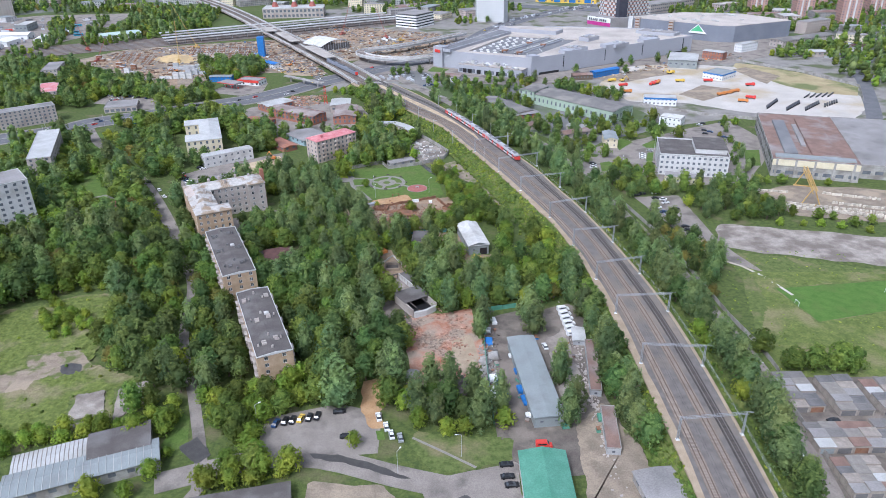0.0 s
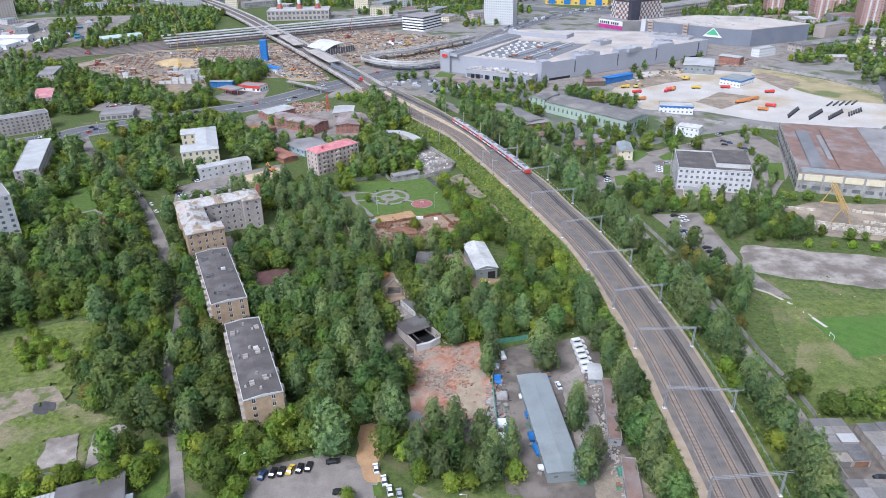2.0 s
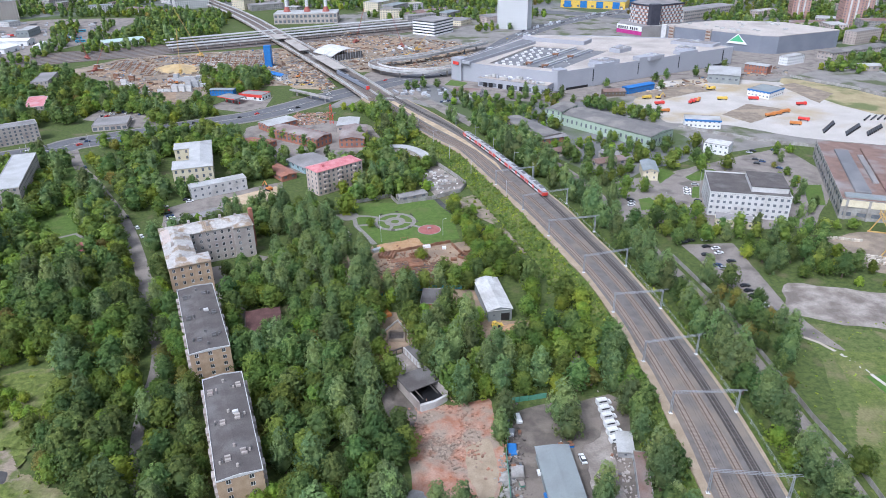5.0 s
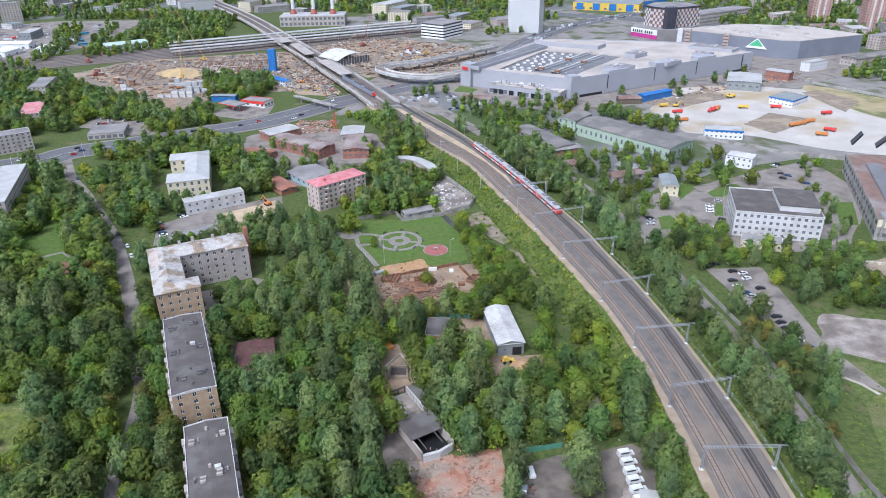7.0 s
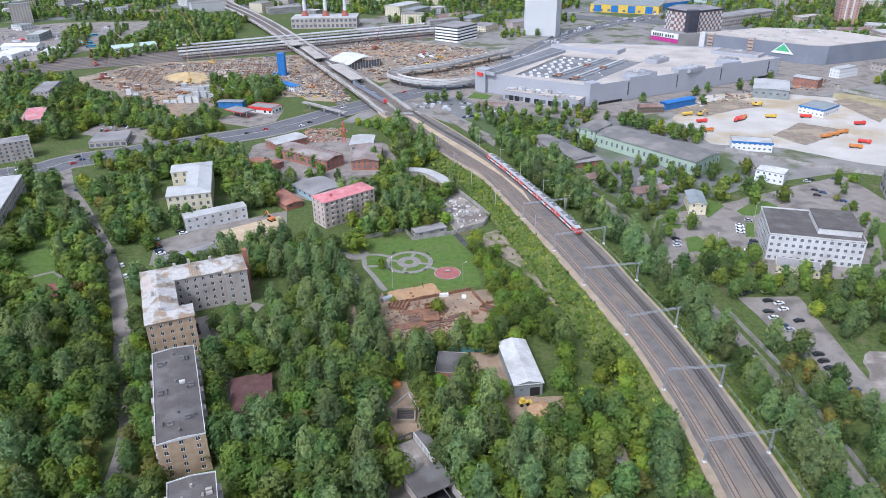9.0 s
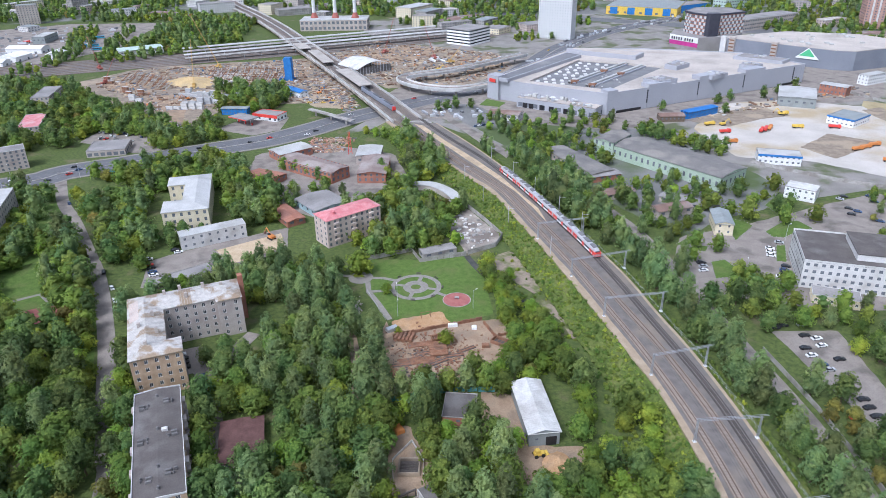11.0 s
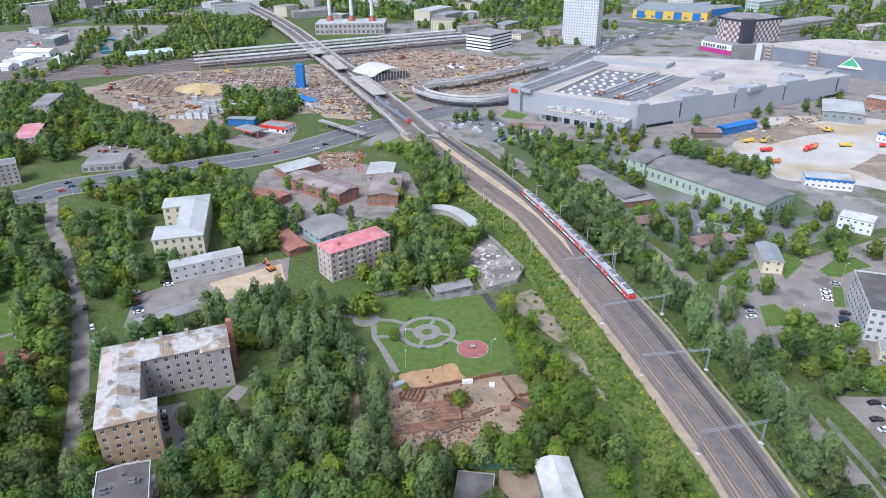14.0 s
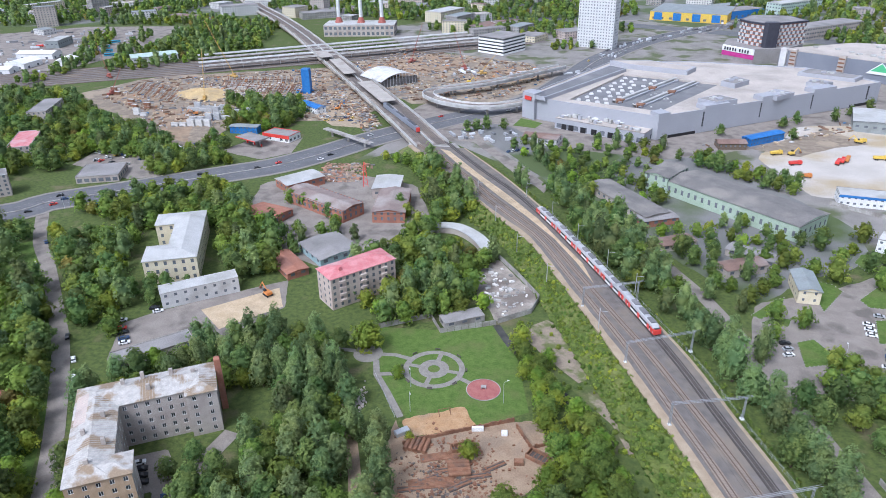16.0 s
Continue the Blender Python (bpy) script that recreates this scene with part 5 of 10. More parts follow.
for i in range(9):
    for j in range(4):
        u, v = 0.07 + j * 0.105 + 0.02 * (i % 2), 0.06 + i * 0.105
        a, b = Vector(FIELD[0]).lerp(Vector(FIELD[1]), u), Vector(FIELD[3]).lerp(Vector(FIELD[2]), u)
        p = a.lerp(b, v)
        if (i, j) not in ((2, 1), (5, 3), (7, 2)):
            part("skylight", Mesh().bevel_box(p.x - 1.7, p.y - 1.9, 15.6, p.x + 1.7, p.y + 1.9, 16.9, 0.7), M["white_wall"], ml, "pale dome skylight")
for i in range(16):
    u, v = rng.uniform(0.6, 0.95), rng.uniform(0.05, 0.95)
    p = Vector(FIELD[0]).lerp(Vector(FIELD[1]), u).lerp(Vector(FIELD[3]).lerp(Vector(FIELD[2]), u), v)
    part("roof_vent", Mesh().bevel_box(p.x - 0.7, p.y - 0.7, 15.6, p.x + 0.7, p.y + 0.7, 16.4, 0.2), M["pale_roof"], ml)
for q, h in (([(125, 743), (136, 732), (154, 743), (143, 755)], 21), ([(178, 764), (186, 754), (203, 768), (192, 778)], 20.5), ([(223, 803), (234, 795), (245, 805), (232, 813)], 20.5), ([(229, 842), (267, 818), (278, 830), (243, 859)], 20), ([(155, 800), (164, 791), (179, 806), (170, 820)], 21)):
    ph = part("penthouse", Mesh().prism(q, 17, h), M["mall_wall"], ml)
    c_ = Vector((sum(p[0] for p in q) / 4, sum(p[1] for p in q) / 4))
    part("penthouse_roof", Mesh().prism([tuple(c_ + (Vector(p) - c_) * 0.9) for p in q], h, h + 0.06), M["grey_roof"], ph)
    for k in range(5):
        p = c_ + Vector((rng.uniform(-6, 6), rng.uniform(-5, 5)))
        part("air_unit", Mesh().bevel_box(p.x - 1.6, p.y - 1.1, h, p.x + 1.6, p.y + 1.1, h + 1.3, 0.15), M["pale_roof"] if k % 2 else M["mall_wall"], ph)
# long side: raised wall blocks, window slits, black strips painting shaded openings at the foot
wa, wb = Vector((90, 703)), Vector((288, 818))
wd_ = (wb - wa).normalized()
wn_ = Vector((wd_.y, -wd_.x))
for s0, s1, h in ((0, 10, 19.6), (42, 66, 20.2), (98, 122, 20.6), (152, 176, 20.2)):
    a, b = wa + wd_ * s0, wa + wd_ * s1
    part("wall_block", Mesh().prism([tuple(a + wn_ * 0.8), tuple(b + wn_ * 0.8), tuple(b - wn_ * 9), tuple(a - wn_ * 9)], 0.5, h), M["mall_wall"], ml)
for s0 in (41, 97, 151, 214):
    for k in range(6):
        a = wa + wd_ * s0
        part("window_slit", Mesh().prism([tuple(a), tuple(a + wd_ * 0.95), tuple(a + wd_ * 0.95 + wn_ * 0.9), tuple(a + wn_ * 0.9)], 5 + k * 1.9, 6.5 + k * 1.9), M["glass"], ml)
for s0, s1 in ((2, 36), (70, 95), (180, 198), (202, 222)):
    a, b = wa + wd_ * s0, wa + wd_ * s1
    part("loading_gap", Mesh().prism([tuple(a), tuple(b), tuple(b + wn_ * 0.4), tuple(a + wn_ * 0.4)], 0.2, 2.4), M["black"], ml, "black strip for the shade in an opening at the wall's foot")
for k in range(38):
    a = wa + wd_ * (k * 6.0 + 2.5)
    part("panel_joint", Mesh().prism([tuple(a), tuple(a + wd_ * 0.14), tuple(a + wd_ * 0.14 + wn_ * 0.29), tuple(a + wn_ * 0.29)], 2.5, 17.3), M["store_wall"], ml)
lb2 = SH("loading_dock", (18, 728), (80, 692), 18, 8, M["mall_wall"], M["mall_roof"], "grey loading dock block of the shopping centre", 0, 1, (4, 3.5), 7, 0.8, cat="loading dock")
for k in range(14):
    u, v = 4 + k * 4.7, rng.uniform(3, 12)
    w, d, h = rng.uniform(1.5, 4), rng.uniform(1.5, 3.5), rng.uniform(1.2, 3.2)
    part("air_unit", Mesh().bevel_box(u - w / 2, v - d / 2, 8.3, u + w / 2, v + d / 2, 8.3 + h, 0.2), M["pale_roof"] if k % 3 else M["mall_wall"], lb2)
    if k % 3 == 0:
        part("duct", Mesh().tube((u, v, 9.4), (u + 4.5, v + 1, 9.8), 0.5, n=8), M["steel"], lb2)
for u in (28, 46):
    py = Mesh()
    for a, b in (((-3, -3), (3, -3)), ((3, -3), (3, 3)), ((3, 3), (-3, 3)), ((-3, 3), (-3, -3))):
        py.face([(u + a[0], 14 + a[1], 8.5), (u + b[0], 14 + b[1], 8.5), (u, 14, 11)])
    part("pyramid_skylight", py, M["white_wall"], lb2)
for u in (6, 12, 22, 31, 44):
    part("dock_door", Mesh().box(u, -0.5, 0.3, u + 4, -0.02, 4.4), M["black"], lb2, "dark dock door")

st = thing("hardware_store", pose(0, 0, 0), "dark grey hardware store with a triangular green sign", "store")
STORE = [(247, 950), (338, 872), (356, 868), (440, 905), (400, 965), (330, 985)]
part("wall", Mesh().prism(STORE, 0, 19), M["store_wall"], st)
for f, mt in ((0.04, "white"), (0.12, "rust"), (0.5, "rust")):
    p = Vector((247, 950)).lerp(Vector((338, 872)), f)
    tw = part("stair_tower", Mesh().bevel_box(-3, -3, 0, 3, 2, 21, 0.2), M["plaster"] if mt == "rust" else M["white_wall"], st)
    tw.matrix_basis = pose(p.x, p.y, 0, 0, 0, -40)
    if mt == "rust":
        for k in range(5):
            fl_ = Mesh()
            fl_.prism([(-2.6, -3.6), (2.6, -3.6), (2.6, -3.02), (-2.6, -3.02)], 3 + k * 3.6, 4.2 + k * 3.6)
            part("stair_flight", fl_, M["rust"], tw)
for k in range(22):
    p = Vector((rng.uniform(280, 400), rng.uniform(900, 960)))
    if inside(p.x, p.y, STORE):
        part("roof_unit", Mesh().bevel_box(p.x - 2, p.y - 1.5, 19.6, p.x + 2, p.y + 1.5, 21.2, 0.2), M["pale_roof"], st)
part("roof", Mesh().prism(STORE, 19, 19.6), M["mall_roof"], st)
sign_m = pose(318, 888.5, 8, 0, 0, math.degrees(math.atan2(-68, 80)))
sg = Mesh()
sg.prism([(-11, -0.4), (11, -0.4), (11, 0), (-11, 0)], 0, 0.01)
tri = Mesh()
for s, z, y in ((12, 0, -0.5),):
    tri.face([(-s, y, z), (s, y, z), (0, y, z + 11)])
    tri.face([(s, y + 0.4, z), (-s, y + 0.4, z), (0, y + 0.4, z + 11)])
    tri.face([(-s, y, z), (0, y, z + 11), (0, y + 0.4, z + 11), (-s, y + 0.4, z)])
    tri.face([(0, y, z + 11), (s, y, z), (s, y + 0.4, z), (0, y + 0.4, z + 11)])
so = part("sign", tri, M["white"], st, "white triangular sign board")
so.matrix_basis = sign_m
tri2 = Mesh()
tri2.face([(-8.5, -0.55, 2.5), (7.5, -0.55, 2.5), (0.5, -0.55, 10)])
so2 = part("sign_mark", tri2, surf("sign_green", (0.1, 0.45, 0.2), (0.12, 0.5, 0.24), 0.3, 0.5), so, "green triangle")
ck = thing("chequered_building", pose(0, 0, 0), "round-fronted office building with a chequered white and brown facade", "office building")
CK = [(221, 1012), (226, 998), (238, 983), (252, 985), (287, 1004), (279, 1036), (240, 1042)]
grown = lambda f: [(252 + (x - 252) * f, 1011 + (y - 1011) * f) for x, y in CK]
part("lower_wall", Mesh().prism([(204, 1000), (228, 970), (262, 975), (287, 1004), (250, 1045), (215, 1030)], 0, 15), M["grey_roof"], ck)
part("wall", Mesh().prism(grown(0.985), 15, 37), M["chequer_brown"], ck)
part("roof", Mesh().prism(grown(1.03), 37, 38.8), M["dark_panel"], ck)
part("roof_top", Mesh().prism(grown(0.94), 38.8, 38.9), M["grey_roof"], ck)
panel_me, pane_me = Mesh().box(-1.35, -0.3, 0, 1.35, 0.3, 3.0).data("panel", M["white_wall"]), Mesh().box(-0.85, -0.2, 0.5, 0.85, 0.28, 2.5).data("window", M["far_glass"])
for e in (0, 1, 3, 4):
    a, b = Vector(CK[e]), Vector(CK[e + 1])
    n = max(2, round((b - a).length / 3.1))
    for k in range(n):
        p = a.lerp(b, (k + 0.5) / n)
        for r in range(6):
            white = (k + r) % 2 == 0
            o_ = part("panel" if white else "window", panel_me if white else pane_me, None, ck)
            o_.matrix_basis = Matrix.Translation((p.x, p.y, 15.3 + r * 3.6)) @ Matrix.Rotation(math.atan2(b.y - a.y, b.x - a.x), 4, "Z")
part("shaft", Mesh().prism([(237, 981), (240, 976.5), (252, 979), (252, 988), (240, 988)], 0, 40), M["dark_panel"], ck, "tall dark vertical shaft")
for z0, z1, mt, lab in ((4, 8.5, "magenta", "magenta sign band"), (8.7, 14.6, "white", "white sign band")):
    part("sign_band", Mesh().prism([(203.4, 1000), (227.8, 969.4), (228.6, 970), (204.2, 1000.6)], z0, z1), M[mt], ck, lab)
for k in range(9):
    p = Vector((203, 999.6)).lerp(Vector((227.4, 969)), 0.1 + 0.085 * k + (0.05 if k > 4 else 0))
    part("sign_mark", Mesh().box(p.x - 0.7, p.y - 0.7, 9.8, p.x + 0.5, p.y + 0.5, 12.8), M["dark_panel"], ck, "plain dark bar")
wt = thing("white_high_rise", frame_at((52, 1060), (92, 1040)), "tall white slab high-rise with rows of windows", "high-rise")
facades(wt, rect(44, 16), 0, 66, 20, M["tower_white"], 3.2, (1.4, 1.4), panes=False, first=0.9, joined=True)
flat_roof(wt, rect(44, 16), 66, M["grey_roof"])
pk = thing("white_banded_office", frame_at((-62, 1021), (-32, 1000)), "white office block with dark window bands", "office building")
for s in range(5):
    part("floor_band", Mesh().box(0, 0, s * 3.6, 36, 42, s * 3.6 + 2.0), M["white"], pk)
    part("window_band", Mesh().box(0.4, 0.4, s * 3.6 + 2.0, 35.6, 41.6, s * 3.6 + 3.6), M["glass"], pk)
part("roof", Mesh().box(0, 0, 18, 36, 42, 18.6), M["grey_roof"], pk)

bt_ = thing("blue_tower", pose(-206, 823, 0), "tall bright blue lift tower on the construction site", "tower")
part("shaft", Mesh().bevel_box(-3.6, -3.5, 0, 3.6, 3.5, 22.5, 0.3), M["blue"], bt_)
part("base_cabin", Mesh().bevel_box(-10, -3, 0, -4, 3, 3, 0.2), M["blue"], bt_)
cm = thing("boiler_house", frame_at((-270, 1112), (-165, 1120)), "white boiler house with a glazed front", "boiler house")
facades(cm, rect(92, 40), 0, 14, 2, M["plaster"], 6, (3.6, 3.6), panes=False, first=1.8, joined=True)
flat_roof(cm, rect(92, 40), 14, M["pale_roof"])
for x in (-256, -226, -198):
    c_ = thing("chimney_stack", pose(x, 1140, 14), "tall white chimney stack with a red base", "chimney", "boiler house chimneys")
    part("base", Mesh().tube((0, 0, 0), (0, 0, 7), 5.5, 2.6, 12), M["crane_red"], c_)
    part("shaft", Mesh().tube((0, 0, 7), (0, 0, 64), 2.5, 2.1, 14), M["tower_white"], c_)
sh_ = thing("station_hall", frame_at((-141, 842), (-110, 872)), "station hall with a white arched metal roof", "station")
for y0 in (0, 35.5):
    part("arch_wall", Mesh().prism([(1, y0), (42, y0), (42, y0 + 0.5), (1, y0 + 0.5)], 0, 7), M["lead"], sh_)
ar = Mesh()
arc_ = [(43 * k / 12, 6.5 + 5.5 * math.sin(math.pi * k / 12)) for k in range(13)]
for (xa, za), (xb, zb) in zip(arc_, arc_[1:]):
    ar.face([(xa, -1, za), (xb, -1, zb), (xb, 37, zb), (xa, 37, za)])
    ar.face([(xa, -1, za - 0.5), (xa, 37, za - 0.5), (xb, 37, zb - 0.5), (xb, -1, zb - 0.5)])
    ar.face([(xa, -1, za - 0.5), (xb, -1, zb - 0.5), (xb, -1, zb), (xa, -1, za)])
part("roof", ar, M["white_wall"], sh_)
for k in range(1, 12):
    part("rib", Mesh().tube((arc_[k][0], -0.6, 0), (arc_[k][0], -0.6, arc_[k][1] - 0.5), 0.25, n=5), M["steel"], sh_)
SH("long_office", (318, 1100), (412, 1165), 30, 14, M["plaster"], M["grey_roof"], "long grey office building with window bands", 0, 3, (3, 1.8), 4.5, cat="office building")
SH("mint_office", (350, 1290), (425, 1345), 24, 18, M["mint_roof"], M["pale_roof"], "pale mint coloured office block", 0, 4, (2.4, 1.8), 4, cat="office building")
SH("blue_store", (272, 1262), (330, 1300), 30, 11, M["blue"], M["grey_roof"], "blue and yellow store beside the highway", 0, 1, (4, 3), 12, 2, cat="store")
ys_ = SH("yellow_store", (165, 1262), (262, 1225), 90, 12, M["yellow"], M["blue_grey_roof"], "yellow and blue store with a grey roof", 0, 1, (4, 3), 12, 2, cat="store")
for k in range(4):
    part("blue_panel", Mesh().box(6 + 26 * k, -0.5, 1, 17 + 26 * k, -0.02, 11), M["blue"], ys_, "blue wall panel")
for k, (x, y) in enumerate(((478, 1122), (506, 1034), (540, 976), (630, 1068), (715, 1020), (600, 1180))):
    hb = thing("brick_high_rise", frame_at((x, y), (x + 24, y - 4)), "reddish brick high-rise apartment tower with white bays", "high-rise", "far high-rises")
    facades(hb, rect(24, 24), 0, 60, 18, M["tower_brick"], 4, (2.0, 1.6), panes=False, first=0.9, joined=True)
    flat_roof(hb, rect(24, 24), 60, M["grey_roof"])
    for x in (6.6, 14.6):
        part("bay", Mesh().box(x, -0.5, 0, x + 2.2, -0.02, 60), M["white_wall"], hb, "white stripe of balconies")


# ---- train on the far track ----
tl = resample(lines[2], 400)
ti = min(range(400), key=lambda k: (tl[k] - Vector((50, 436, 0))).length)
seg = (tl[1] - tl[0]).length
train = thing("train", pose(0, 0, 0), "red, white and grey five-carriage electric train on the track", "train")
M["train_grey"] = surf("train_grey", (0.4, 0.4, 0.41), (0.46, 0.46, 0.47), 0.6, 0.4)
HALF = [(-1.7, 0.9), (-1.72, 2.6), (-1.45, 3.9), (-0.9, 4.25), (0.9, 4.25), (1.45, 3.9), (1.72, 2.6), (1.7, 0.9)]


def carriage(p, q, nose):
    d = (q - p).normalized()
    ln = (q - p).length
    m = pose(p.x, p.y, RAIL_Z + 0.3, 0, 0, math.degrees(math.atan2(d.y, d.x)))
    secs = [(0.0, 0.55 if nose == 0 else 1.0), (2.2 if nose == 0 else 0.2, 1.0), (ln - (2.2 if nose == 1 else 0.5), 1.0), (ln - 0.3, 0.55 if nose == 1 else 1.0)]
    body = Mesh()
    for (x0, s0), (x1, s1) in zip(secs, secs[1:]):
        for (a, b) in zip(HALF, HALF[1:] + HALF[:1]):
            body.face([(x0, a[0] * (0.8 + 0.2 * s0), 0.9 + (a[1] - 0.9) * s0), (x1, a[0] * (0.8 + 0.2 * s1), 0.9 + (a[1] - 0.9) * s1), (x1, b[0] * (0.8 + 0.2 * s1), 0.9 + (b[1] - 0.9) * s1), (x0, b[0] * (0.8 + 0.2 * s0), 0.9 + (b[1] - 0.9) * s0)])
    for x, s in (secs[0], secs[-1]):
        body.face([(x, a[0] * (0.8 + 0.2 * s), 0.9 + (a[1] - 0.9) * s) for a in HALF])
    c = part("carriage", body, M["train_grey"], train)
    c.matrix_basis = m
    for s in (-1, 1):
        part("window_band", Mesh().box(1.5, s * 1.73 - 0.02, 2.0, ln - 1.8, s * 1.73 + 0.02, 2.9), M["glass"], c)
        part("side_stripe", Mesh().box(0.6, s * 1.74 - 0.02, 1.0, ln - 0.9, s * 1.74 + 0.02, 1.9), M["white"] , c)
        for u in (0.8, 3.6, ln / 2 - 1, ln - 5.6, ln - 3.0):
            part("door", Mesh().box(u, s * 1.76 - 0.03, 1.0, u + 1.9, s * 1.76 + 0.03, 3.2), M["red"], c, "red sliding door")
    for u, w in ((3.0, 4.0), (9.5, 5.0), (17.0, 4.0)):
        part("roof_unit", Mesh().bevel_box(u, -1.1, 4.2, u + w, 1.1, 4.75, 0.15), M["dark_roof"], c, "dark roof equipment")
    if nose is not None:
        x0, x1 = (-0.15, 1.9) if nose == 0 else (ln - 2.0, ln - 0.1)
        part("nose", Mesh().bevel_box(x0, -1.62, 0.8, x1, 1.62, 3.1, 0.4), M["red"], c, "red cab front")
        part("windscreen", Mesh().box(x0 + 0.3, -1.2, 2.2, x1 - 0.3, 1.2, 3.3), M["glass"], c)
    for u in (4.0, ln - 5.0):
        part("bogie", Mesh().bevel_box(u - 1.6, -1.2, 0.0, u + 1.6, 1.2, 0.95, 0.1), M["black"], c)


step = 25.0 / seg
for k in range(5):
    carriage(tl[round(ti + k * step)], tl[round(ti + (k + 1) * step)], 0 if k == 0 else 1 if k == 4 else None)


# ---- vehicles ----
def loft(mesh, prof, y0, y1, inset=0.0, k=0):
    """A side profile (x, z) drawn out across y, its flanks drawn in at the top."""
    top = max(z for _, z in prof)
    lo = min(z for _, z in prof)
    a = [(x, y0 + inset * (z - lo) / (top - lo), z) for x, z in prof]
    b = [(x, y1 - inset * (z - lo) / (top - lo), z) for x, z in prof]
    n = len(prof)
    mesh.face(a, k)
    mesh.face(b[::-1], k)
    for i in range(n):
        mesh.face([a[(i + 1) % n], a[i], b[i], b[(i + 1) % n]], k)
    return mesh


def make_car(colour, label):
    c = thing("car", pose(0, 0, -50), label, "car", "parked cars")
    loft(part_mesh := Mesh(), [(-2.2, 0.3), (2.15, 0.3), (2.25, 0.6), (2.1, 0.85), (1.1, 0.95), (-1.9, 0.98), (-2.2, 0.9)], -0.88, 0.88, 0.06)
    part("body", part_mesh, M[colour], c)
    part("glasshouse", loft(Mesh(), [(-1.75, 0.96), (1.15, 0.94), (0.4, 1.4), (-1.2, 1.42)], -0.82, 0.82, 0.16), M["glass"], c, "dark car windows")
    part("roof", loft(Mesh(), [(-1.15, 1.421), (0.35, 1.401), (0.2, 1.47), (-1.0, 1.48)], -0.66, 0.66, 0.05), M[colour], c)
    for x in (-1.35, 1.35):
        for y in (-0.8, 0.8):
            part("wheel", Mesh().tube((x, y - 0.1, 0.32), (x, y + 0.1, 0.32), 0.32, n=10), M["rubber"], c)
    return c


def make_van(colour, label):
    c = thing("van", pose(0, 0, -50), label, "van", "parked vans")
    part("body", loft(Mesh(), [(-2.7, 0.35), (2.6, 0.35), (2.7, 0.9), (1.7, 1.2), (1.0, 2.2), (-2.6, 2.3), (-2.7, 1.9)], -0.98, 0.98, 0.1), M[colour], c)
    part("windscreen", loft(Mesh(), [(1.66, 1.28), (1.76, 1.24), (1.12, 2.1), (1.02, 2.12)], -0.8, 0.8, 0.05), M["glass"], c)
    for y in (-0.93, 0.93):
        part("side_window", Mesh().box(-2.0, y - 0.02, 1.35, 0.8, y + 0.02, 1.9), M["glass"], c)
    for x in (-1.7, 1.7):
        for y in (-0.85, 0.85):
            part("wheel", Mesh().tube((x, y - 0.12, 0.36), (x, y + 0.12, 0.36), 0.36, n=10), M["rubber"], c)
    return c


def make_truck(colour, label):
    c = thing("truck", pose(0, 0, -50), label, "truck", "trucks on the sandy lot")
    part("cab", loft(Mesh(), [(2.2, 0.6), (4.2, 0.6), (4.3, 1.8), (3.9, 3.0), (2.2, 3.0)], -1.2, 1.2, 0.1), M[colour], c)
    part("windscreen", loft(Mesh(), [(4.28, 1.9), (4.34, 1.9), (4.02, 2.8), (3.96, 2.8)], -1.0, 1.0), M["glass"], c)
    part("cargo_bed", Mesh().bevel_box(-4.2, -1.25, 1.1, 2.0, 1.25, 2.7, 0.15), M[colour], c)
    part("chassis", Mesh().box(-4.2, -0.5, 0.6, 4.0, 0.5, 1.08), M["black"], c)
    for x in (-3.2, -1.9, 3.1):
        for y in (-1.05, 1.05):
            part("wheel", Mesh().tube((x, y - 0.18, 0.5), (x, y + 0.18, 0.5), 0.5, n=10), M["rubber"], c)
    return c


M["silver_car"] = surf("silver_car_paint", (0.5, 0.51, 0.52), (0.54, 0.55, 0.56), 0.5, 0.3, metal=0.4)
M["dark_blue"] = surf("dark_blue_paint", (0.03, 0.06, 0.14), (0.04, 0.08, 0.17), 0.5, 0.3)
CARS = [make_car(c, l) for c, l in (("white", "white parked saloon car with dark windows"), ("black", "black parked saloon car with dark windows"), ("silver_car", "silver grey parked car with dark windows"), ("dark_blue", "dark blue parked car with dark windows"), ("red", "dark red parked car with dark windows"), ("yellow", "yellow parked taxi car with dark windows"))]
VAN = make_van("white", "white panel van parked in a row")
RED_VAN = make_van("red", "bright red van parked beside the green roof")
TRUCKS = [make_truck(c, l) for c, l in (("orange", "orange flatbed truck parked on pale sand"), ("red", "red tipper truck parked on pale sand"), ("yellow", "yellow construction truck parked on pale sand"))]
used = set()


def park(proto, x, y, turn, z=0.17):
    """Puts the prototype itself at the first place, copies at the others."""
    m = pose(x, y, z, 0, 0, turn)
    if proto.name in used:
        return copy_thing(proto, m)
    used.add(proto.name)
    proto.matrix_basis = m
    return proto


def cars(spots, turn, pick):
    for i, (x, y) in enumerate(spots):
        park(CARS[pick[i % len(pick)]], x, y, turn + rng.uniform(-5, 5))


cars([(-58, 186.5), (-55, 187.5), (-52.5, 188), (-49.8, 188.8), (-47, 189.3), (-44.3, 190)], 80, [3, 1, 1, 5, 1, 1])
cars([(-37, 192.2), (-33, 179.5)], 5, [1])
cars([(-23, 189), (-20, 184), (-18, 180), (-15, 178.5)], 105, [0, 0, 0, 2])
cars([(19, 165.6), (19, 160.5), (20, 157)], 3, [1])
cars([(128, 389), (126, 381), (130, 379), (123, 372), (123.5, 367), (130, 374), (125, 361), (126.5, 358)], 12, [0, 1, 0, 1, 0, 0, 3, 2])
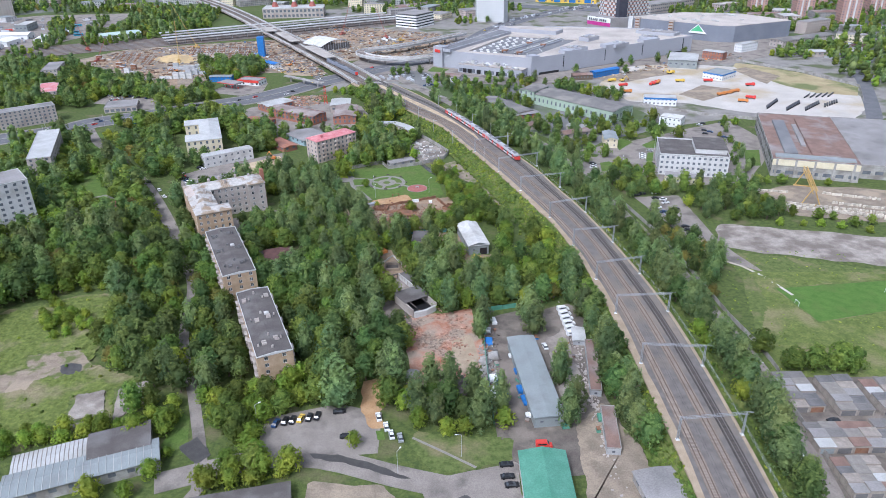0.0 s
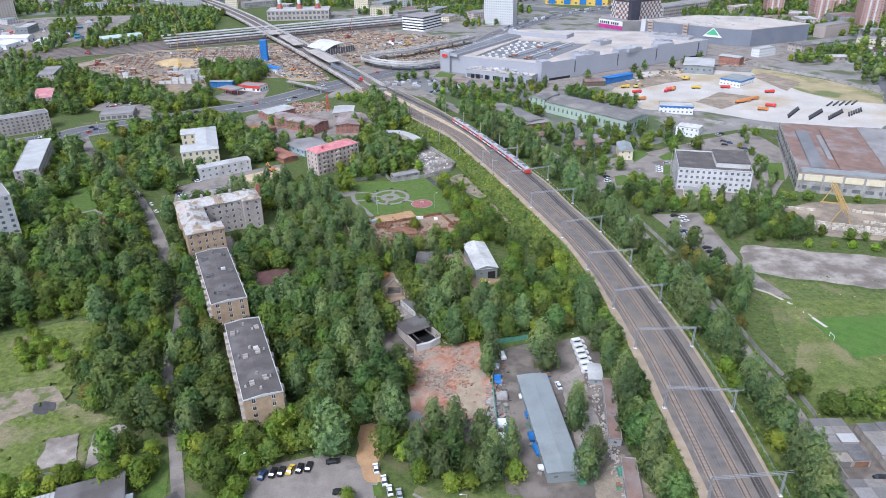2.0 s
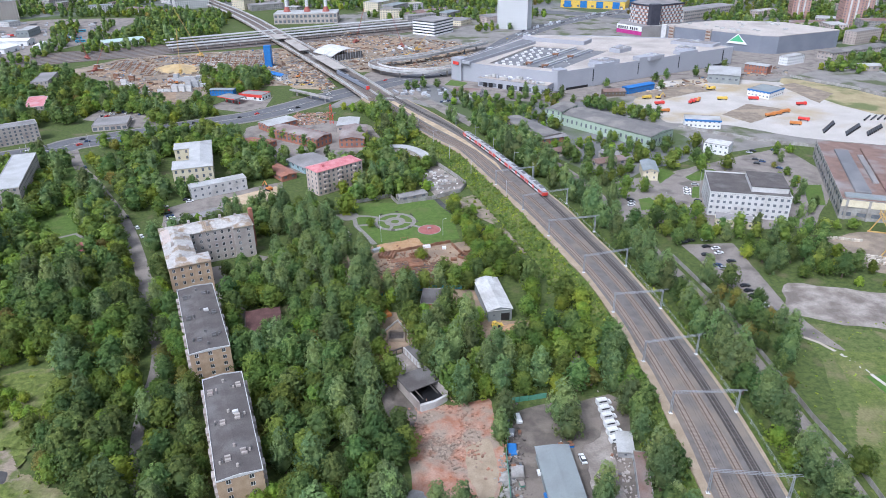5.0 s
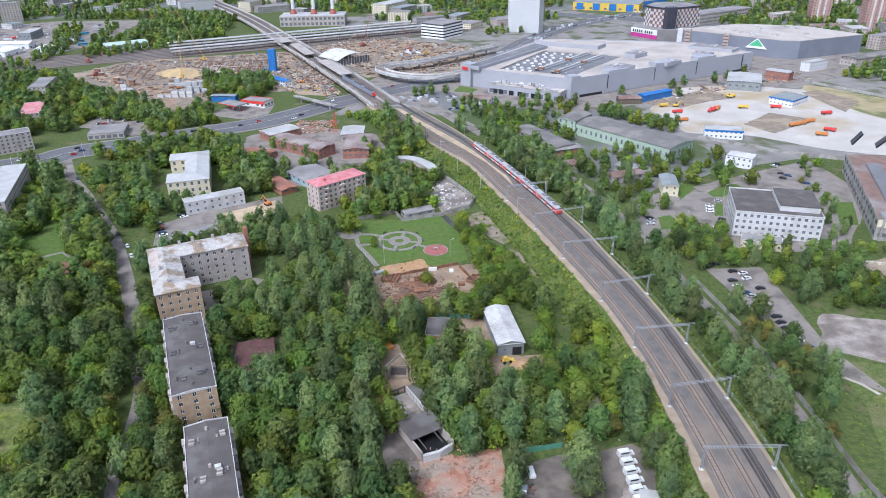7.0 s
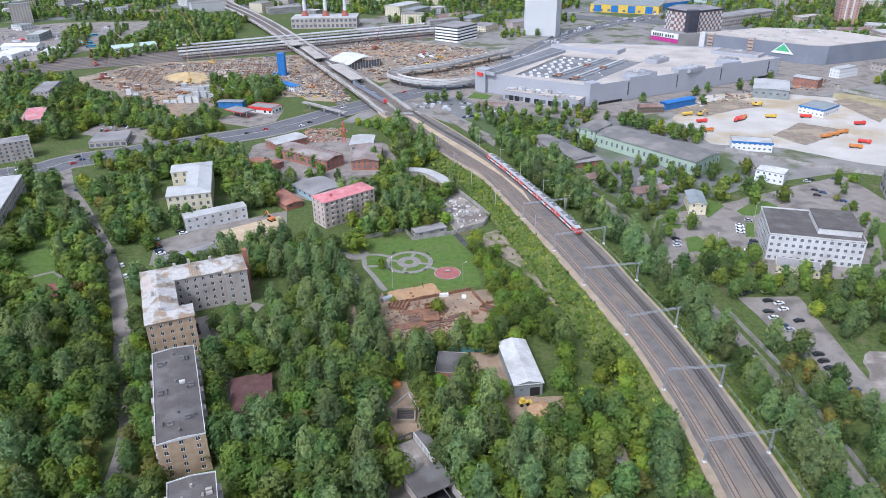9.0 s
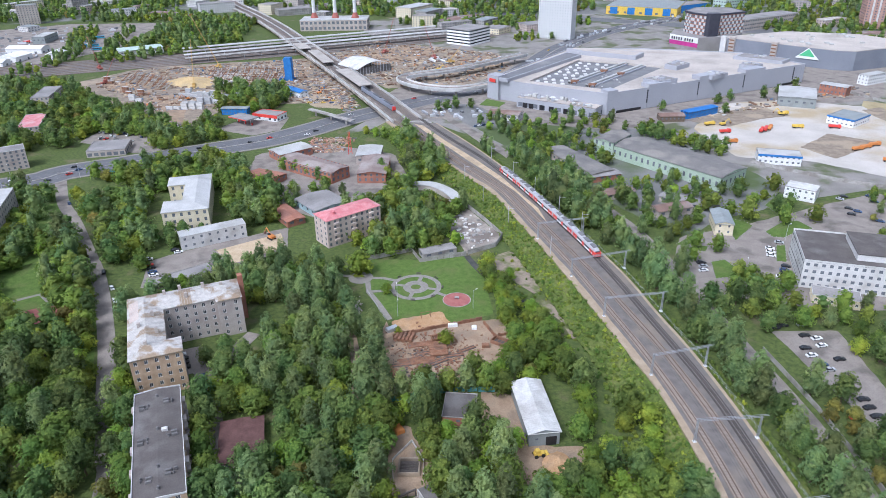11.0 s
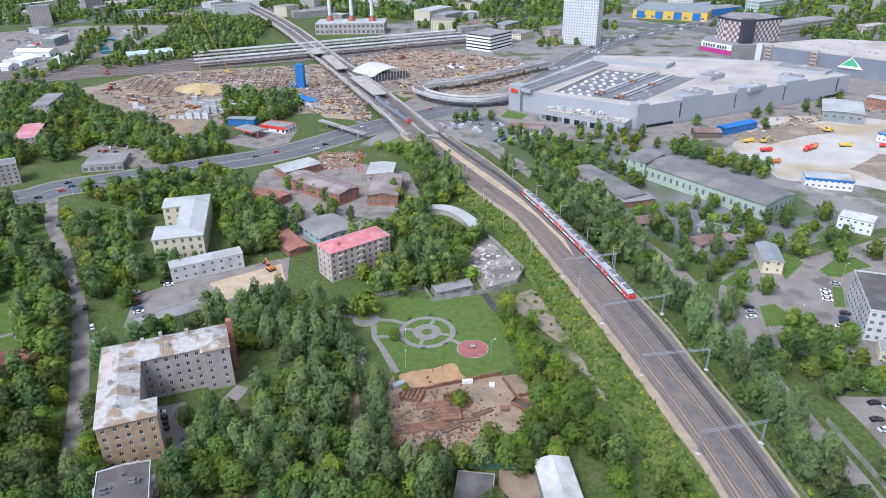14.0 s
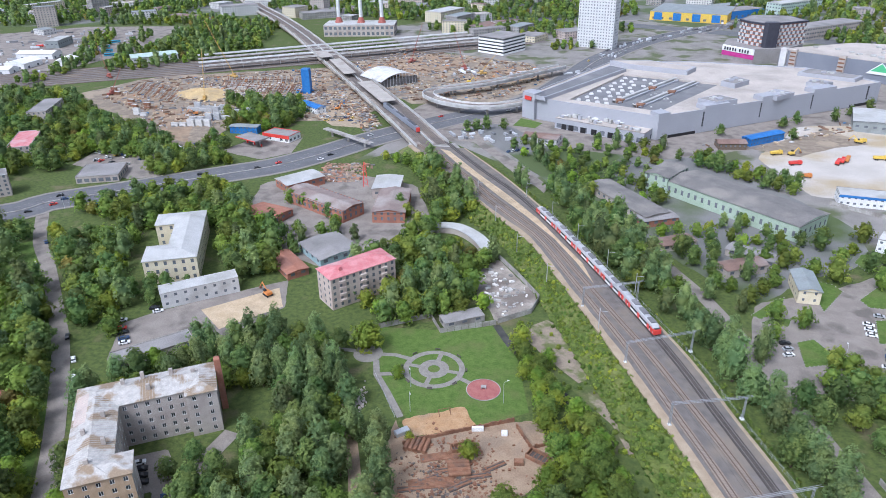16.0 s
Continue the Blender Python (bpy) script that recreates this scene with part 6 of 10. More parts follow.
cars([(133, 365), (131, 341), (131, 336.5), (131.5, 332), (124, 331), (134.5, 319), (116, 386), (120, 388)], 12, [1, 1, 1, 1, 4, 3, 1, 1])
park(VAN, 132, 323, 10)
for k in range(6):
    park(VAN, 51.6 + 0.2 * k, 257.8 - 3.8 * k, 14, 0.1)
park(RED_VAN, 32, 174, 0, 0.1)
cars([(40, 230)], 95, [0])
cars([(-122, 354.5), (-120, 352), (-118.6, 349.3), (-117, 346.7)], 25, [0, 1, 1, 1])
cars([(-107, 341), (-105, 336)], 115, [3])
cars([(-188, 420), (-176, 405), (-169, 394), (-133, 329)], 122, [1, 0, 0, 2])
cars([(-163, 445), (-160, 442.5), (-172, 434), (-169, 428), (-166.5, 425), (-164, 421), (-162, 418)], 30, [1, 0, 0, 4, 1, 3, 0])
cars([(93, 446), (101, 443), (101, 439), (100, 435), (101, 404)], 10, [1, 1, 2, 0, 1])
cars([(138, 456), (137, 452), (139, 460), (140, 441), (138, 437), (137, 434), (134, 430), (146, 467)], -15, [0, 0, 0, 1, 3, 1, 0, 2])
cars([(220, 532), (219, 524), (205, 531), (201, 527), (200, 513), (198, 505), (203, 509), (209, 496)], -30, [3, 3, 1, 2, 1, 1, 3])
cars([(-279, 560), (-289, 540), (-226, 588), (-214, 607), (-143, 642), (-139, 652), (-320, 524), (-181, 622)], 35, [3, 1, 2, 1, 0, 1])
cars([(-271, 502), (-253, 503)], 130, [1, 3])
cars([(-300 + 4.2 * k, 628 + 2.6 * k + 5 * (k % 2)) for k in range(14)], 120, [1, 0, 2, 3, 0])
cars([(-15 + 3 * k, 668 + 1.5 * k) for k in range(5)], 60, [3, 0, 3, 3])
for i, (x, y) in enumerate(((251, 618), (258, 622), (267, 628), (261, 594), (170, 632), (172, 656), (200, 660), (204, 663), (208, 666), (257, 670), (272, 605), (290, 651), (166, 676), (230, 670), (232, 707))):
    park(TRUCKS[(0, 0, 0, 0, 0, 1, 1, 1, 0, 1, 1, 1, 2, 2, 2)[i]], x, y, (20, 20, 20, -20, 10, 15, 60, 60, 60, -10, -30, 5, 20, 0, 15)[i])
bus = thing("bus", pose(-250, 552, 0.17, 0, 0, 33), "blue city bus on the avenue", "bus")
part("body", Mesh().bevel_box(-6, -1.25, 0.4, 6, 1.25, 3.1, 0.25), surf("teal_paint", (0.05, 0.3, 0.45), (0.07, 0.35, 0.5)), bus)
for y in (-1.26, 1.26):
    part("window_band", Mesh().box(-5.5, y - 0.02, 1.5, 5.5, y + 0.02, 2.6), M["glass"], bus)
for x in (-3.6, 3.6):
    for y in (-1.1, 1.1):
        part("wheel", Mesh().tube((x, y - 0.15, 0.45), (x, y + 0.15, 0.45), 0.45, n=10), M["rubber"], bus)


# ---- park ----
def annulus(cx, cy, r0, r1, z0, z1, n=48):
    m = Mesh()
    for i in range(n):
        a, b = 2 * math.pi * i / n, 2 * math.pi * (i + 1) / n
        p = [(cx + r * math.cos(t), cy + r * math.sin(t)) for r, t in ((r0, a), (r1, a), (r1, b), (r0, b))]
        m.face([(*p[0], z1), (*p[1], z1), (*p[2], z1), (*p[3], z1)])
        m.face([(*p[1], z0), (*p[2], z0), (*p[2], z1), (*p[1], z1)])
        if r0 > 0:
            m.face([(*p[3], z0), (*p[0], z0), (*p[0], z1), (*p[3], z1)])
    return m


structure("park_ring_path", annulus(-35, 413.5, 9.6, 11.8, 0.02, 0.14), M["paving"], "pale paved ring path in the park")
structure("park_inner_ring", annulus(-35, 413.5, 2.3, 5.8, 0.02, 0.16), M["paving"], "pale paved inner circle round a grass disc")
structure("park_plaza", annulus(-62, 421, 0.0, 5.8, 0.02, 0.15), M["paving"], "round paved plaza under a tree")
for k in range(4):
    a = radians(80 + 90 * k)
    road("park_spoke", [(-35 + r * math.cos(a), 413.5 + r * math.sin(a)) for r in (5.7, 9.7)], 0.9, 0.12, M["paving"], "short paved spoke path")
road("park_path", [(-58, 417), (-56, 408), (-50, 398), (-43, 385)], 1.2, 0.18, M["paving"], "straight paved park path")
road("park_path", [(-76, 423), (-70, 422.5), (-66, 422)], 1.0, 0.19, M["paving"], "paved park path")
road("park_path", [(-56.5, 408), (-50, 409), (-46.3, 410)], 1.0, 0.2, M["paving"], "paved park path")
road("park_path", [(-57, 421), (-51, 421), (-45, 419)], 1.0, 0.17, M["paving"], "paved park path")
road("park_path", [(-24.5, 408.5), (-20.5, 406)], 0.9, 0.2, M["paving"], "paved park path")
structure("red_playground_disc", annulus(-15.5, 402.8, 0.0, 6.0, 0.02, 0.22), M["red_court"], "round dark red rubber playground")
structure("playground_kerb", annulus(-15.5, 402.8, 6.0, 6.3, 0.02, 0.27), M["concrete"], "pale kerb round the playground")
pt = thing("play_table", pose(-15.5, 403.5, 0.22), "small grey play table on the red playground", "play table")
part("top", Mesh().bevel_box(-1, -0.8, 0.8, 1, 0.8, 0.95, 0.05), M["concrete"], pt)
for x in (-0.8, 0.8):
    part("leg", Mesh().box(x - 0.1, -0.5, 0, x + 0.1, 0.5, 0.8), M["steel"], pt)
sheet("playground_sand", [(-42, 384), (-22, 393), (-17, 383), (-38, 375)], 0.2, M["orange_dirt"], "orange sandy playground")
swing = thing("swing", pose(-28, 388, 0.2, 0, 0, 20), "wooden A-frame swing on orange sand", "swing")
for x in (-2, 2):
    part("leg", Mesh().tube((x, -1, 0), (x, 0, 2.4), 0.1), M["rust"], swing)
    part("leg", Mesh().tube((x, 1, 0), (x, 0, 2.4), 0.1), M["rust"], swing)
part("crossbar", Mesh().tube((-2.2, 0, 2.4), (2.2, 0, 2.4), 0.1), M["rust"], swing)
bench = thing("bench", pose(-35, 401, 0.14), "dark wooden park bench beside the ring path", "bench", "park benches")
part("seat", Mesh().bevel_box(-1, -0.25, 0.4, 1, 0.25, 0.5, 0.03), M["dark_sleeper"], bench)
part("backrest", Mesh().bevel_box(-1, 0.24, 0.55, 1, 0.32, 0.95, 0.03), M["dark_sleeper"], bench)
for x in (-0.8, 0.8):
    part("leg", Mesh().box(x - 0.05, -0.22, 0, x + 0.05, 0.22, 0.4), M["black"], bench)
for k in range(1, 8):
    a = radians(-90 + 45 * k)
    copy_thing(bench, pose(-35 + 12.4 * math.cos(a), 413.5 + 12.4 * math.sin(a), 0.14, 0, 0, 45 * k))


def fence(pts, h, material, label, name="fence", post=0.0, t=0.12, step=3.0):
    """A fence in bays along a line; posts only where post is given."""
    fo = thing(name, pose(0, 0, 0), label, "fence")
    line = [Vector((*p, 0)) for p in pts]
    for i in range(len(line) - 1):
        n = max(1, round((line[i + 1] - line[i]).length / step))
        for k in range(n):
            a, b = line[i].lerp(line[i + 1], k / n), line[i].lerp(line[i + 1], (k + 1) / n)
            d = (b - a).normalized()
            w = Vector((-d.y, d.x, 0)) * t / 2
            if post:
                part("post", Mesh().tube(a, a + Vector((0, 0, h)), post, n=6), M["steel"], fo)
                mm = Mesh()
                for z in (0.3, h * 0.6, h - 0.1):
                    mm.tube(a + Vector((0, 0, z)), b + Vector((0, 0, z)), 0.025, n=3)
                part("rail", mm, M["steel"], fo)
            else:
                g = d * 0.06
                q = [a + g - w, b - g - w, b - g + w, a + g + w]
                part("panel", Mesh().prism([(v.x, v.y) for v in q], 0, h + 0.05 * (k % 2)), material, fo)
    return fo


fence([(-12.5, 447.3), (1.5, 456.8), (5, 468.6), (-4, 487), (-15, 507)], 2.6, M["concrete"], "pale concrete wall round a junk lot", "lot_wall")
sheet("junk_lot", [(-13, 448.5), (1, 457.5), (4.3, 468.4), (-4.6, 486.6), (-15.5, 505), (-24, 492), (-23, 472)], 0.12, M["stained"], "littered concrete lot inside walls")
jk = Mesh()
for _ in range(170):
    x, y, w, a = rng.uniform(-22, 4), rng.uniform(450, 502), rng.uniform(0.3, 1.3), rng.uniform(0, 3.1)
    if inside(x, y, [(-12, 451), (0, 459), (2.6, 468), (-5.6, 485), (-15, 501), (-21, 490), (-20, 473)]):
        u, v = Vector((math.cos(a), math.sin(a))) * w, Vector((-math.sin(a), math.cos(a))) * w * rng.uniform(0.3, 0.8)
        p = Vector((x, y))
        jk.prism([tuple(p - u - v), tuple(p + u - v), tuple(p + u + v), tuple(p - u + v)], 0.1, rng.uniform(0.3, 1.2))
tagged(part("lot_junk", jk, surf("lot_junk", (0.4, 0.38, 0.35), (0.6, 0.58, 0.55), 0.3, 0.85, island=0.6)), "white and grey scrap heaped in the walled lot", "scrap", kind="stuff")
cs_ = thing("curved_shed", pose(0, 0, 0), "curved row of sheds with a pale grey roof", "shed")
arc = smooth_line([Vector(p) for p in ((-50, 536, 0), (-38, 535, 0), (-27, 524, 0), (-19, 508, 0))], 3)
part("wall", strip(Mesh(), arc, 3.2, 0, 3.2), M["plaster"], cs_)
part("roof", strip(Mesh(), arc, 3.6, 3.2, 3.5), M["pale_roof"], cs_)
SH("lean_to_shed", (-34, 441), (-18, 449), 7, 2.6, M["concrete"], M["grey_roof"], "low shed with a grey roof against the park wall", cat="shed")
fence([(-61.5, 439), (-41, 449.5), (-35.5, 438), (-13, 446.5)], 2.4, M["concrete"], "grey concrete panel fence round the park", "park_fence")
fence([(-45, 385), (-57, 409)], 1.2, None, "low metal fence along the park", "park_fence", post=0.05)
fence([(98.5, 140), (99.5, 175), (99.5, 212), (98, 248), (94.5, 283), (90, 314), (85, 340), (79, 366), (72, 392), (65, 420), (55, 450)], 2.0, None, "wire fence on posts along the railway", "railway_fence", post=0.06, step=4)
fence([(122, 152), (120.5, 170), (120.5, 182), (120.5, 190), (125, 213), (124.5, 228), (121, 250), (119, 275), (117, 300), (113, 335), (106, 370)], 2.2, M["concrete"], "grey concrete fence along the narrow street", "street_fence", step=4)
fence([(170, 590), (185, 577), (212, 557), (249, 540), (300, 528)], 2.4, M["concrete"], "pale concrete fence round the sandy lot", "lot_fence", step=5)
fence([(315, 775), (327, 752), (364, 703), (384, 654), (387, 641), (365, 594)], 2.4, M["concrete"], "pale concrete fence behind the sandy lot", "lot_fence", step=6)
fence([(16.5, 184), (16, 232), (19, 258), (32, 261)], 2.2, M["green_roof"], "green metal sheet fence round the yard", "yard_fence")
fence([(-36, 331), (-14, 338), (2, 339)], 2.2, surf("teal_fence", (0.1, 0.3, 0.32), (0.14, 0.36, 0.38)), "teal sheet fence round the building site", "site_fence")
structure("creek", strip(Mesh(), smooth_line([Vector((*p, 0)) for p in ((-13, 446), (-5, 429), (8, 410), (15, 399), (19, 383), (24, 372), (30, 350))], 4), 1.6, 0.0, 0.12), surf("dark_water", (0.05, 0.05, 0.045), (0.09, 0.085, 0.075), 0.3, 0.25), "dark water of a narrow drainage channel")
sheet("worn_ground", [(-1, 437), (-1, 445), (8, 452), (16, 446), (20.5, 430), (24, 414), (19, 410), (14, 416), (8, 424)], 0.1, M["worn"], "bare trampled earth below the embankment")
sheet("worn_ground", [(22, 405), (27, 400), (33.5, 388), (36, 374), (33, 374), (29, 388), (22, 398)], 0.1, M["worn"], "bare trampled earth below the embankment")
sheet("old_slabs", [(42, 285), (46.5, 285), (45.2, 273), (41.4, 274)], 0.2, M["concrete"], "stack of old concrete slabs in the weeds")
sheet("foot_track", [(40, 318), (41.5, 318), (46, 296), (48, 284), (50, 268), (46, 268), (45.5, 286), (44, 296)], 0.1, M["worn"], "trodden track through the weeds")

# ---- building site beside the park ----
for pts in (((-40, 372), (-25, 378.5)), ((-25, 378.5), (-4, 387)), ((-3, 384), (2, 374)), ((2, 374), (8, 377)), ((-44, 350), (-36, 337))):
    a, b = Vector((*pts[0], 0)), Vector((*pts[1], 0))
    sp = thing("sheet_pile_wall", pose(0, 0, 0), "rusty steel sheet pile wall at the edge of a pit", "retaining wall", "sheet pile walls")
    n = max(2, int((b - a).length / 0.9))
    for k in range(n):
        p, q = a.lerp(b, k / n), a.lerp(b, (k + 1) / n)
        d = (q - p).normalized()
        w = Vector((-d.y, d.x, 0)) * (0.25 if k % 2 else 0.4)
        part("pile", Mesh().prism([tuple((p - w).xy), tuple((q - w).xy), tuple((q + w * 0.2).xy), tuple((p + w * 0.2).xy)], 0, rng.uniform(1.3, 1.9)), M["rust"], sp)
for x, y, r, n, ln, turn in ((-32, 371, 0.75, 5, 6, 80), (-20, 360, 0.8, 4, 7, 12), (-28, 354, 0.25, 8, 14, 12), (-27, 366, 0.22, 7, 12, 15), (-36, 345, 0.5, 4, 9, 70)):
    pp = thing("pipe_stack", pose(x, y, 0.12, 0, 0, turn), "stack of rusty steel pipes on bare earth", "pipes", "pipe stacks")
    for k in range(n):
        part("pipe", Mesh().tube((-ln / 2, k * r * 2.1, r), (ln / 2, k * r * 2.1, r), r, n=12), M["rust"], pp)
# the orange block stands in for three orange pipes or barriers
for x, y, w, d, h, mt, lab in ((-41, 377, 5, 2.4, 1.6, "silver_car", "grey site trailer beside the playground"), (-7, 380, 2, 2, 1.2, "white", "white site tank on bare earth"), (-16, 381, 4, 1.2, 1.6, "white", "white stacked panels on the pit edge"), (-2, 367, 3, 2, 1.4, "rust", "rusty skip on the building site"), (-40, 341, 6, 3, 2.2, "rust", "rusty steel formwork stack"), (-31, 317, 3, 6, 1.5, "orange", "orange block in place of orange pipes and barriers")):
    o = thing("site_equipment", pose(x, y, 0.13, 0, 0, rng.uniform(0, 40)), lab, "site equipment")
    part("body", Mesh().bevel_box(-w / 2, -d / 2, 0, w / 2, d / 2, h, 0.2), M[mt], o)
    part("skid", Mesh().box(-w / 2 + 0.3, -d / 2 + 0.2, -0.12, w / 2 - 0.3, d / 2 - 0.2, -0.005), M["black"], o)

for x, y, w, d, turn in ((-40, 343, 10, 6, 25), (-26, 345, 4.5, 4.5, 15), (-20, 372, 8, 3, 20), (4, 370, 7, 4, -30)):
    ex = thing("shored_pit", pose(x, y, 0.1, 0, 0, turn), "small excavation lined with rusty steel frames", "pit", "shored pits")
    part("pit_floor", Mesh().box(-w / 2, -d / 2, 0, w / 2, d / 2, 0.04), M["dark_sleeper"], ex)
    for sx in (-1, 1):
        part("frame_side", Mesh().bevel_box(-w / 2, sx * d / 2 - 0.2, 0, w / 2, sx * d / 2 + 0.2, 1.5, 0.08), M["rust"], ex)
        part("frame_end", Mesh().bevel_box(sx * w / 2 - 0.2, -d / 2 + 0.21, 0, sx * w / 2 + 0.2, d / 2 - 0.21, 1.5, 0.08), M["rust"], ex)
    for k in range(int(w // 1.5)):
        part("strut", Mesh().tube((-w / 2 + 1 + k * 1.5, -d / 2, 1.2), (-w / 2 + 1 + k * 1.5, d / 2, 1.2), 0.15, n=6), M["rust"], ex)
for k in range(6):
    bb = thing("beam_stack", pose(-34 + 5 * k, 352 + 3.4 * (k % 3) + k, 0.12, 0, 0, 15 + 20 * (k % 2)), "stack of rusty steel beams on earth", "beams", "beam stacks")
    for j in range(5):
        part("beam", Mesh().box(-4, j * 0.45, 0, 4, j * 0.45 + 0.3, 0.35 + 0.1 * (j % 2)), M["rust"] if j % 3 else M["dark_sleeper"], bb)

# ---- ruin, rubble and yard ----
ru = thing("ruined_building", frame_at((-21.8, 266.5), (-12.6, 252.1)), "ruined brick building with a collapsed dark roof", "ruin")
part("wall", Mesh().box(0, 0, 0, 16, 0.5, 4.2), M["plaster"], ru)
part("wall", Mesh().box(0, 11.5, 0, 16, 12, 4.0), M["plaster"], ru)
part("wall", Mesh().box(0, 0.5, 0, 0.5, 11.5, 4.4), M["red_brick"], ru)
part("broken_wall", Mesh().prism([(15.4, 0.6), (16.6, 0.6), (17.4, 6), (16.4, 11.4), (15.6, 11.4), (16.4, 6)], 0, 2.8), M["white_wall"], ru, "broken white end wall")
part("roof", Mesh().box(-0.4, -0.3, 4.45, 10, 12.3, 4.75), M["tar_roof"], ru, "dark roofing felt")
part("roof_beam", Mesh().box(10, 2, 4.2, 15.5, 2.3, 4.5), M["dark_sleeper"], ru)
part("roof_beam", Mesh().box(10, 8, 4.2, 15.5, 8.3, 4.5), M["dark_sleeper"], ru)
part("inner_floor", Mesh().box(0.5, 0.5, 0, 15.6, 11.5, 0.4), M["black"], ru, "black floor between the ruined walls")
lw = thing("ruined_wing", frame_at((-27.8, 283.5), (-18.6, 269.2)), "long roofless wing with a concrete floor and low walls", "ruin")
part("floor", Mesh().box(0, -0.6, 0, 16.4, 8, 0.35), M["stained"], lw)
part("wall", Mesh().box(0, 8, 0, 17, 8.4, 3.0), M["white_wall"], lw)
part("roof_strip", Mesh().box(0, 8.5, 2.6, 17, 12, 3.0), M["tar_roof"], lw)
part("gate_beam", Mesh().box(-0.6, -0.6, 2.4, -0.2, 8, 3.0), M["dark_sleeper"], lw)
for v in (-0.5, 2.2, 5.0, 7.6):
    part("gate_post", Mesh().box(-0.6, v, 0, -0.25, v + 0.3, 2.4), M["dark_sleeper"], lw)
for k in range(7):
    part("wall_pier", Mesh().box(1.0 + k * 2.4, 7.8, 0.36, 1.3 + k * 2.4, 7.99, 2.9), M["plaster"], lw)
pf = thing("timber_pit", pose(-24.7, 299.2, 0.1, 0, 0, 3), "square timber-lined pit ringed by a white fence", "pit")
for s in (-1, 1):
    part("timber_wall", Mesh().bevel_box(-3.4, s * 3.2 - 0.3, 0, 3.4, s * 3.2 + 0.3, 1.4, 0.1), M["dirt"], pf)
    part("timber_wall", Mesh().bevel_box(s * 3.2 - 0.3, -2.88, 0, s * 3.2 + 0.3, 2.88, 1.4, 0.1), M["dirt"], pf)
for k in range(5):
    part("strut", Mesh().box(-2.8, -2.2 + k, 0.9, 2.8, -2.0 + k, 1.1), M["dark_sleeper"], pf)
part("pit_floor", Mesh().box(-2.9, -2.9, 0, 2.9, 2.9, 0.05), M["dark_sleeper"], pf)
fence([(-29, 293.4), (-30.5, 302.3), (-25.2, 311.2), (-20.5, 302.6), (-19.7, 295)], 1.1, M["white_wall"], "white barrier round the timber pit", "pit_barrier", step=2)
SH("brick_hut", (-16, 320), (-5, 319.5), 13, 3.6, M["red_brick"], M["tar_roof"], "small red brick hut with a flat dark roof", 0, 1, (1.2, 1.2), 3, cat="hut")
tr_ = thing("tractor", pose(16, 307, 0.1, 0, 0, 20), "yellow wheel loader beside a sand heap", "tractor")
part("body", Mesh().bevel_box(-1.6, -0.9, 0.7, 1.8, 0.9, 1.6, 0.2), M["yellow"], tr_)
part("cab", Mesh().bevel_box(-1.2, -0.8, 1.6, 0.3, 0.8, 2.8, 0.2), M["yellow"], tr_)
part("bucket", Mesh().bevel_box(2.2, -1.2, 0.1, 3.2, 1.2, 1.0, 0.2), M["yellow"], tr_)
for x in (-1.1, 1.2):
    for y in (-1.0, 1.0):
        part("wheel", Mesh().tube((x, y - 0.2, 0.65), (x, y + 0.2, 0.65), 0.65, n=12), M["rubber"], tr_)


def excavator(x, y, turn, mt, label):
    e = thing("excavator", pose(x, y, 0.15, 0, 0, turn), label, "excavator", "excavators")
    for v in (-1.2, 1.2):
        part("track", Mesh().bevel_box(-2.1, v - 0.3, 0, 2.1, v + 0.3, 0.9, 0.25), M["rubber"], e)
    part("house", Mesh().bevel_box(-2.2, -1.3, 0.95, 1.5, 1.3, 2.3, 0.25), M[mt], e)
    part("cab", Mesh().bevel_box(0.1, 0.2, 2.3, 1.6, 1.3, 3.3, 0.2), M["glass"], e)
    part("boom", Mesh().tube((1.2, -0.3, 2.0), (4.2, -0.3, 5.0), 0.35, 0.28, 6).tube((4.2, -0.3, 5.0), (6.6, -0.3, 2.2), 0.28, 0.2, 6), M[mt], e)
    part("bucket", Mesh().bevel_box(6.0, -0.9, 1.0, 7.1, 0.3, 2.1, 0.2), M["rust"], e)


excavator(-117, 461, 140, "orange", "orange excavator digging beside the lot")
excavator(-163, 768, 60, "orange", "orange excavator beside the flyover")
excavator(-280, 745, 200, "orange", "orange excavator on dug-up earth")
excavator(-60, 870, 20, "yellow", "yellow excavator on the station works")
excavator(176, 676, 20, "yellow", "yellow excavator on pale sand")
excavator(231, 706, 160, "yellow", "yellow excavator on tan earth")


def heap(name, x, y, r, h, material, label, seed):
    """A rough heap with an uneven outline."""
    nr = random.Random(seed)
    m = Mesh()
    rings, seg_ = 6, 20
    pts = [[(x + r * k / rings * (1 + nr.uniform(-0.15, 0.15)) * math.cos(2 * math.pi * a / seg_), y + r * k / rings * (1 + nr.uniform(-0.15, 0.15)) * math.sin(2 * math.pi * a / seg_), max(-0.2, h * (1 - k / rings) ** 0.9 + nr.uniform(-0.08, 0.08) * h - (0.2 if k == rings else 0))) for a in range(seg_)] for k in range(1, rings + 1)]
    m.v = [(x, y, h)] + [p for ring in pts for p in ring]
    for a in range(seg_):
        m.f.append((0, 1 + a, 1 + (a + 1) % seg_))
        for k in range(rings - 1):
            i, j = 1 + k * seg_, 1 + (k + 1) * seg_
            m.f.append((i + a, j + a, j + (a + 1) % seg_, i + (a + 1) % seg_))
    m.k = [0] * len(m.f)
    return tagged(part(name, m, material), label, "heap")


M["dark_debris"] = surf("dark_debris", (0.1, 0.085, 0.075), (0.2, 0.17, 0.15), 0.6, 0.95, bump=1.0, fine=2.5)
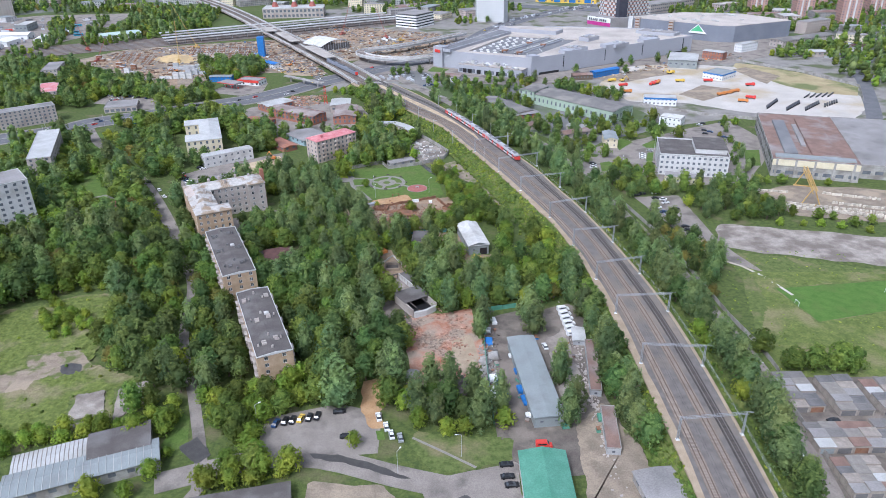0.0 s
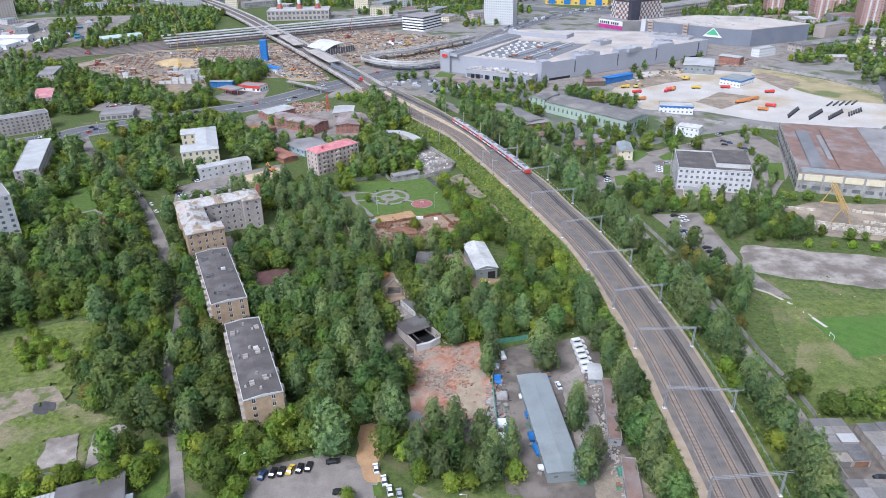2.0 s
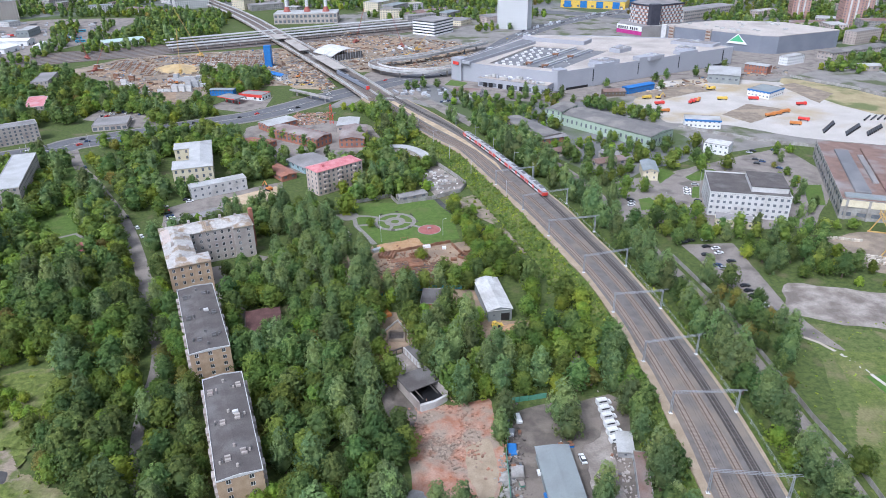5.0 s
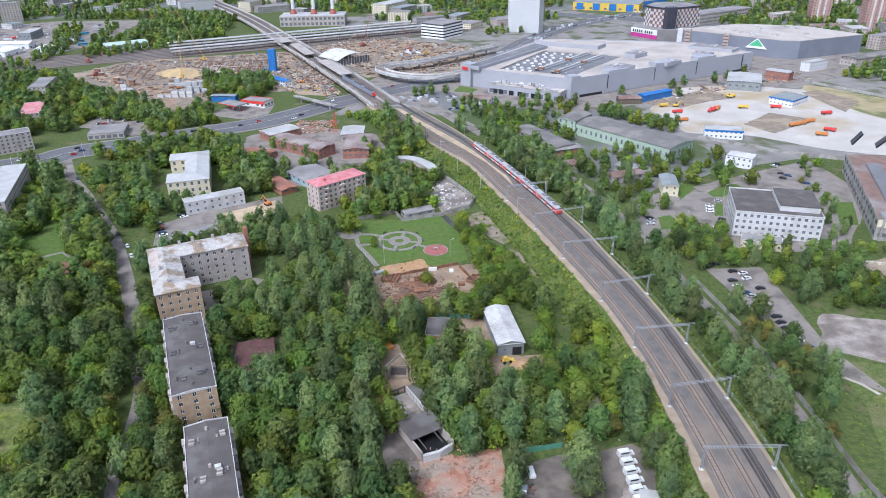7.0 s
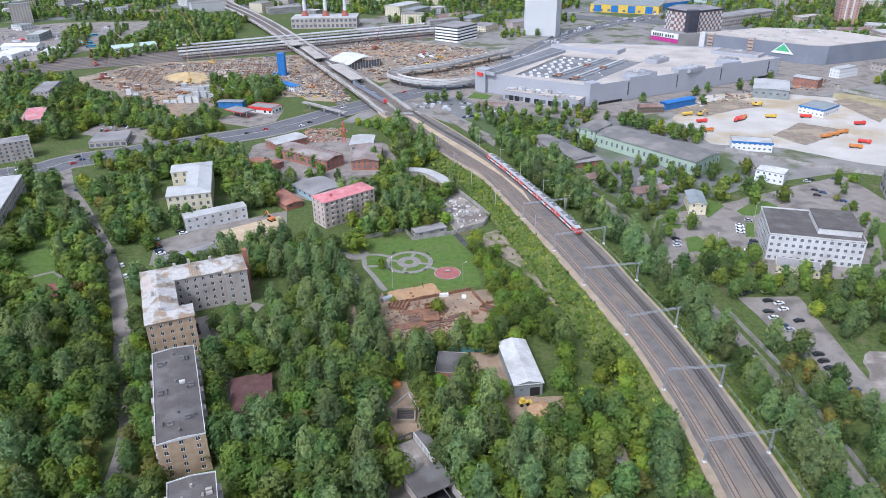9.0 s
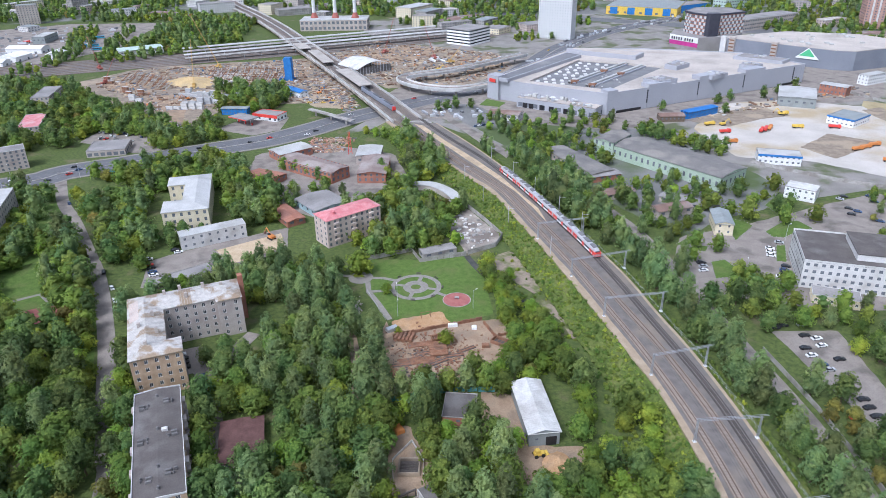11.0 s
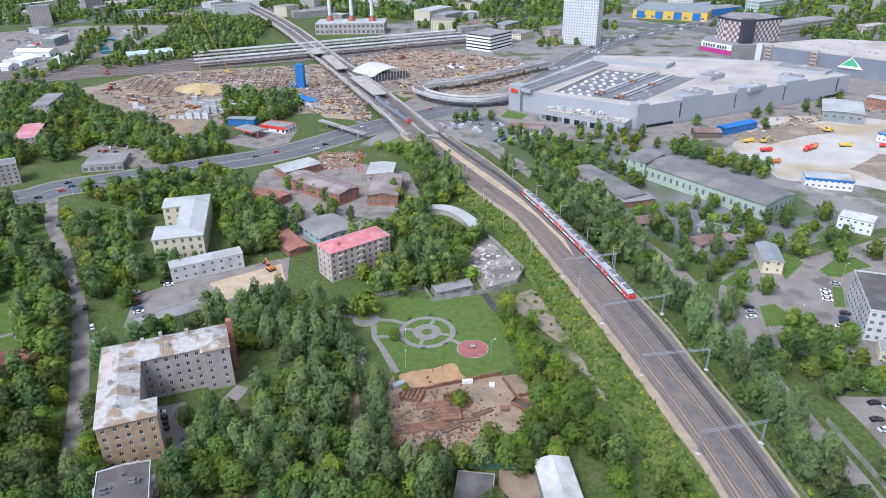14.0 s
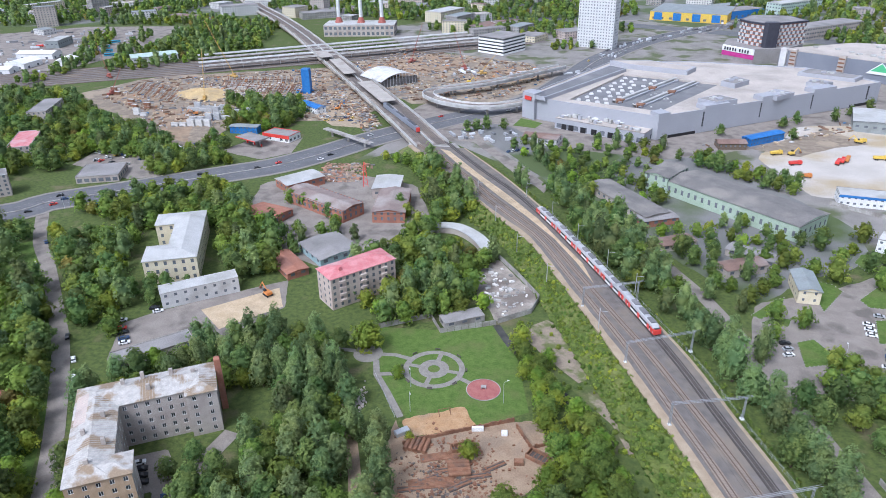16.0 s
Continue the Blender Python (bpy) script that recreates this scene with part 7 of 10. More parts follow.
heap("sand_heap", 22, 304, 5.5, 2.6, M["orange_dirt"], "heap of orange sand beside the white shed", 3)
heap("rubble_heap", -4, 246, 7, 1.6, M["rubble"], "heap of broken bricks below the ruin", 4)
heap("rubble_heap", 8, 206, 5.5, 1.5, M["dark_debris"], "heap of dark demolition debris", 5)
heap("rubble_heap", -7, 226, 6, 0.9, M["rubble"], "low heap of broken red bricks", 15)
heap("rubble_heap", -12, 214, 3.5, 1.1, M["concrete"], "heap of pale broken concrete", 16)
heap("junk_heap", 16, 222, 3, 1.2, M["concrete"], "heap of scrap beside the yard", 6)
heap("spoil_heap", -306, 815, 22, 5, M["yellow_sand"], "yellow sand heap on the construction site", 8)
heap("spoil_heap", -290, 800, 14, 4, M["yellow_sand"], "yellow sand heap on the construction site", 9)
for cx, cy, rx, ry, n, mt, nm, lab in ((-4, 240, 14, 18, 1000, "rubble", "brick_rubble", "scattered broken bricks and debris"), (16, 218, 3, 16, 220, "concrete", "yard_scrap", "scattered scrap and debris beside the yard"), (0, 206, 14, 7, 320, "dark_debris", "demolition_debris", "scattered dark debris at the lot's edge"), (19, 222, 4, 40, 260, "dark_debris", "yard_scrap", "scattered dark scrap in the yard"), (52.5, 200, 2.2, 60, 200, "plaster", "yard_scrap", "scattered scrap beside the sheds"), (-22, 362, 20, 18, 620, "rust", "site_scrap", "scattered rusty scrap on the building site"), (-26, 356, 16, 14, 260, "dark_debris", "site_scrap", "scattered dark steel and timber on the building site"), (-59, 391, 2.5, 12, 90, "plaster", "path_debris", "scattered boards and debris along the path")):
    m = Mesh()
    for _ in range(n):
        x, y, s, a = rng.gauss(cx, rx * 0.42), rng.gauss(cy, ry * 0.42), rng.uniform(0.15, 0.55), rng.uniform(0, 3.14)
        u, w = Vector((math.cos(a), math.sin(a))) * s, Vector((-math.sin(a), math.cos(a))) * s * rng.uniform(0.3, 0.9)
        p = Vector((x, y))
        m.prism([tuple(p - u - w), tuple(p + u - w), tuple(p + u + w), tuple(p - u + w)], 0.05, 0.15 + s * rng.uniform(0.3, 1.0))
    tagged(part(nm, m, M[mt]), lab, "debris", kind="stuff")
for i, (x, y, w, d, h, mt) in enumerate(((18, 234, 3, 5, 1.2, "blue"), (20, 206, 2.5, 3, 1.6, "blue"), (21, 198, 3, 4.5, 1.7, "blue"), (27.2, 214, 1.8, 3, 1.4, "blue"), (27.4, 203, 2.2, 4, 1.5, "blue"), (28.3, 197, 1.8, 5, 1.4, "blue"), (18, 209, 3, 3.5, 2.2, "white"), (17.6, 201, 3, 5, 2.4, "white"), (21, 249, 2, 4.5, 1.5, "white"), (18.3, 242, 2, 3, 1.4, "silver_car"), (19, 224, 4, 5, 1.4, "concrete"), (40.5, 183, 2.4, 2, 1.5, "green_roof"), (53.2, 187, 2, 3.5, 1.6, "green_roof"), (25.8, 224, 1.4, 2.2, 1.2, "white"), (28.8, 189, 2, 2, 1.4, "white"))):
    o = thing("tarpaulin_pile" if mt == "blue" else "storage_box", pose(x, y, 0.1, 0, 0, rng.uniform(-12, 12)), {"blue": "goods under a bright blue tarpaulin", "white": "white storage box in the yard", "silver_car": "grey metal box in the yard", "concrete": "pale heap of scrap under sheeting", "green_roof": "green waste container in the yard"}[mt], "yard goods", "goods in the yard")
    part("cover", Mesh().bevel_box(-w / 2, -d / 2, 0.14, w / 2, d / 2, h, 0.35), M[mt], o)
    part("pallet", Mesh().box(-w / 2 + 0.2, -d / 2 + 0.2, 0, w / 2 - 0.2, d / 2 - 0.2, 0.135), M["dark_sleeper"], o)
for (ax, ay), (bx, by), dp, mt, lab in (((52, 199.5), (56, 199), 32, "rust", "long rusty roofed shed row beside the trees"), ((51.5, 170), (56, 169.5), 21, "rust", "rusty roofed shed with grey metal front")):
    SH("shed_row", (ax, ay), (bx, by), dp, 2.8, M["steel"], M["brown_roof"], lab, 0, 1, (1.0, 0.9), 5, 0.9, cat="shed")
SH("metal_container", (51.5, 231.5), (56, 231), 9, 2.6, M["steel"], M["pale_roof"], "silver ribbed metal container", 0.3, 1, (0.8, 0.7), 4, 0.9, cat="container")

SH("dark_shed", (-112, 166), (-95, 172.5), 12, 4.9, M["concrete"], M["tar_roof"], "dark roofed end of the old shed", 0.2, cat="shed")
SH("low_store", (-74, 144), (-46, 150), 7, 3.2, M["plaster"], M["tar_roof"], "low store with a dark flat roof behind bushes", 0.2, cat="store")
sheet("muddy_ground", [(-42, 140), (-42, 160), (-20, 158), (-10, 148), (-14, 132)], 0.1, M["dirt"], "muddy rutted ground beside the lane")
SH("brown_shed", (-112, 475), (-104, 482), 24, 3.6, M["red_brick"], M["rust_roof"], "low brick shed with a rusty orange roof", 0.8, cat="shed")
SH("small_garage", (66, 520), (84, 528), 9, 3.6, M["plaster"], M["brown_roof"], "low shed with a brownish roof among trees", 0.5, cat="shed")
SH("small_garage", (96, 520), (116, 506), 9, 3.8, M["plaster"], M["grey_roof"], "low shed with a grey roof among trees", 0.5, cat="shed")
SH("small_garage", (60, 548), (80, 556), 10, 4.0, M["red_brick"], M["grey_roof"], "low brick shed with a grey roof among trees", 0.5, cat="shed")
SH("mall_side_house", (-6, 690), (18, 682), 14, 5, M["white_wall"], M["brown_roof"], "low white house with a brownish roof", 1.5, cat="house")
# ---- garages by the narrow street ----
ROOFS = ["grey_roof", "lead", "slate_roof", "paving", "stained", "grey_roof", "stained", "lead", "slate_roof", "brown_roof", "pale_roof"]
for x0, y0, x1, y1 in ((120, 189, 131, 208), (135, 187, 147, 206), (119, 169, 152, 181.5), (120, 150, 134, 165), (150, 187, 166, 204), (155, 168, 176, 181), (138, 148, 160, 164)):
    nx, ny = max(1, round((x1 - x0) / 5.5)), max(1, round((y1 - y0) / 4.2))
    for i in range(nx):
        for j in range(ny):
            gx0, gx1, gy0, gy1 = x0 + (x1 - x0) * i / nx, x0 + (x1 - x0) * (i + 1) / nx - 0.03, y0 + (y1 - y0) * j / ny, y0 + (y1 - y0) * (j + 1) / ny - 0.03
            rn = rng.choice(ROOFS)
            h = rng.uniform(2.2, 3.4)
            g = thing("garage", pose(gx0, gy0, 0), "small grey lock-up garage with a flat patched roof", "garage", "lock-up garages")
            part("wall", Mesh().box(0, 0, 0, gx1 - gx0, gy1 - gy0, h), M["stained"], g)
            part("roof", Mesh().bevel_box(-0.1, -0.1, h, gx1 - gx0 + 0.1, gy1 - gy0 + 0.1, h + 0.16, 0.05), M[rn], g)
            if j == 0:
                part("door", Mesh().box(0.6, -0.05, 0, gx1 - gx0 - 0.6, -0.002, 2.2), M[rng.choice(["slate_roof", "lead", "rust", "blue_grey_roof"])], g)
sheet("garage_yard", [(118, 146), (121, 210), (168, 210), (180, 146)], 0.06, M["yard"], "rough grey ground between garages")
cars([(131.5, 184)], 5, [1])

# ---- stone yard with gantry crane ----
gc = thing("gantry_crane", frame_at((222, 400), (211, 366)), "yellow lattice gantry crane in the block yard", "gantry crane")
gm_ = Mesh()
for y in (-1, 1):
    for z in (9, 11):
        gm_.tube((-3, y, z), (38, y, z), 0.22, n=5)
    for k in range(20):
        gm_.tube((-3 + 2 * k, y, 9 if k % 2 else 11), (-1 + 2 * k, y, 11 if k % 2 else 9), 0.13, n=4)
for k in range(20):
    gm_.tube((-3 + 2 * k, -1, 11), (-1 + 2 * k, 1, 11), 0.1, n=4)
part("girder", gm_, M["crane_ochre"], gc)
for x in (2, 33):
    for y in (-1, 1):
        part("leg", Mesh().tube((x, y * 5, 0), (x, y, 9), 0.35, 0.3, 6), M["crane_ochre"], gc)
    part("sill_beam", Mesh().box(x - 0.4, -5.5, 0, x + 0.4, 5.5, 0.6), M["crane_ochre"], gc)
blk = Mesh().bevel_box(-0.8, -0.5, 0, 0.8, 0.5, 1.2, 0.06).data("block", surf("pale_stone", (0.5, 0.45, 0.36), (0.58, 0.53, 0.45), 0.6, 0.9, obrand=0.25))
for (ax, ay), (bx, by), n in (((198, 368), (246, 350), 34), ((200, 371), (248, 354), 30), ((226, 370), (252, 361), 18), ((190, 392), (208, 387), 13), ((228, 385), (256, 374), 20), ((199, 365), (246, 347), 30)):
    bs = thing("stone_block_row", pose(0, 0, 0.09), "row of pale concrete blocks on bare earth", "block row", "stone block rows")
    for k in range(n):
        t = k / n
        o = new("block", blk)
        o.parent = bs
        o.matrix_basis = pose(ax + (bx - ax) * t, ay + (by - ay) * t + rng.uniform(-0.6, 0.6), 0, 0, 0, rng.uniform(-20, 60))
for gx_, gy_ in ((154, 260), (198, 268)):
    gl = thing("football_goal", pose(gx_, gy_, 0.09, 0, 0, 95), "white football goal frame on the pitch", "goal", "football goals")
    part("post", Mesh().tube((-1.5, 0, 0), (-1.5, 0, 1.9), 0.08), M["white"], gl)
    part("post", Mesh().tube((1.5, 0, 0), (1.5, 0, 1.9), 0.08), M["white"], gl)
    part("crossbar", Mesh().tube((-1.55, 0, 1.9), (1.55, 0, 1.9), 0.08), M["white"], gl)
road("meadow_path", [(129, 320), (136, 303), (144, 296), (150, 286), (156, 268)], 0.7, 0.14, M["sand"], "trodden pale path across the meadow")
for k in range(3):
    slab = [(-131 + 0 * k, 189), (-134, 204), (-125, 206), (-119, 193)] if k == 0 else [(-115, 189), (-120, 207), (-111, 212), (-107, 200)] if k == 1 else [(-130, 186), (-128, 188), (-120, 190), (-121, 187)]
    sheet("concrete_slab", slab, 0.5, M["stained"], "broken pale concrete slab in weeds", 0.5)
for poly in ([(215, 624), (247, 656), (276, 635), (229, 600)], [(153, 687), (220, 738), (237, 704), (210, 694), (179, 672)], [(300, 722), (308, 656), (335, 690), (318, 730)]):
    sheet("earth_patch", poly, 0.14, M["dirt"], "tan earth patch on the pale sandy lot")
# dark pipe stacks on the sandy lot
for (ax, ay), (bx, by), n in (((268, 575), (288, 600), 9), ((282, 569), (304, 592), 9), ((297, 568), (320, 590), 8), ((318, 578), (338, 594), 6), ((318, 610), (346, 614), 5)):
    pp = thing("black_pipe_stack", pose(0, 0, 0.1), "stack of long black pipes on pale sand", "pipes", "black pipe stacks")
    d = (Vector((bx, by)) - Vector((ax, ay))).normalized()
    for k in range(n):
        q = Vector((ax, ay)).lerp(Vector((bx, by)), k / n)
        part("pipe", Mesh().tube((q.x - d.y * -6, q.y - d.x * 6, 0.7), (q.x + d.y * -6 + 12, q.y + d.x * 6, 0.7), 0.7, n=8), M["black"], pp)

sheet("concrete_strip", [(41, 236), (47, 240), (50, 250), (51, 215), (49, 190), (42, 192)], 0.14, M["stained"], "strip of old concrete slabs in the yard")
nrj = random.Random(5)
for k in range(46):
    side_ = nrj.random()
    x, y = (nrj.uniform(16.5, 21), nrj.uniform(196, 250)) if side_ < 0.55 else (nrj.uniform(26.3, 29.2), nrj.uniform(186, 232)) if side_ < 0.75 else (nrj.uniform(49.5, 51.3), nrj.uniform(172, 235)) if side_ < 0.9 else (nrj.uniform(28, 38), nrj.uniform(234, 240))
    mt = nrj.choice(["rust", "white_wall", "lead", "steel", "dark_sleeper", "blue", "stained", "green_roof", "brown_roof"])
    w, d, h = nrj.uniform(0.5, 1.6), nrj.uniform(0.5, 2.2), nrj.uniform(0.4, 1.4)
    o = thing("yard_crate", pose(x, y, 0.1, 0, 0, nrj.uniform(-40, 40)), "worn crate of scrap standing in the yard", "crate", "crates in the yard")
    part("box", Mesh().bevel_box(-w / 2, -d / 2, 0, w / 2, d / 2, h, 0.1), M[mt], o)
    part("lid", Mesh().bevel_box(-w / 2 - 0.05, -d / 2 - 0.05, h, w / 2 + 0.05, d / 2 + 0.05, h + 0.06, 0.03), M[nrj.choice(["lead", "rust", "stained"])], o)
# red lattice mast at the brick works
lm_ = thing("lattice_mast", pose(-96, 574, 9, 0, 0, 15), "red lattice mast on the brick works", "mast")
for sx_, sy_ in ((-1, -1), (1, -1), (1, 1), (-1, 1)):
    part("leg", Mesh().tube((sx_ * 1.3, sy_ * 1.3, 0), (sx_ * 0.4, sy_ * 0.4, 15), 0.14, n=5), M["red"], lm_)
for k in range(6):
    r0, r1 = 1.3 - 0.15 * k, 1.3 - 0.15 * (k + 1)
    part("brace", Mesh().tube((-r0, -r0, k * 2.5), (r1, -r1, k * 2.5 + 2.5), 0.09, n=4).tube((r0, r0, k * 2.5), (-r1, r1, k * 2.5 + 2.5), 0.09, n=4), M["red"], lm_)
# path, lawn edge and small grass island by the car park
sheet("verge_lawn", [(-12, 176), (-10, 182), (22, 178), (22, 168), (8, 165), (-4, 162)], 0.09, M["rough_grass"], "worn lawn below the trees")
structure("pale_path", strip(Mesh(), smooth_line([Vector((-11, 179, 0)), Vector((-2, 173, 0)), Vector((9.5, 165, 0))], 2), 0.45, 0.1, 0.2), M["paving"], "narrow pale path across the lawn")
sheet("grass_island", [(-23.5, 182.5), (-21, 182.5), (-20, 178), (-22.5, 178)], 0.3, M["lawn"], "small grass island in the car park")
sheet("grass_verge", [(-94, 177), (-92, 193), (-89, 191), (-84, 173), (-89, 172)], 0.1, M["lawn"], "grass verge beside the lane")
SH("courtyard_pavilion", (-84, 294), (-71, 298), 20, 3.4, M["pink_wall"], M["maroon"], "low courtyard building with a dark red roof", 0.4, cat="pavilion")
# far lot: white tents, sheds, vehicles
for a, b, d, h in (((-592, 955), (-548, 957), 20, 6), ((-571, 906), (-546, 904), 28, 6), ((-565, 878), (-546, 880), 18, 5), ((-520, 919), (-503, 923), 24, 6)):
    SH("storage_tent", a, b, d, h, M["white"], M["white"], "large white storage tent on asphalt", 2.4, 1, (3, 2.4), 14, 0.2, cat="tent")
SH("blue_grey_store", (-598, 1019), (-582, 1021), 38, 9, M["blue_grey_roof"], M["pale_roof"], "blue-grey metal store on the far lot", 0, cat="store")
SH("mint_roofed_hall", (-440, 938), (-400, 966), 26, 6, M["white_wall"], M["mint_roof"], "low hall with a pale mint green roof", 1.5, cat="hall")
SH("grey_roofed_block", (-394, 694), (-380, 698), 42, 14, M["plaster"], M["grey_roof"], "grey-roofed apartment block among trees", 0, 4, (1.4, 1.5), 3.4, cat="apartment block")
SH("roadside_pavilion", (-287, 585), (-262, 592), 24, 4.6, M["plaster"], M["grey_roof"], "flat grey roadside pavilion with dark windows", 0, 1, (3, 2.4), 4, 0.8, cat="pavilion")
park(TRUCKS[1], -612, 1028, 20)
for k, (x, y) in enumerate(((-520, 997), (-507, 1002), (-525, 1027), (-491, 979), (-530, 1060))):
    tagged(copy_thing(bus, pose(x, y, 0.17, 0, 0, 15 + 4 * k)), "long blue bus standing on the far asphalt lot", "bus", "buses on the far lot")
duct = thing("white_duct", pose(0, 0, 0), "thick white pipe lying beside the works yard", "pipe")
part("tube", Mesh().tube((-60, 512, 1.6), (-50, 536, 1.6), 1.3, n=12), M["white_wall"], duct)
# standing commuter train below the platform canopy
dk = thing("standing_train", pose(-83, 692, 5.56, 0, 0, math.degrees(math.atan2(62, -35))), "dark grey commuter train standing at the platform", "train")
for k in range(3):
    part("carriage_body", Mesh().bevel_box(k * 25.5, -1.5, 0.6, k * 25.5 + 25, 1.5, 4.2, 0.5), M["store_wall"], dk)
    part("roof_gear", Mesh().bevel_box(k * 25.5 + 4, -1.0, 4.2, k * 25.5 + 20, 1.0, 4.6, 0.2), M["black"], dk)
    part("bogie", Mesh().box(k * 25.5 + 2, -1.1, 0, k * 25.5 + 23, 1.1, 0.59), M["rubber"], dk)
part("front", Mesh().bevel_box(-1.2, -1.4, 0.7, -0.01, 1.4, 3.8, 0.4), M["red"], dk, "red train front")
fb = thing("footbridge", pose(0, 0, 0), "narrow concrete footbridge over the slip road", "footbridge")
part("deck", strip(Mesh(), [Vector((-155, 700, 0)), Vector((-112, 666, 0))], 2.2, 4.0, 5.0), M["concrete"], fb)
for t in (0.15, 0.5, 0.85):
    x, y = -155 + 43 * t, 700 - 34 * t
    part("pier", Mesh().box(x - 0.7, y - 0.7, 0, x + 0.7, y + 0.7, 4.0), M["concrete"], fb)

# traffic on the avenue
avl = along(smooth_line([Vector((*p, 0)) for p in AVENUE], 8), 1.0)
nrc = random.Random(11)
for k in range(20):
    p, a = avl[nrc.randrange(260, 1080)]
    off = nrc.choice([-10.5, -6.8, -3.2, 3.2, 6.8, 10.5])
    park(nrc.choice(CARS), p.x - math.sin(a) * off, p.y + math.cos(a) * off, math.degrees(a) + (180 if off > 0 else 0))
for k in range(26):
    x, y = -308 + 3.1 * (k % 13) * 1.4 + nrc.uniform(-0.4, 0.4), (645 if k < 13 else 632) - 1.3 * (k % 13) + nrc.uniform(-1, 1)
    if nrc.random() < 0.45:
        park(nrc.choice(CARS), x, y, 70 + nrc.uniform(-6, 6))
for k in range(8):
    park(nrc.choice(CARS), -165 + 7 * (k % 4) + nrc.uniform(-1, 1), 735 + 8 * (k // 4), 30 + nrc.uniform(-8, 8))


# ---- trees ----
def blob_points(nr, centre, radius, count):
    v = nr.normal(size=(count, 3))
    v /= np.linalg.norm(v, axis=1)[:, None]
    return centre + v * radius * nr.uniform(0.82, 1.08, (count, 1)), v


ICO = None


def ico():
    global ICO
    if ICO is None:
        b = bmesh.new()
        bmesh.ops.create_icosphere(b, subdivisions=1, radius=1.0)
        ICO = np.array([v.co[:] for v in b.verts]), [tuple(v.index for v in f.verts) for f in b.faces]
        b.free()
    return ICO


def crown_arrays(seed, height, r, base, blobs, leaves, size, shape):
    """Vertices and faces of a crown: a dense core, many small lobes over it, and fine leaf clumps on all of them."""
    nr = np.random.default_rng(seed)
    tall = shape == "tall"
    stretch = np.array([1, 1, 1.7 if tall else 0.95])
    cs = []
    mid = (base + height) / 2
    for k in range(3):
        t = (0.26, 0.52, 0.76)[k]
        env = r * ((0.66, 0.62, 0.42) if tall else (0.6, 0.68, 0.5))[k] * nr.uniform(0.9, 1.08)
        cs.append((np.array([nr.uniform(-0.12, 0.12) * r, nr.uniform(-0.12, 0.12) * r, base + (height - base) * t]), env))
    for i in range(blobs):
        t = ((i + nr.uniform(0.1, 0.9)) / blobs) ** 0.9
        z = base + (height - base) * (0.08 + 0.86 * t)
        env = r * ((1.0 - 0.68 * abs(t - 0.3) ** 1.3 / 0.62) if tall else math.sin(math.pi * min(0.97, 0.2 + 0.78 * t)) ** 0.75)
        a = i * 2.4 + nr.uniform(-0.6, 0.6)
        rad = r * nr.uniform(0.26, 0.46) * (0.8 if tall else 1.0)
        d = max(env - rad * 0.75, 0.05) * nr.uniform(0.72, 1.12)
        cs.append((np.array([d * math.cos(a), d * math.sin(a), z]), rad))
    iv, fi = ico()
    fi = np.array(fi)
    verts, tris, n = [], [], 0
    for c, rad in cs[:3]:
        verts.append(c + iv * rad * 0.86 * stretch * nr.uniform(0.8, 1.15, (len(iv), 1)))
        tris.append(fi + n)
        n += len(iv)
    w = np.array([c[1] ** 2 for c in cs])
    for (c, rad), k in zip(cs, (w / w.sum() * leaves * 1.2).astype(int)):
        tufts = max(3, k // 7)
        tn = nr.normal(size=(tufts, 3))
        tn /= np.linalg.norm(tn, axis=1)[:, None]
        tr = nr.uniform(0.5, 1.22, (tufts, 1)) ** 0.8
        own = nr.integers(0, tufts, k)
        nm = tn[own] + nr.normal(size=(k, 3)) * 0.75 * size / rad
        nm /= np.linalg.norm(nm, axis=1)[:, None]
        pts = c + nm * stretch * rad * (tr[own] + nr.uniform(-0.16, 0.16, (k, 1)))
        keep = nm[:, 2] > -0.75
        for c2, r2 in cs:
            if c2 is not c:
                keep &= np.linalg.norm((pts - c2) / stretch, axis=1) > r2 * 0.62
        pts, nm = pts[keep], nm[keep]
        m = len(pts)
        out = pts - np.array([0, 0, mid])
        out /= np.linalg.norm(out, axis=1)[:, None] + 1e-6
        nn = nm * 0.75 + out * 0.5 + nr.normal(size=(m, 3)) * 0.3 + np.array([0, 0, 0.35])
        nn /= np.linalg.norm(nn, axis=1)[:, None]
        u = np.cross(nn, nr.normal(size=(m, 3)))
        u /= np.linalg.norm(u, axis=1)[:, None]
        v = np.cross(nn, u)
        s = size * nr.uniform(0.55, 1.35, (m, 1))
        s2 = s * nr.uniform(0.6, 1.0, (m, 1))
        verts.append(np.stack([pts + u * s, pts - u * s * 0.6 + v * s2, pts - u * s * 0.5 - v * s2], 1).reshape(-1, 3))
        tris.append(n + np.arange(3 * m).reshape(-1, 3))
        n += 3 * m
    return np.concatenate(verts), np.concatenate(tris)


def tri_mesh(name, verts, tris, material):
    me = bpy.data.meshes.new(name)
    me.vertices.add(len(verts))
    me.vertices.foreach_set("co", np.ascontiguousarray(verts, dtype=np.float32).ravel())
    me.loops.add(tris.size)
    me.loops.foreach_set("vertex_index", np.ascontiguousarray(tris, dtype=np.int32).ravel())
    me.polygons.add(len(tris))
    me.polygons.foreach_set("loop_start", np.arange(0, tris.size, 3, dtype=np.int32))
    me.materials.append(material)
    me.update(calc_edges=True)
    me.validate()
    return me


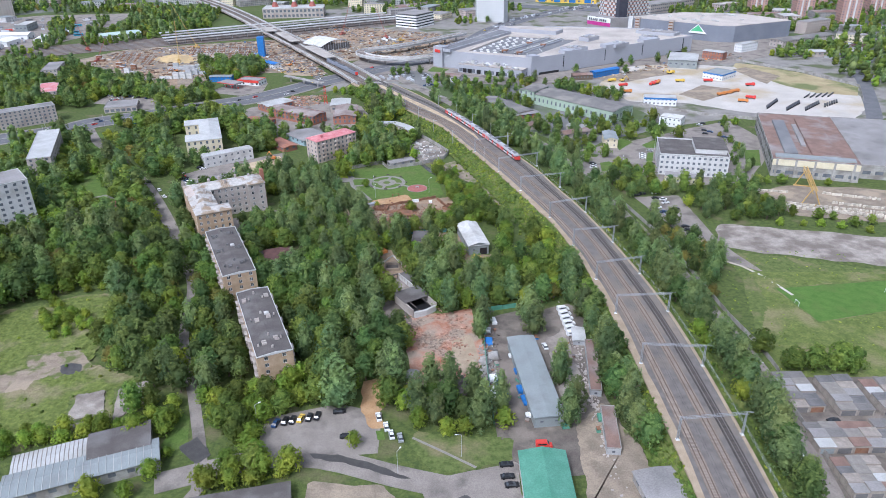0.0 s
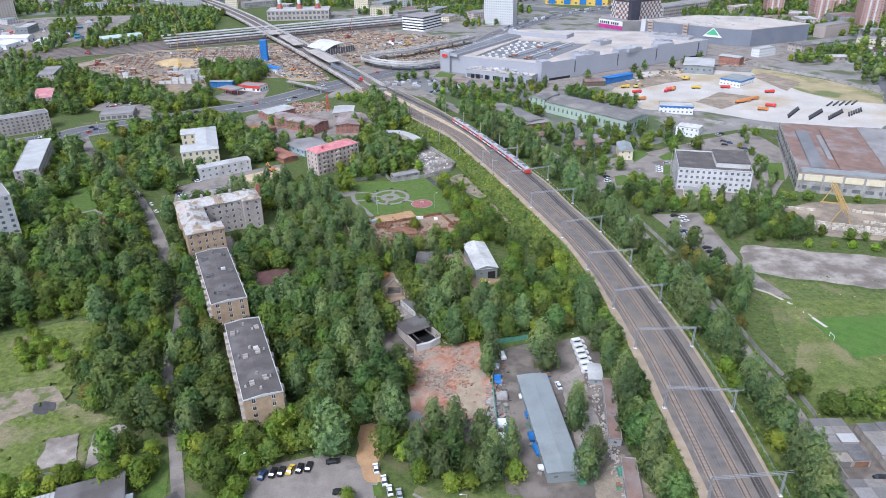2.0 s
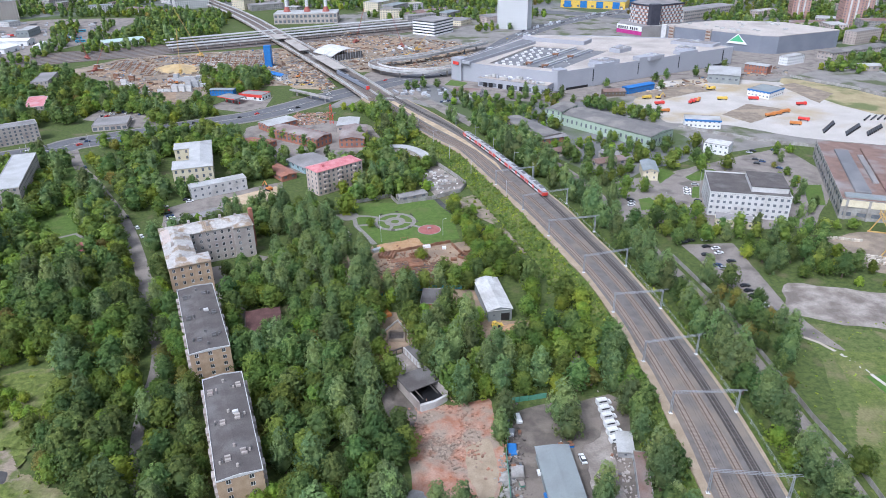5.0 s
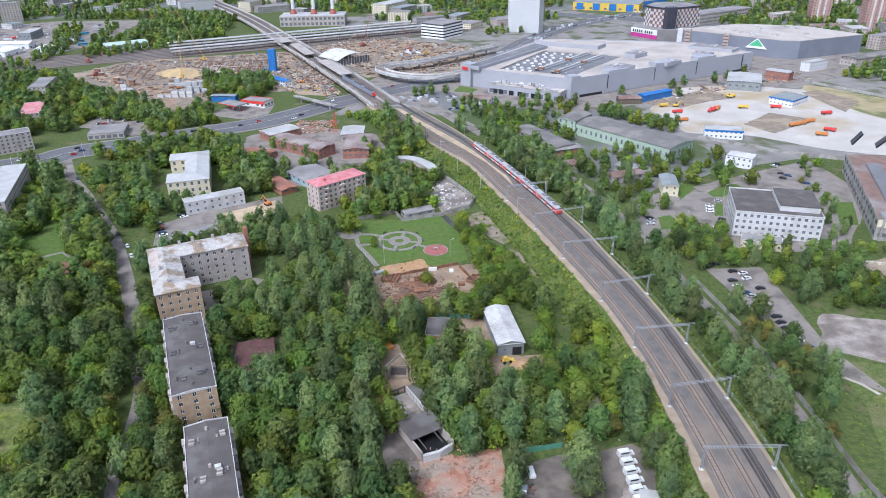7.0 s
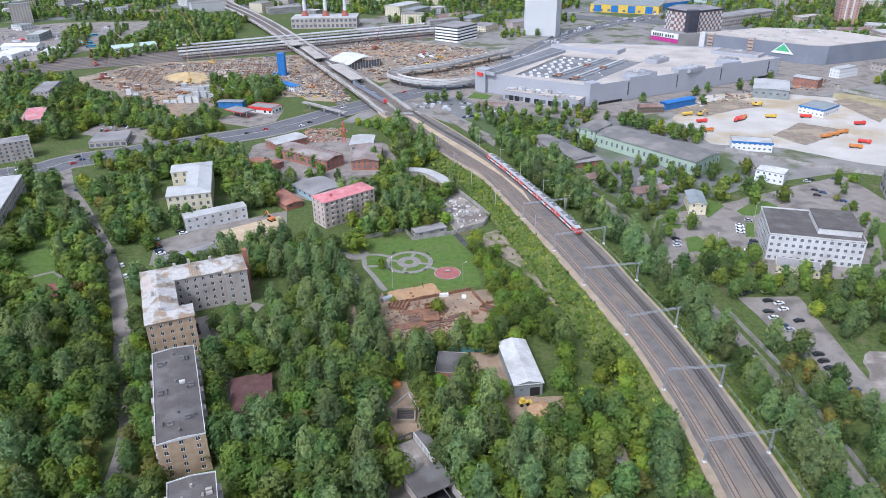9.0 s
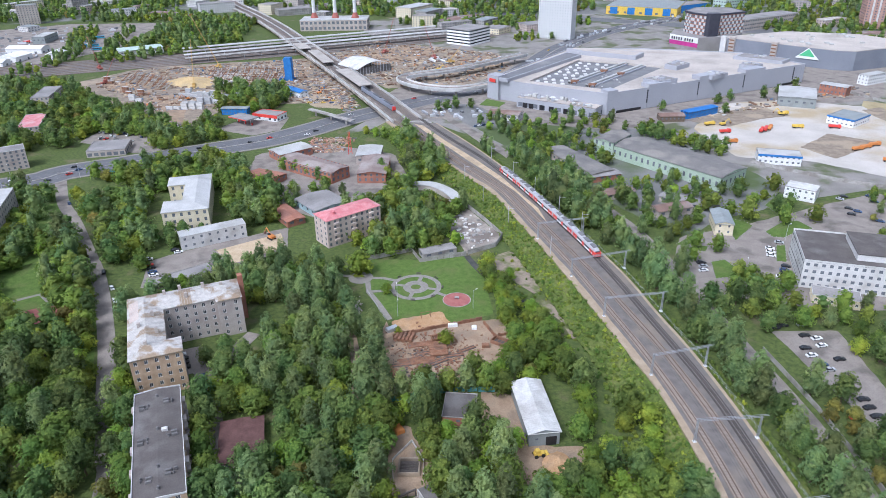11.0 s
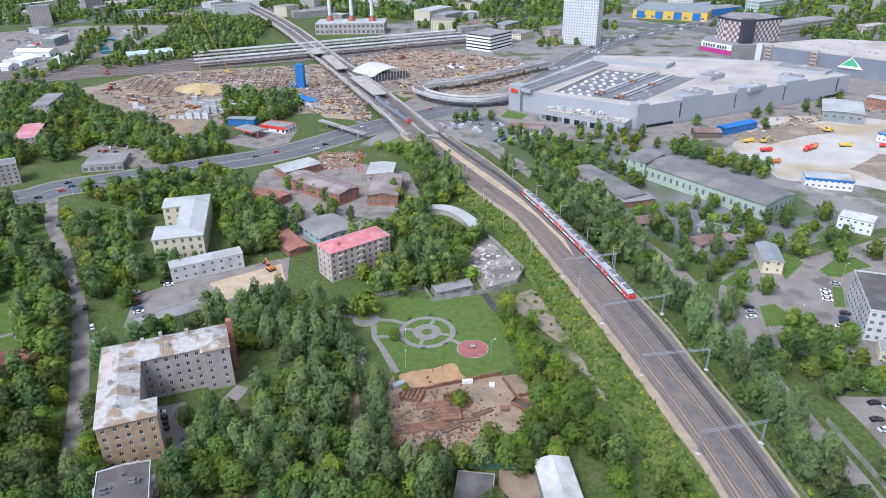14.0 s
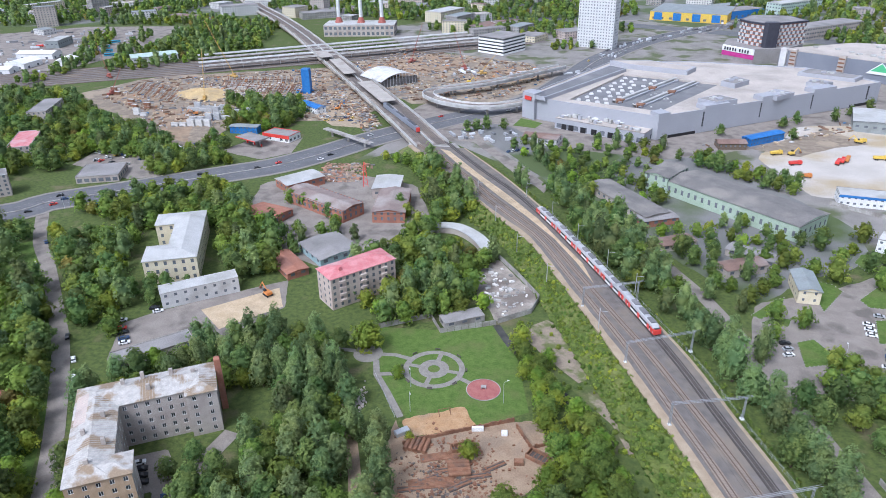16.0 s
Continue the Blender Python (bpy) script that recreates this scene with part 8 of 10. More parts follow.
def trunk_mesh(height, r, base, seed):
    rr = random.Random(seed)
    t = Mesh()
    p, top = Vector((0, 0, -0.3)), base + (height - base) * 0.65
    for k in range(4):
        q = Vector((rr.uniform(-0.25, 0.25), rr.uniform(-0.25, 0.25), top * (k + 1) / 4))
        t.tube(p, q, 0.028 * height * (1 - k * 0.22), 0.028 * height * (1 - (k + 1) * 0.22), 5)
        if k:
            a = rr.uniform(0, 6.28)
            for s in range(2):
                t.tube(p, p + Vector((math.cos(a + s * 3), math.sin(a + s * 3), 0.9)) * r * 0.6, 0.012 * height, 0.004 * height, 3)
        p = q
    return t


KINDS = {
    # name: height, radius, crown base, lobes, leaves, clump size, shape, material, label
    "maple": (11.5, 5.2, 1.4, 22, 3300, 0.36, "round", "maple_leaf", "broad leafy green tree with a dense uneven crown"),
    "ash": (14.0, 5.1, 1.8, 24, 3300, 0.36, "round", "ash_leaf", "tall leafy tree with a dark green lobed crown"),
    "poplar": (17.5, 4.9, 0.8, 30, 3800, 0.35, "tall", "poplar_leaf", "tall slender grey-green poplar"),
    "lime": (8.5, 4.4, 0.6, 20, 2400, 0.32, "round", "lime_leaf", "bushy yellow-green young tree"),
    "rowan": (8.0, 3.8, 1.0, 16, 1900, 0.32, "round", "autumn_leaf", "small tree turning yellow and brown"),
    "bush": (3.6, 2.6, 0.1, 6, 500, 0.36, "round", "lime_leaf", "low green leafy shrub"),
    "weed": (3.4, 2.6, 0.1, 6, 500, 0.36, "round", "maple_leaf", "low dark green weeds"),
}
CROWNS, MID, FAR = {}, {}, {}
for kn, (h, r, base, nb, nl, sz, shp, mat, lab) in KINDS.items():
    CROWNS[kn] = []
    for s in range(4):
        v, f = crown_arrays(100 + s * 13 + len(kn), h, r, base, nb, nl, sz, shp)
        me = tri_mesh("crown", v, f, M[mat])
        CROWNS[kn].append((me, trunk_mesh(h, r, base, s).data("trunk", M["trunk"])))
    FAR[kn] = [crown_arrays(500 + s, h, r, 0.3, 1 if kn in ("bush", "weed") else 3, 45 if kn in ("bush", "weed") else 90, 0.66 if kn in ("bush", "weed") else 1.0, shp) for s in range(4)]
    MID[kn] = [crown_arrays(700 + s, h, r, 0.3, 12 if nb > 10 else 3, 900, 0.5, shp) for s in range(4)]

SLOPE = {kn: [crown_arrays(900 + s, 2.3, 1.7, 0.05, 4, 110, 0.27, "round") for s in range(4)] for kn in ("bush", "weed")}
BUILT = []  # footprints that keep trees away


def collect_footprints():
    BUILT.clear()
    for ob in list(bpy.data.objects):
        if ob.type == "MESH" and ob.parent and ob.name.split(".")[0] in ("roof", "wall", "deck"):
            mw = ob.matrix_basis if ob.parent is None else ob.parent.matrix_basis @ ob.matrix_basis
            cs = [mw @ Vector(c) for c in ob.bound_box]
            if ob.parent.name.split(".")[0] in ("railway_flyover",):
                continue
            if max(c.z for c in cs) > 2:
                o, ux, uy = mw @ Vector(ob.bound_box[0]), mw @ Vector(ob.bound_box[4]), mw @ Vector(ob.bound_box[3])
                BUILT.append((o.xy, (ux - o).xy, (uy - o).xy))


collect_footprints()
LANES = [[Vector((*p, 0)) for p in line] for line in (AVENUE, [(-90, 140), (-76, 157), (-89, 197), (-107, 240), (-118, 285), (-140, 330), (-158, 365), (-186, 412), (-211, 446), (-237, 480), (-258, 505)], [(112, 120), (117, 172), (119, 215), (116, 251), (108, 330), (92, 410), (76, 480)])]


def free(x, y, r):
    p = Vector((x, y))
    for o, u, w in BUILT:
        q = p - o
        lu, lw = u.length, w.length
        if lu > 0 and lw > 0 and -r < q.dot(u) / lu < lu + r and -r < q.dot(w) / lw < lw + r:
            return False
    for k, line in enumerate(LANES):
        wide = (16 if k == 0 else 2.6 if y < 330 and k == 1 else 4.4) + r * 0.3
        for a, b in zip(line, line[1:]):
            t = max(0, min(1, (p.to_3d() - a).dot(b - a) / (b - a).length_squared))
            if (p.to_3d() - a.lerp(b, t)).length < wide:
                return False
    return True


far_batches = {}
asked = {}
planted = {}


def plant(kind, x, y, scale=1.0, z=0.0, near=True, far=None):
    v = rng.randrange(4)
    turn = rng.uniform(0, 360)
    sx, sz = scale * rng.uniform(0.98, 1.22), scale * rng.uniform(0.88, 1.15)
    if not near:
        sx *= 1.12
    planted.setdefault((int(x // 20), int(y // 20)), []).append((x, y))
    asked.setdefault(kind, []).append((math.hypot(x * 0.9, y - 230), x, y, z, sx, sz, turn, v, near, near or far))


def grow():
    """Sets the trees: those round the middle of the walk as things, those farther out joined."""
    for kind, items in asked.items():
        count = 0
        for _, x, y, z, sx, sz, turn, v, near, mid in sorted(items):
            if near and count < 195:
                count += 1
                t = thing("shrub" if kind == "bush" else kind + "_tree", pose(x, y, z, 0, 0, turn), KINDS[kind][8], "shrub" if kind == "bush" else "tree", kind + " trees")
                t.scale = (sx, sx, sz)
                part("crown", CROWNS[kind][v][0], None, t)
                part("trunk", CROWNS[kind][v][1], None, t)
            else:
                far_batches.setdefault(kind, []).append((x, y, z, sx, sz, radians(turn), v, MID if mid else FAR))


def wood(poly, spacing, mix, scale=(0.8, 1.15), near=True, z=0.0, clear=2.0, far=None, anywhere=False):
    """Fills a patch of ground with trees that keep their distance."""
    xs, ys = [p[0] for p in poly], [p[1] for p in poly]
    kinds, weights = list(mix), list(mix.values())
    spacing *= 1.07
    tries = int((max(xs) - min(xs)) * (max(ys) - min(ys)) / spacing ** 2 * 4)
    for _ in range(tries):
        x, y = rng.uniform(min(xs), max(xs)), rng.uniform(min(ys), max(ys))
        if not inside(x, y, poly) or not free(x, y, clear) or (not anywhere and covered(x, y)):
            continue
        gx_, gy_ = int(x // 20), int(y // 20)
        if any((px - x) ** 2 + (py - y) ** 2 < spacing ** 2 for i in (-1, 0, 1) for j in (-1, 0, 1) for px, py in planted.get((gx_ + i, gy_ + j), ())):
            continue
        plant(rng.choices(kinds, weights)[0], x, y, rng.uniform(*scale), z, near and far is None, far)




# ---- construction site, station and ramps ----
RAMP = [(30, 915), (20, 904), (-38, 843), (-78, 817), (-90, 798), (-72, 773), (-41, 761), (-12, 772), (6, 792)]
rl_ = smooth_line([Vector((*p, 0)) for p in RAMP], 5)
rp = thing("curved_ramp", pose(0, 0, 0), "white curved elevated road ramp on piers", "ramp")
part("deck", strip(Mesh(), rl_, 5.0, 6.0, 7.5), M["white_wall"], rp)
part("roadway", strip(Mesh(), rl_, 4.2, 7.5, 7.6), M["stained"], rp)
for off in (-4.75, 4.75):
    edge = []
    for i, p in enumerate(rl_):
        d = (rl_[min(i + 1, len(rl_) - 1)] - rl_[max(i - 1, 0)]).normalized()
        edge.append(p + Vector((-d.y, d.x, 0)) * off)
    part("parapet", strip(Mesh(), edge, 0.25, 5.6, 8.9), M["white_wall"], rp)
for i in range(3, len(rl_), 5):
    part("pier", Mesh().box(rl_[i].x - 0.9, rl_[i].y - 0.9, 0, rl_[i].x + 0.9, rl_[i].y + 0.9, 6.0), M["concrete"], rp)
for k in range(4):
    cp = thing("platform_canopy", frame_at((-345 - 9 * k, 900 + 19 * k), (-258 - 9 * k, 948 + 19 * k)), "long pale railway platform canopy", "canopy", "platform canopies")
    part("roof", Mesh().bevel_box(0, 0, 5, 345, 9, 5.7, 0.2), M["pale_roof"] if k % 2 else M["concrete"], cp)
    for u in range(5, 345, 20):
        part("post", Mesh().tube((u, 4.5, 0), (u, 4.5, 5), 0.3), M["steel"], cp)
for (ax, ay), (bx, by) in (((-376, 816), (-316, 782)), ((-372, 826), (-330, 806)), ((-297, 842), (-212, 820)), ((-290, 832), (-212, 812)), ((-296, 852), (-222, 858))):
    rf = thing("retaining_frame", pose(0, 0, 0), "concrete and steel shoring frame of an excavation", "shoring frame", "shoring frames")
    a, b = Vector((ax, ay, 0)), Vector((bx, by, 0))
    n = int((b - a).length / 4)
    d = (b - a).normalized()
    w = Vector((-d.y, d.x, 0))
    for k in range(n + 1):
        p = a.lerp(b, k / n)
        part("strut", Mesh().tube(p + Vector((0, 0, 0.5)) - w * 1, p + w * 8 + Vector((0, 0, 5.5)), 0.42, n=5), M["concrete"] if k % 3 else M["rust"], rf)
    part("wale", Mesh().tube(a + w * 6.5 + Vector((0, 0, 3)), b + w * 6.5 + Vector((0, 0, 3)), 0.4, n=5), M["rust"], rf)
CAB = Mesh().bevel_box(-3, -1.2, 0, 3, 1.2, 2.6, 0.08)
for nm, mt, spots in (("grey", "steel", [(-275 + 6.6 * k, 730 + 0.6 * k) for k in range(5)] + [(-290 + 6.6 * k, 758 - 1.9 * k) for k in range(10)] + [(-286 + 6.6 * k, 764 - 1.9 * k) for k in range(9)]), ("white", "white_wall", [(-282 + 6.6 * k, 712 + 0.5 * k) for k in range(5)] + [(-330, 742), (-322, 738)]), ("blue", "blue", [(-250, 735), (-244, 733), (-190, 762)]), ("red", "rust", [(-350, 770), (-344, 764), (-390, 812), (-384, 806), (-330, 760)])):
    me, rm = CAB.data("cabin", M[mt]), Mesh().bevel_box(-3.1, -1.3, 2.6, 3.1, 1.3, 2.75, 0.05).data("roof", M["pale_roof"])
    for x, y in spots:
        c = thing("site_cabin", pose(x, y, 0.1, 0, 0, -12 + rng.uniform(-6, 6)), nm + " site cabin container on construction ground", "site cabin", "site cabins")
        part("body", me, None, c)
        part("roof", rm, None, c)
        if rng.random() < 0.4:
            c2 = copy_thing(c, pose(x, y, 2.95, 0, 0, -12))


def crane(x, y, turn, lean, length, mt, label):
    c = thing("mobile_crane", pose(x, y, 0.1, 0, 0, turn), label, "crane", "construction cranes")
    part("carrier", Mesh().bevel_box(-5, -1.4, 0.6, 5, 1.4, 2.4, 0.2), M[mt], c)
    part("cab", Mesh().bevel_box(-2, -1.3, 2.4, 1, 1.3, 4.4, 0.2), M[mt], c)
    for u in (-3.5, -1.5, 1.5, 3.5):
        part("wheel", Mesh().tube((u, -1.5, 0.6), (u, 1.5, 0.6), 0.6, n=10), M["rubber"], c)
    tip = Vector((math.cos(radians(lean)), 0, math.sin(radians(lean)))) * length
    bm = Mesh()
    for dy, dz in ((-0.4, 0), (0.4, 0), (0, 0.7)):
        bm.tube((0, dy * 1.4, 3.5 + dz), (tip.x, dy * 0.6, 3.5 + tip.z + dz * 0.5), 0.11, 0.08, 4)
    for k in range(14):
        p, q = tip * (k / 14), tip * ((k + 1) / 14)
        bm.tube((p.x, -0.45, 3.5 + p.z), (q.x, 0.45, 3.5 + q.z), 0.08, n=3)
    part("boom", bm, M[mt], c, "lattice crane boom")
    part("cable", Mesh().tube((tip.x, 0, 3.5 + tip.z), (tip.x, 0, tip.z * 0.3), 0.06, n=3), M["black"], c)


crane(-292, 792, 100, 70, 42, "crane_ochre", "ochre yellow lattice boom crane on sand")
crane(-300, 880, 150, 55, 60, "crane_ochre", "ochre lattice boom crane by the tracks")
crane(-430, 872, 140, 60, 34, "crane_red", "dark red crane at the site's edge")
crane(-388, 805, 60, 55, 24, "crane_red", "faded red crawler crane on the site")
crane(-70, 930, 120, 50, 40, "crane_red", "faded red lattice crane by the station works")
crane(-50, 905, 30, 45, 24, "crane_ochre", "ochre mobile crane by the ramp")
crane(-130, 960, 60, 60, 40, "crane_red", "faded red lattice crane beyond the station")
gs = thing("petrol_station", frame_at((-199, 684), (-176, 676)), "red and white petrol station shop", "petrol station")
facades(gs, rect(24, 14), 0, 5, 1, M["white"], 4, (2.4, 2.2), first=0.8)
flat_roof(gs, rect(24, 14), 5, M["grey_roof"], "red")
part("fascia", Mesh().box(-0.2, -0.25, 2.9, 24.2, -0.14, 5.3), M["red"], gs, "red sign band")
part("sign_panel", Mesh().box(8, -0.4, 0.6, 15, -0.26, 2.8), M["white"], gs, "plain white panel")
cn = thing("station_canopy", frame_at((-215, 672), (-192, 658)), "flat grey petrol station canopy with a red edge", "canopy")
part("roof", Mesh().bevel_box(0, 0, 5, 22, 13, 5.9, 0.1), M["grey_roof"], cn)
part("edge", Mesh().box(-0.1, -0.1, 5.1, 22.1, -0.01, 5.8), M["red"], cn)
for u in (3, 11, 19):
    part("post", Mesh().tube((u, 6.5, 0), (u, 6.5, 5), 0.3), M["white"], cn)
    part("pump", Mesh().bevel_box(u + 1, 6, 0, u + 1.8, 7, 1.8, 0.1), M["red"], cn)
SH("blue_cabin_block", (-230, 697), (-208, 696), 8, 5.4, M["blue"], M["blue_grey_roof"], "blue two-storey site cabin block with a pale blue roof", 0.6, 2, (1.2, 1.0), 3, cat="site cabin")
SH("blue_site_house", (-197, 770), (-177, 752), 9, 5, M["white"], M["blue"], "white site house with a bright blue roof", 1.4, 2, (1.2, 1.0), 3, cat="site cabin")
sheet("petrol_forecourt", [(-220, 655), (-205, 690), (-170, 690), (-168, 655), (-185, 640)], 0.1, M["asphalt"], "asphalt forecourt of the petrol station")
sheet("roadside_parking", [(-312, 619), (-311, 656), (-284, 654), (-266, 645), (-240, 603), (-258, 596), (-290, 612)], 0.1, M["asphalt"], "asphalt roadside car park")
for q in ([(-392, 800), (-380, 845), (-345, 850), (-320, 800), (-350, 770)], [(-260, 800), (-240, 860), (-200, 880), (-190, 830), (-215, 800)], [(-320, 752), (-300, 765), (-262, 748), (-266, 725), (-300, 735)], [(-190, 930), (-120, 1010), (-60, 980), (-100, 900), (-150, 890)], [(-60, 900), (-20, 950), (10, 900), (-30, 860)]):
    sheet("churned_earth", q, 0.15, M["site_earth"], "churned brown earth on the works")
sheet("churned_earth", [(-329, 762), (-274, 682), (-254, 672), (-268, 715), (-304, 756)], 0.16, M["site_earth"], "churned brown earth between site cabins")

# lane lines on the avenue
lm = Mesh()
av = smooth_line([Vector((*p, 0)) for p in AVENUE], 8)
for off in (-7, -3.5, 3.5, 7):
    for i in range(0, len(av) - 1):
        d = (av[i + 1] - av[i]).normalized()
        p = av[i] + Vector((-d.y, d.x, 0)) * off
        q = p + d * 3.5
        w = Vector((-d.y, d.x, 0)) * 0.07
        lm.face([(*(p - w).xy, 0.175), (*(q - w).xy, 0.175), (*(q + w).xy, 0.175), (*(p + w).xy, 0.175)])
structure("lane_lines", lm, M["concrete"], "white dashed lane lines on the avenue")
structure("median", strip(Mesh(), av, 0.5, 0.1, 0.45), M["concrete"], "concrete median of the avenue")
for side in (-1, 1):
    o = [p + Vector((-(av[min(i + 1, len(av) - 1)] - av[max(i - 1, 0)]).normalized().y, (av[min(i + 1, len(av) - 1)] - av[max(i - 1, 0)]).normalized().x, 0)) * 15.2 * side for i, p in enumerate(av)]
    structure("pavement", strip(Mesh(), o, 1.2, 0.0, 0.3), M["paving"], "pale pavement along the avenue")


def lamp_post(x, y, turn, h=9.0, z=0.0):
    l = thing("street_lamp", pose(x, y, z, 0, 0, turn), "slim grey street lamp post", "street lamp", "street lamps")
    part("pole", Mesh().tube((0, 0, 0), (0, 0, h), 0.12, 0.07, 6), M["steel"], l)
    part("arm", Mesh().tube((0, 0, h), (1.6, 0, h + 0.4), 0.06, n=5), M["steel"], l)
    part("head", Mesh().bevel_box(1.3, -0.18, h + 0.3, 2.1, 0.18, h + 0.5, 0.05), M["white"], l)
    return l


L0 = lamp_post(-318, 546, -60)
for k in range(9):
    p = av[min(10 + 6 * k, len(av) - 1)]
    copy_thing(L0, pose(p.x + 9, p.y - 14, 0, 0, 0, 120))
for x, y in ((-15, 163), (5, 170), (-64, 186), (-42, 402), (-40, 388), (-8, 396), (-190, 400), (-205, 430), (-230, 465), (108, 160), (113, 205), (111, 250), (103, 300), (118, 430), (150, 470)):
    copy_thing(L0, pose(x, y, 0, 0, 0, rng.uniform(0, 360)))
for x, y in ((46, 470), (36, 492), (24, 520), (12, 548), (-2, 575), (-18, 540), (-30, 575), (-6, 505), (8, 476), (28, 440)):
    m_ = thing("catenary_mast", pose(x, y, RAIL_Z, 0, 0, -25), "slim grey catenary mast beside the track", "catenary mast", "catenary masts")
    part("pole", Mesh().tube((0, 0, 0), (0, 0, 9.5), 0.2, 0.14, 6), M["steel"], m_)
    part("bracket", Mesh().tube((0, 0, 8.2), (3.2, 0, 8.8), 0.08, n=5), M["steel"], m_)

# ---- distant city ----
FARW = ["white_wall", "plaster", "pink_wall", "cream_wall", "concrete"]
FARR = ["pale_roof", "grey_roof", "grey_roof", "tin_roof", "blue_grey_roof", "brown_roof"]
spots = []
for x0, x1, y0, y1, n in ((-1150, -640, 1100, 1600, 38), (-620, -470, 1230, 1600, 14), (-420, -120, 1240, 1650, 26), (-110, 380, 1290, 1700, 30), (400, 900, 1080, 1650, 34), (480, 760, 620, 980, 22), (-40, 40, 1060, 1130, 4), (-150, -20, 1090, 1230, 8), (420, 520, 900, 1080, 6)):
    for _ in range(n):
        for _try in range(30):
            x, y = rng.uniform(x0, x1), rng.uniform(y0, y1)
            if all((x - a) ** 2 + (y - b) ** 2 > 40 ** 2 for a, b in spots) and free(x, y, 24):
                break
        else:
            continue
        spots.append((x, y))
        w, dp, h = rng.uniform(18, 60), rng.uniform(12, 30), rng.choice([6, 7, 9, 12, 15, 15, 28])
        if h > 20:
            w, dp = 28, 16
        a = radians(rng.choice([-25, 0, 30, 60]))
        hb = thing("distant_building", pose(x, y, 0, 0, 0, math.degrees(a)), rng.choice(["distant low building with a flat roof", "distant pale block with rows of windows"]) if h < 10 else "distant apartment block with rows of windows", "building", "distant buildings")
        facades(hb, rect(w, dp), 0, h, max(1, round(h / 3)), M[rng.choice(FARW)], 3.6, (1.7, 1.5), first=0.9, joined=True)
        flat_roof(hb, rect(w, dp), h, M[rng.choice(FARR)], "concrete")
# clutter of the construction site: stacks, boards, skips and machines laid along the works
SITE_PAINT = [("tan_timber", (0.36, 0.28, 0.19), (0.46, 0.37, 0.26), 6), ("grey_steel", (0.17, 0.165, 0.16), (0.27, 0.26, 0.25), 5), ("brown_steel", (0.16, 0.1, 0.07), (0.24, 0.15, 0.1), 6), ("pale_panel", (0.45, 0.44, 0.42), (0.58, 0.57, 0.55), 1.5), ("blue_panel", (0.05, 0.13, 0.28), (0.08, 0.2, 0.38), 0.4), ("orange_panel", (0.42, 0.17, 0.06), (0.5, 0.24, 0.1), 0.5)]
SITES = [([(-400, 800), (-385, 870), (-215, 925), (-125, 795), (-146, 742), (-236, 722), (-300, 700), (-330, 745)], 0.46, 1700, 1.3), ([(-110, 800), (-205, 940), (-150, 1035), (0, 958), (15, 885), (-30, 810)], 0.46, 1200, 1.3), ([(-150, 745), (-122, 700), (-118, 730), (-150, 790), (-190, 835), (-205, 830)], -0.5, 330, 1.2), ([(110, 690), (150, 705), (230, 752), (330, 800), (330, 770), (240, 735), (160, 690)], 0.5, 120, 1.4), ([(-137, 602), (-108, 602), (-104, 636), (-132, 636)], 0.2, 60, 0.9)]
nrs = random.Random(77)
for nm, ca, cb, share in SITE_PAINT:
    mat = surf(nm, ca, cb, 0.3, 0.85, fine=3, island=0.35)
    for poly, turn, n, top in SITES:
        m = Mesh()
        xs, ys = [p[0] for p in poly], [p[1] for p in poly]
        while len(m.f) < 6 * n * share / 18:
            x, y = nrs.uniform(min(xs), max(xs)), nrs.uniform(min(ys), max(ys))
            if not inside(x, y, poly):
                continue
            a = turn + nrs.choice([0, 0, 0, 1.571, 1.571, nrs.uniform(0, 3.1)])
            ln = nrs.uniform(0.8, 5.5 if "panel" not in nm else 3.0)
            u, w = Vector((math.cos(a), math.sin(a))) * ln / 1.6, Vector((-math.sin(a), math.cos(a))) * nrs.uniform(0.25, 1.0)
            p = Vector((x, y))
            m.prism([tuple(p - u - w), tuple(p + u - w), tuple(p + u + w), tuple(p - u + w)], 0.05, nrs.uniform(0.25, top))
        tagged(part("site_clutter", m, mat), "scattered building materials on dug-up ground", "site clutter", kind="stuff")
m = Mesh()
for _ in range(260):
    x, y, a = nrs.uniform(-137, -108), nrs.uniform(602, 636), nrs.uniform(0, 3.1)
    u, w = Vector((math.cos(a), math.sin(a))) * nrs.uniform(0.3, 1.6), Vector((-math.sin(a), math.cos(a))) * nrs.uniform(0.2, 0.8)
    p = Vector((x, y))
    m.prism([tuple(p - u - w), tuple(p + u - w), tuple(p + u + w), tuple(p - u + w)], 0.05, nrs.uniform(0.2, 0.9))
tagged(part("brick_rubble", m, M["rubble"]), "scattered broken bricks beside the works", "debris", kind="stuff")
ry = Mesh()
for k in range(9):
    o = Vector((-0.45, 0.89)) * (k * 9 - 6)
    strip(ry, [Vector((-900 + o.x, 668 + o.y, 0)), Vector((-560 + o.x, 800 + o.y, 0)), Vector((-440 + o.x, 858 + o.y, 0)), Vector((-200 + o.x, 968 + o.y, 0)), Vector((0 + o.x, 1078 + o.y, 0))], 0.9, 0.2, 0.4)
tagged(part("yard_track", ry, M["rail"]), "parallel rusty tracks of the railway yard", "tracks", kind="structure")
fm = Mesh()
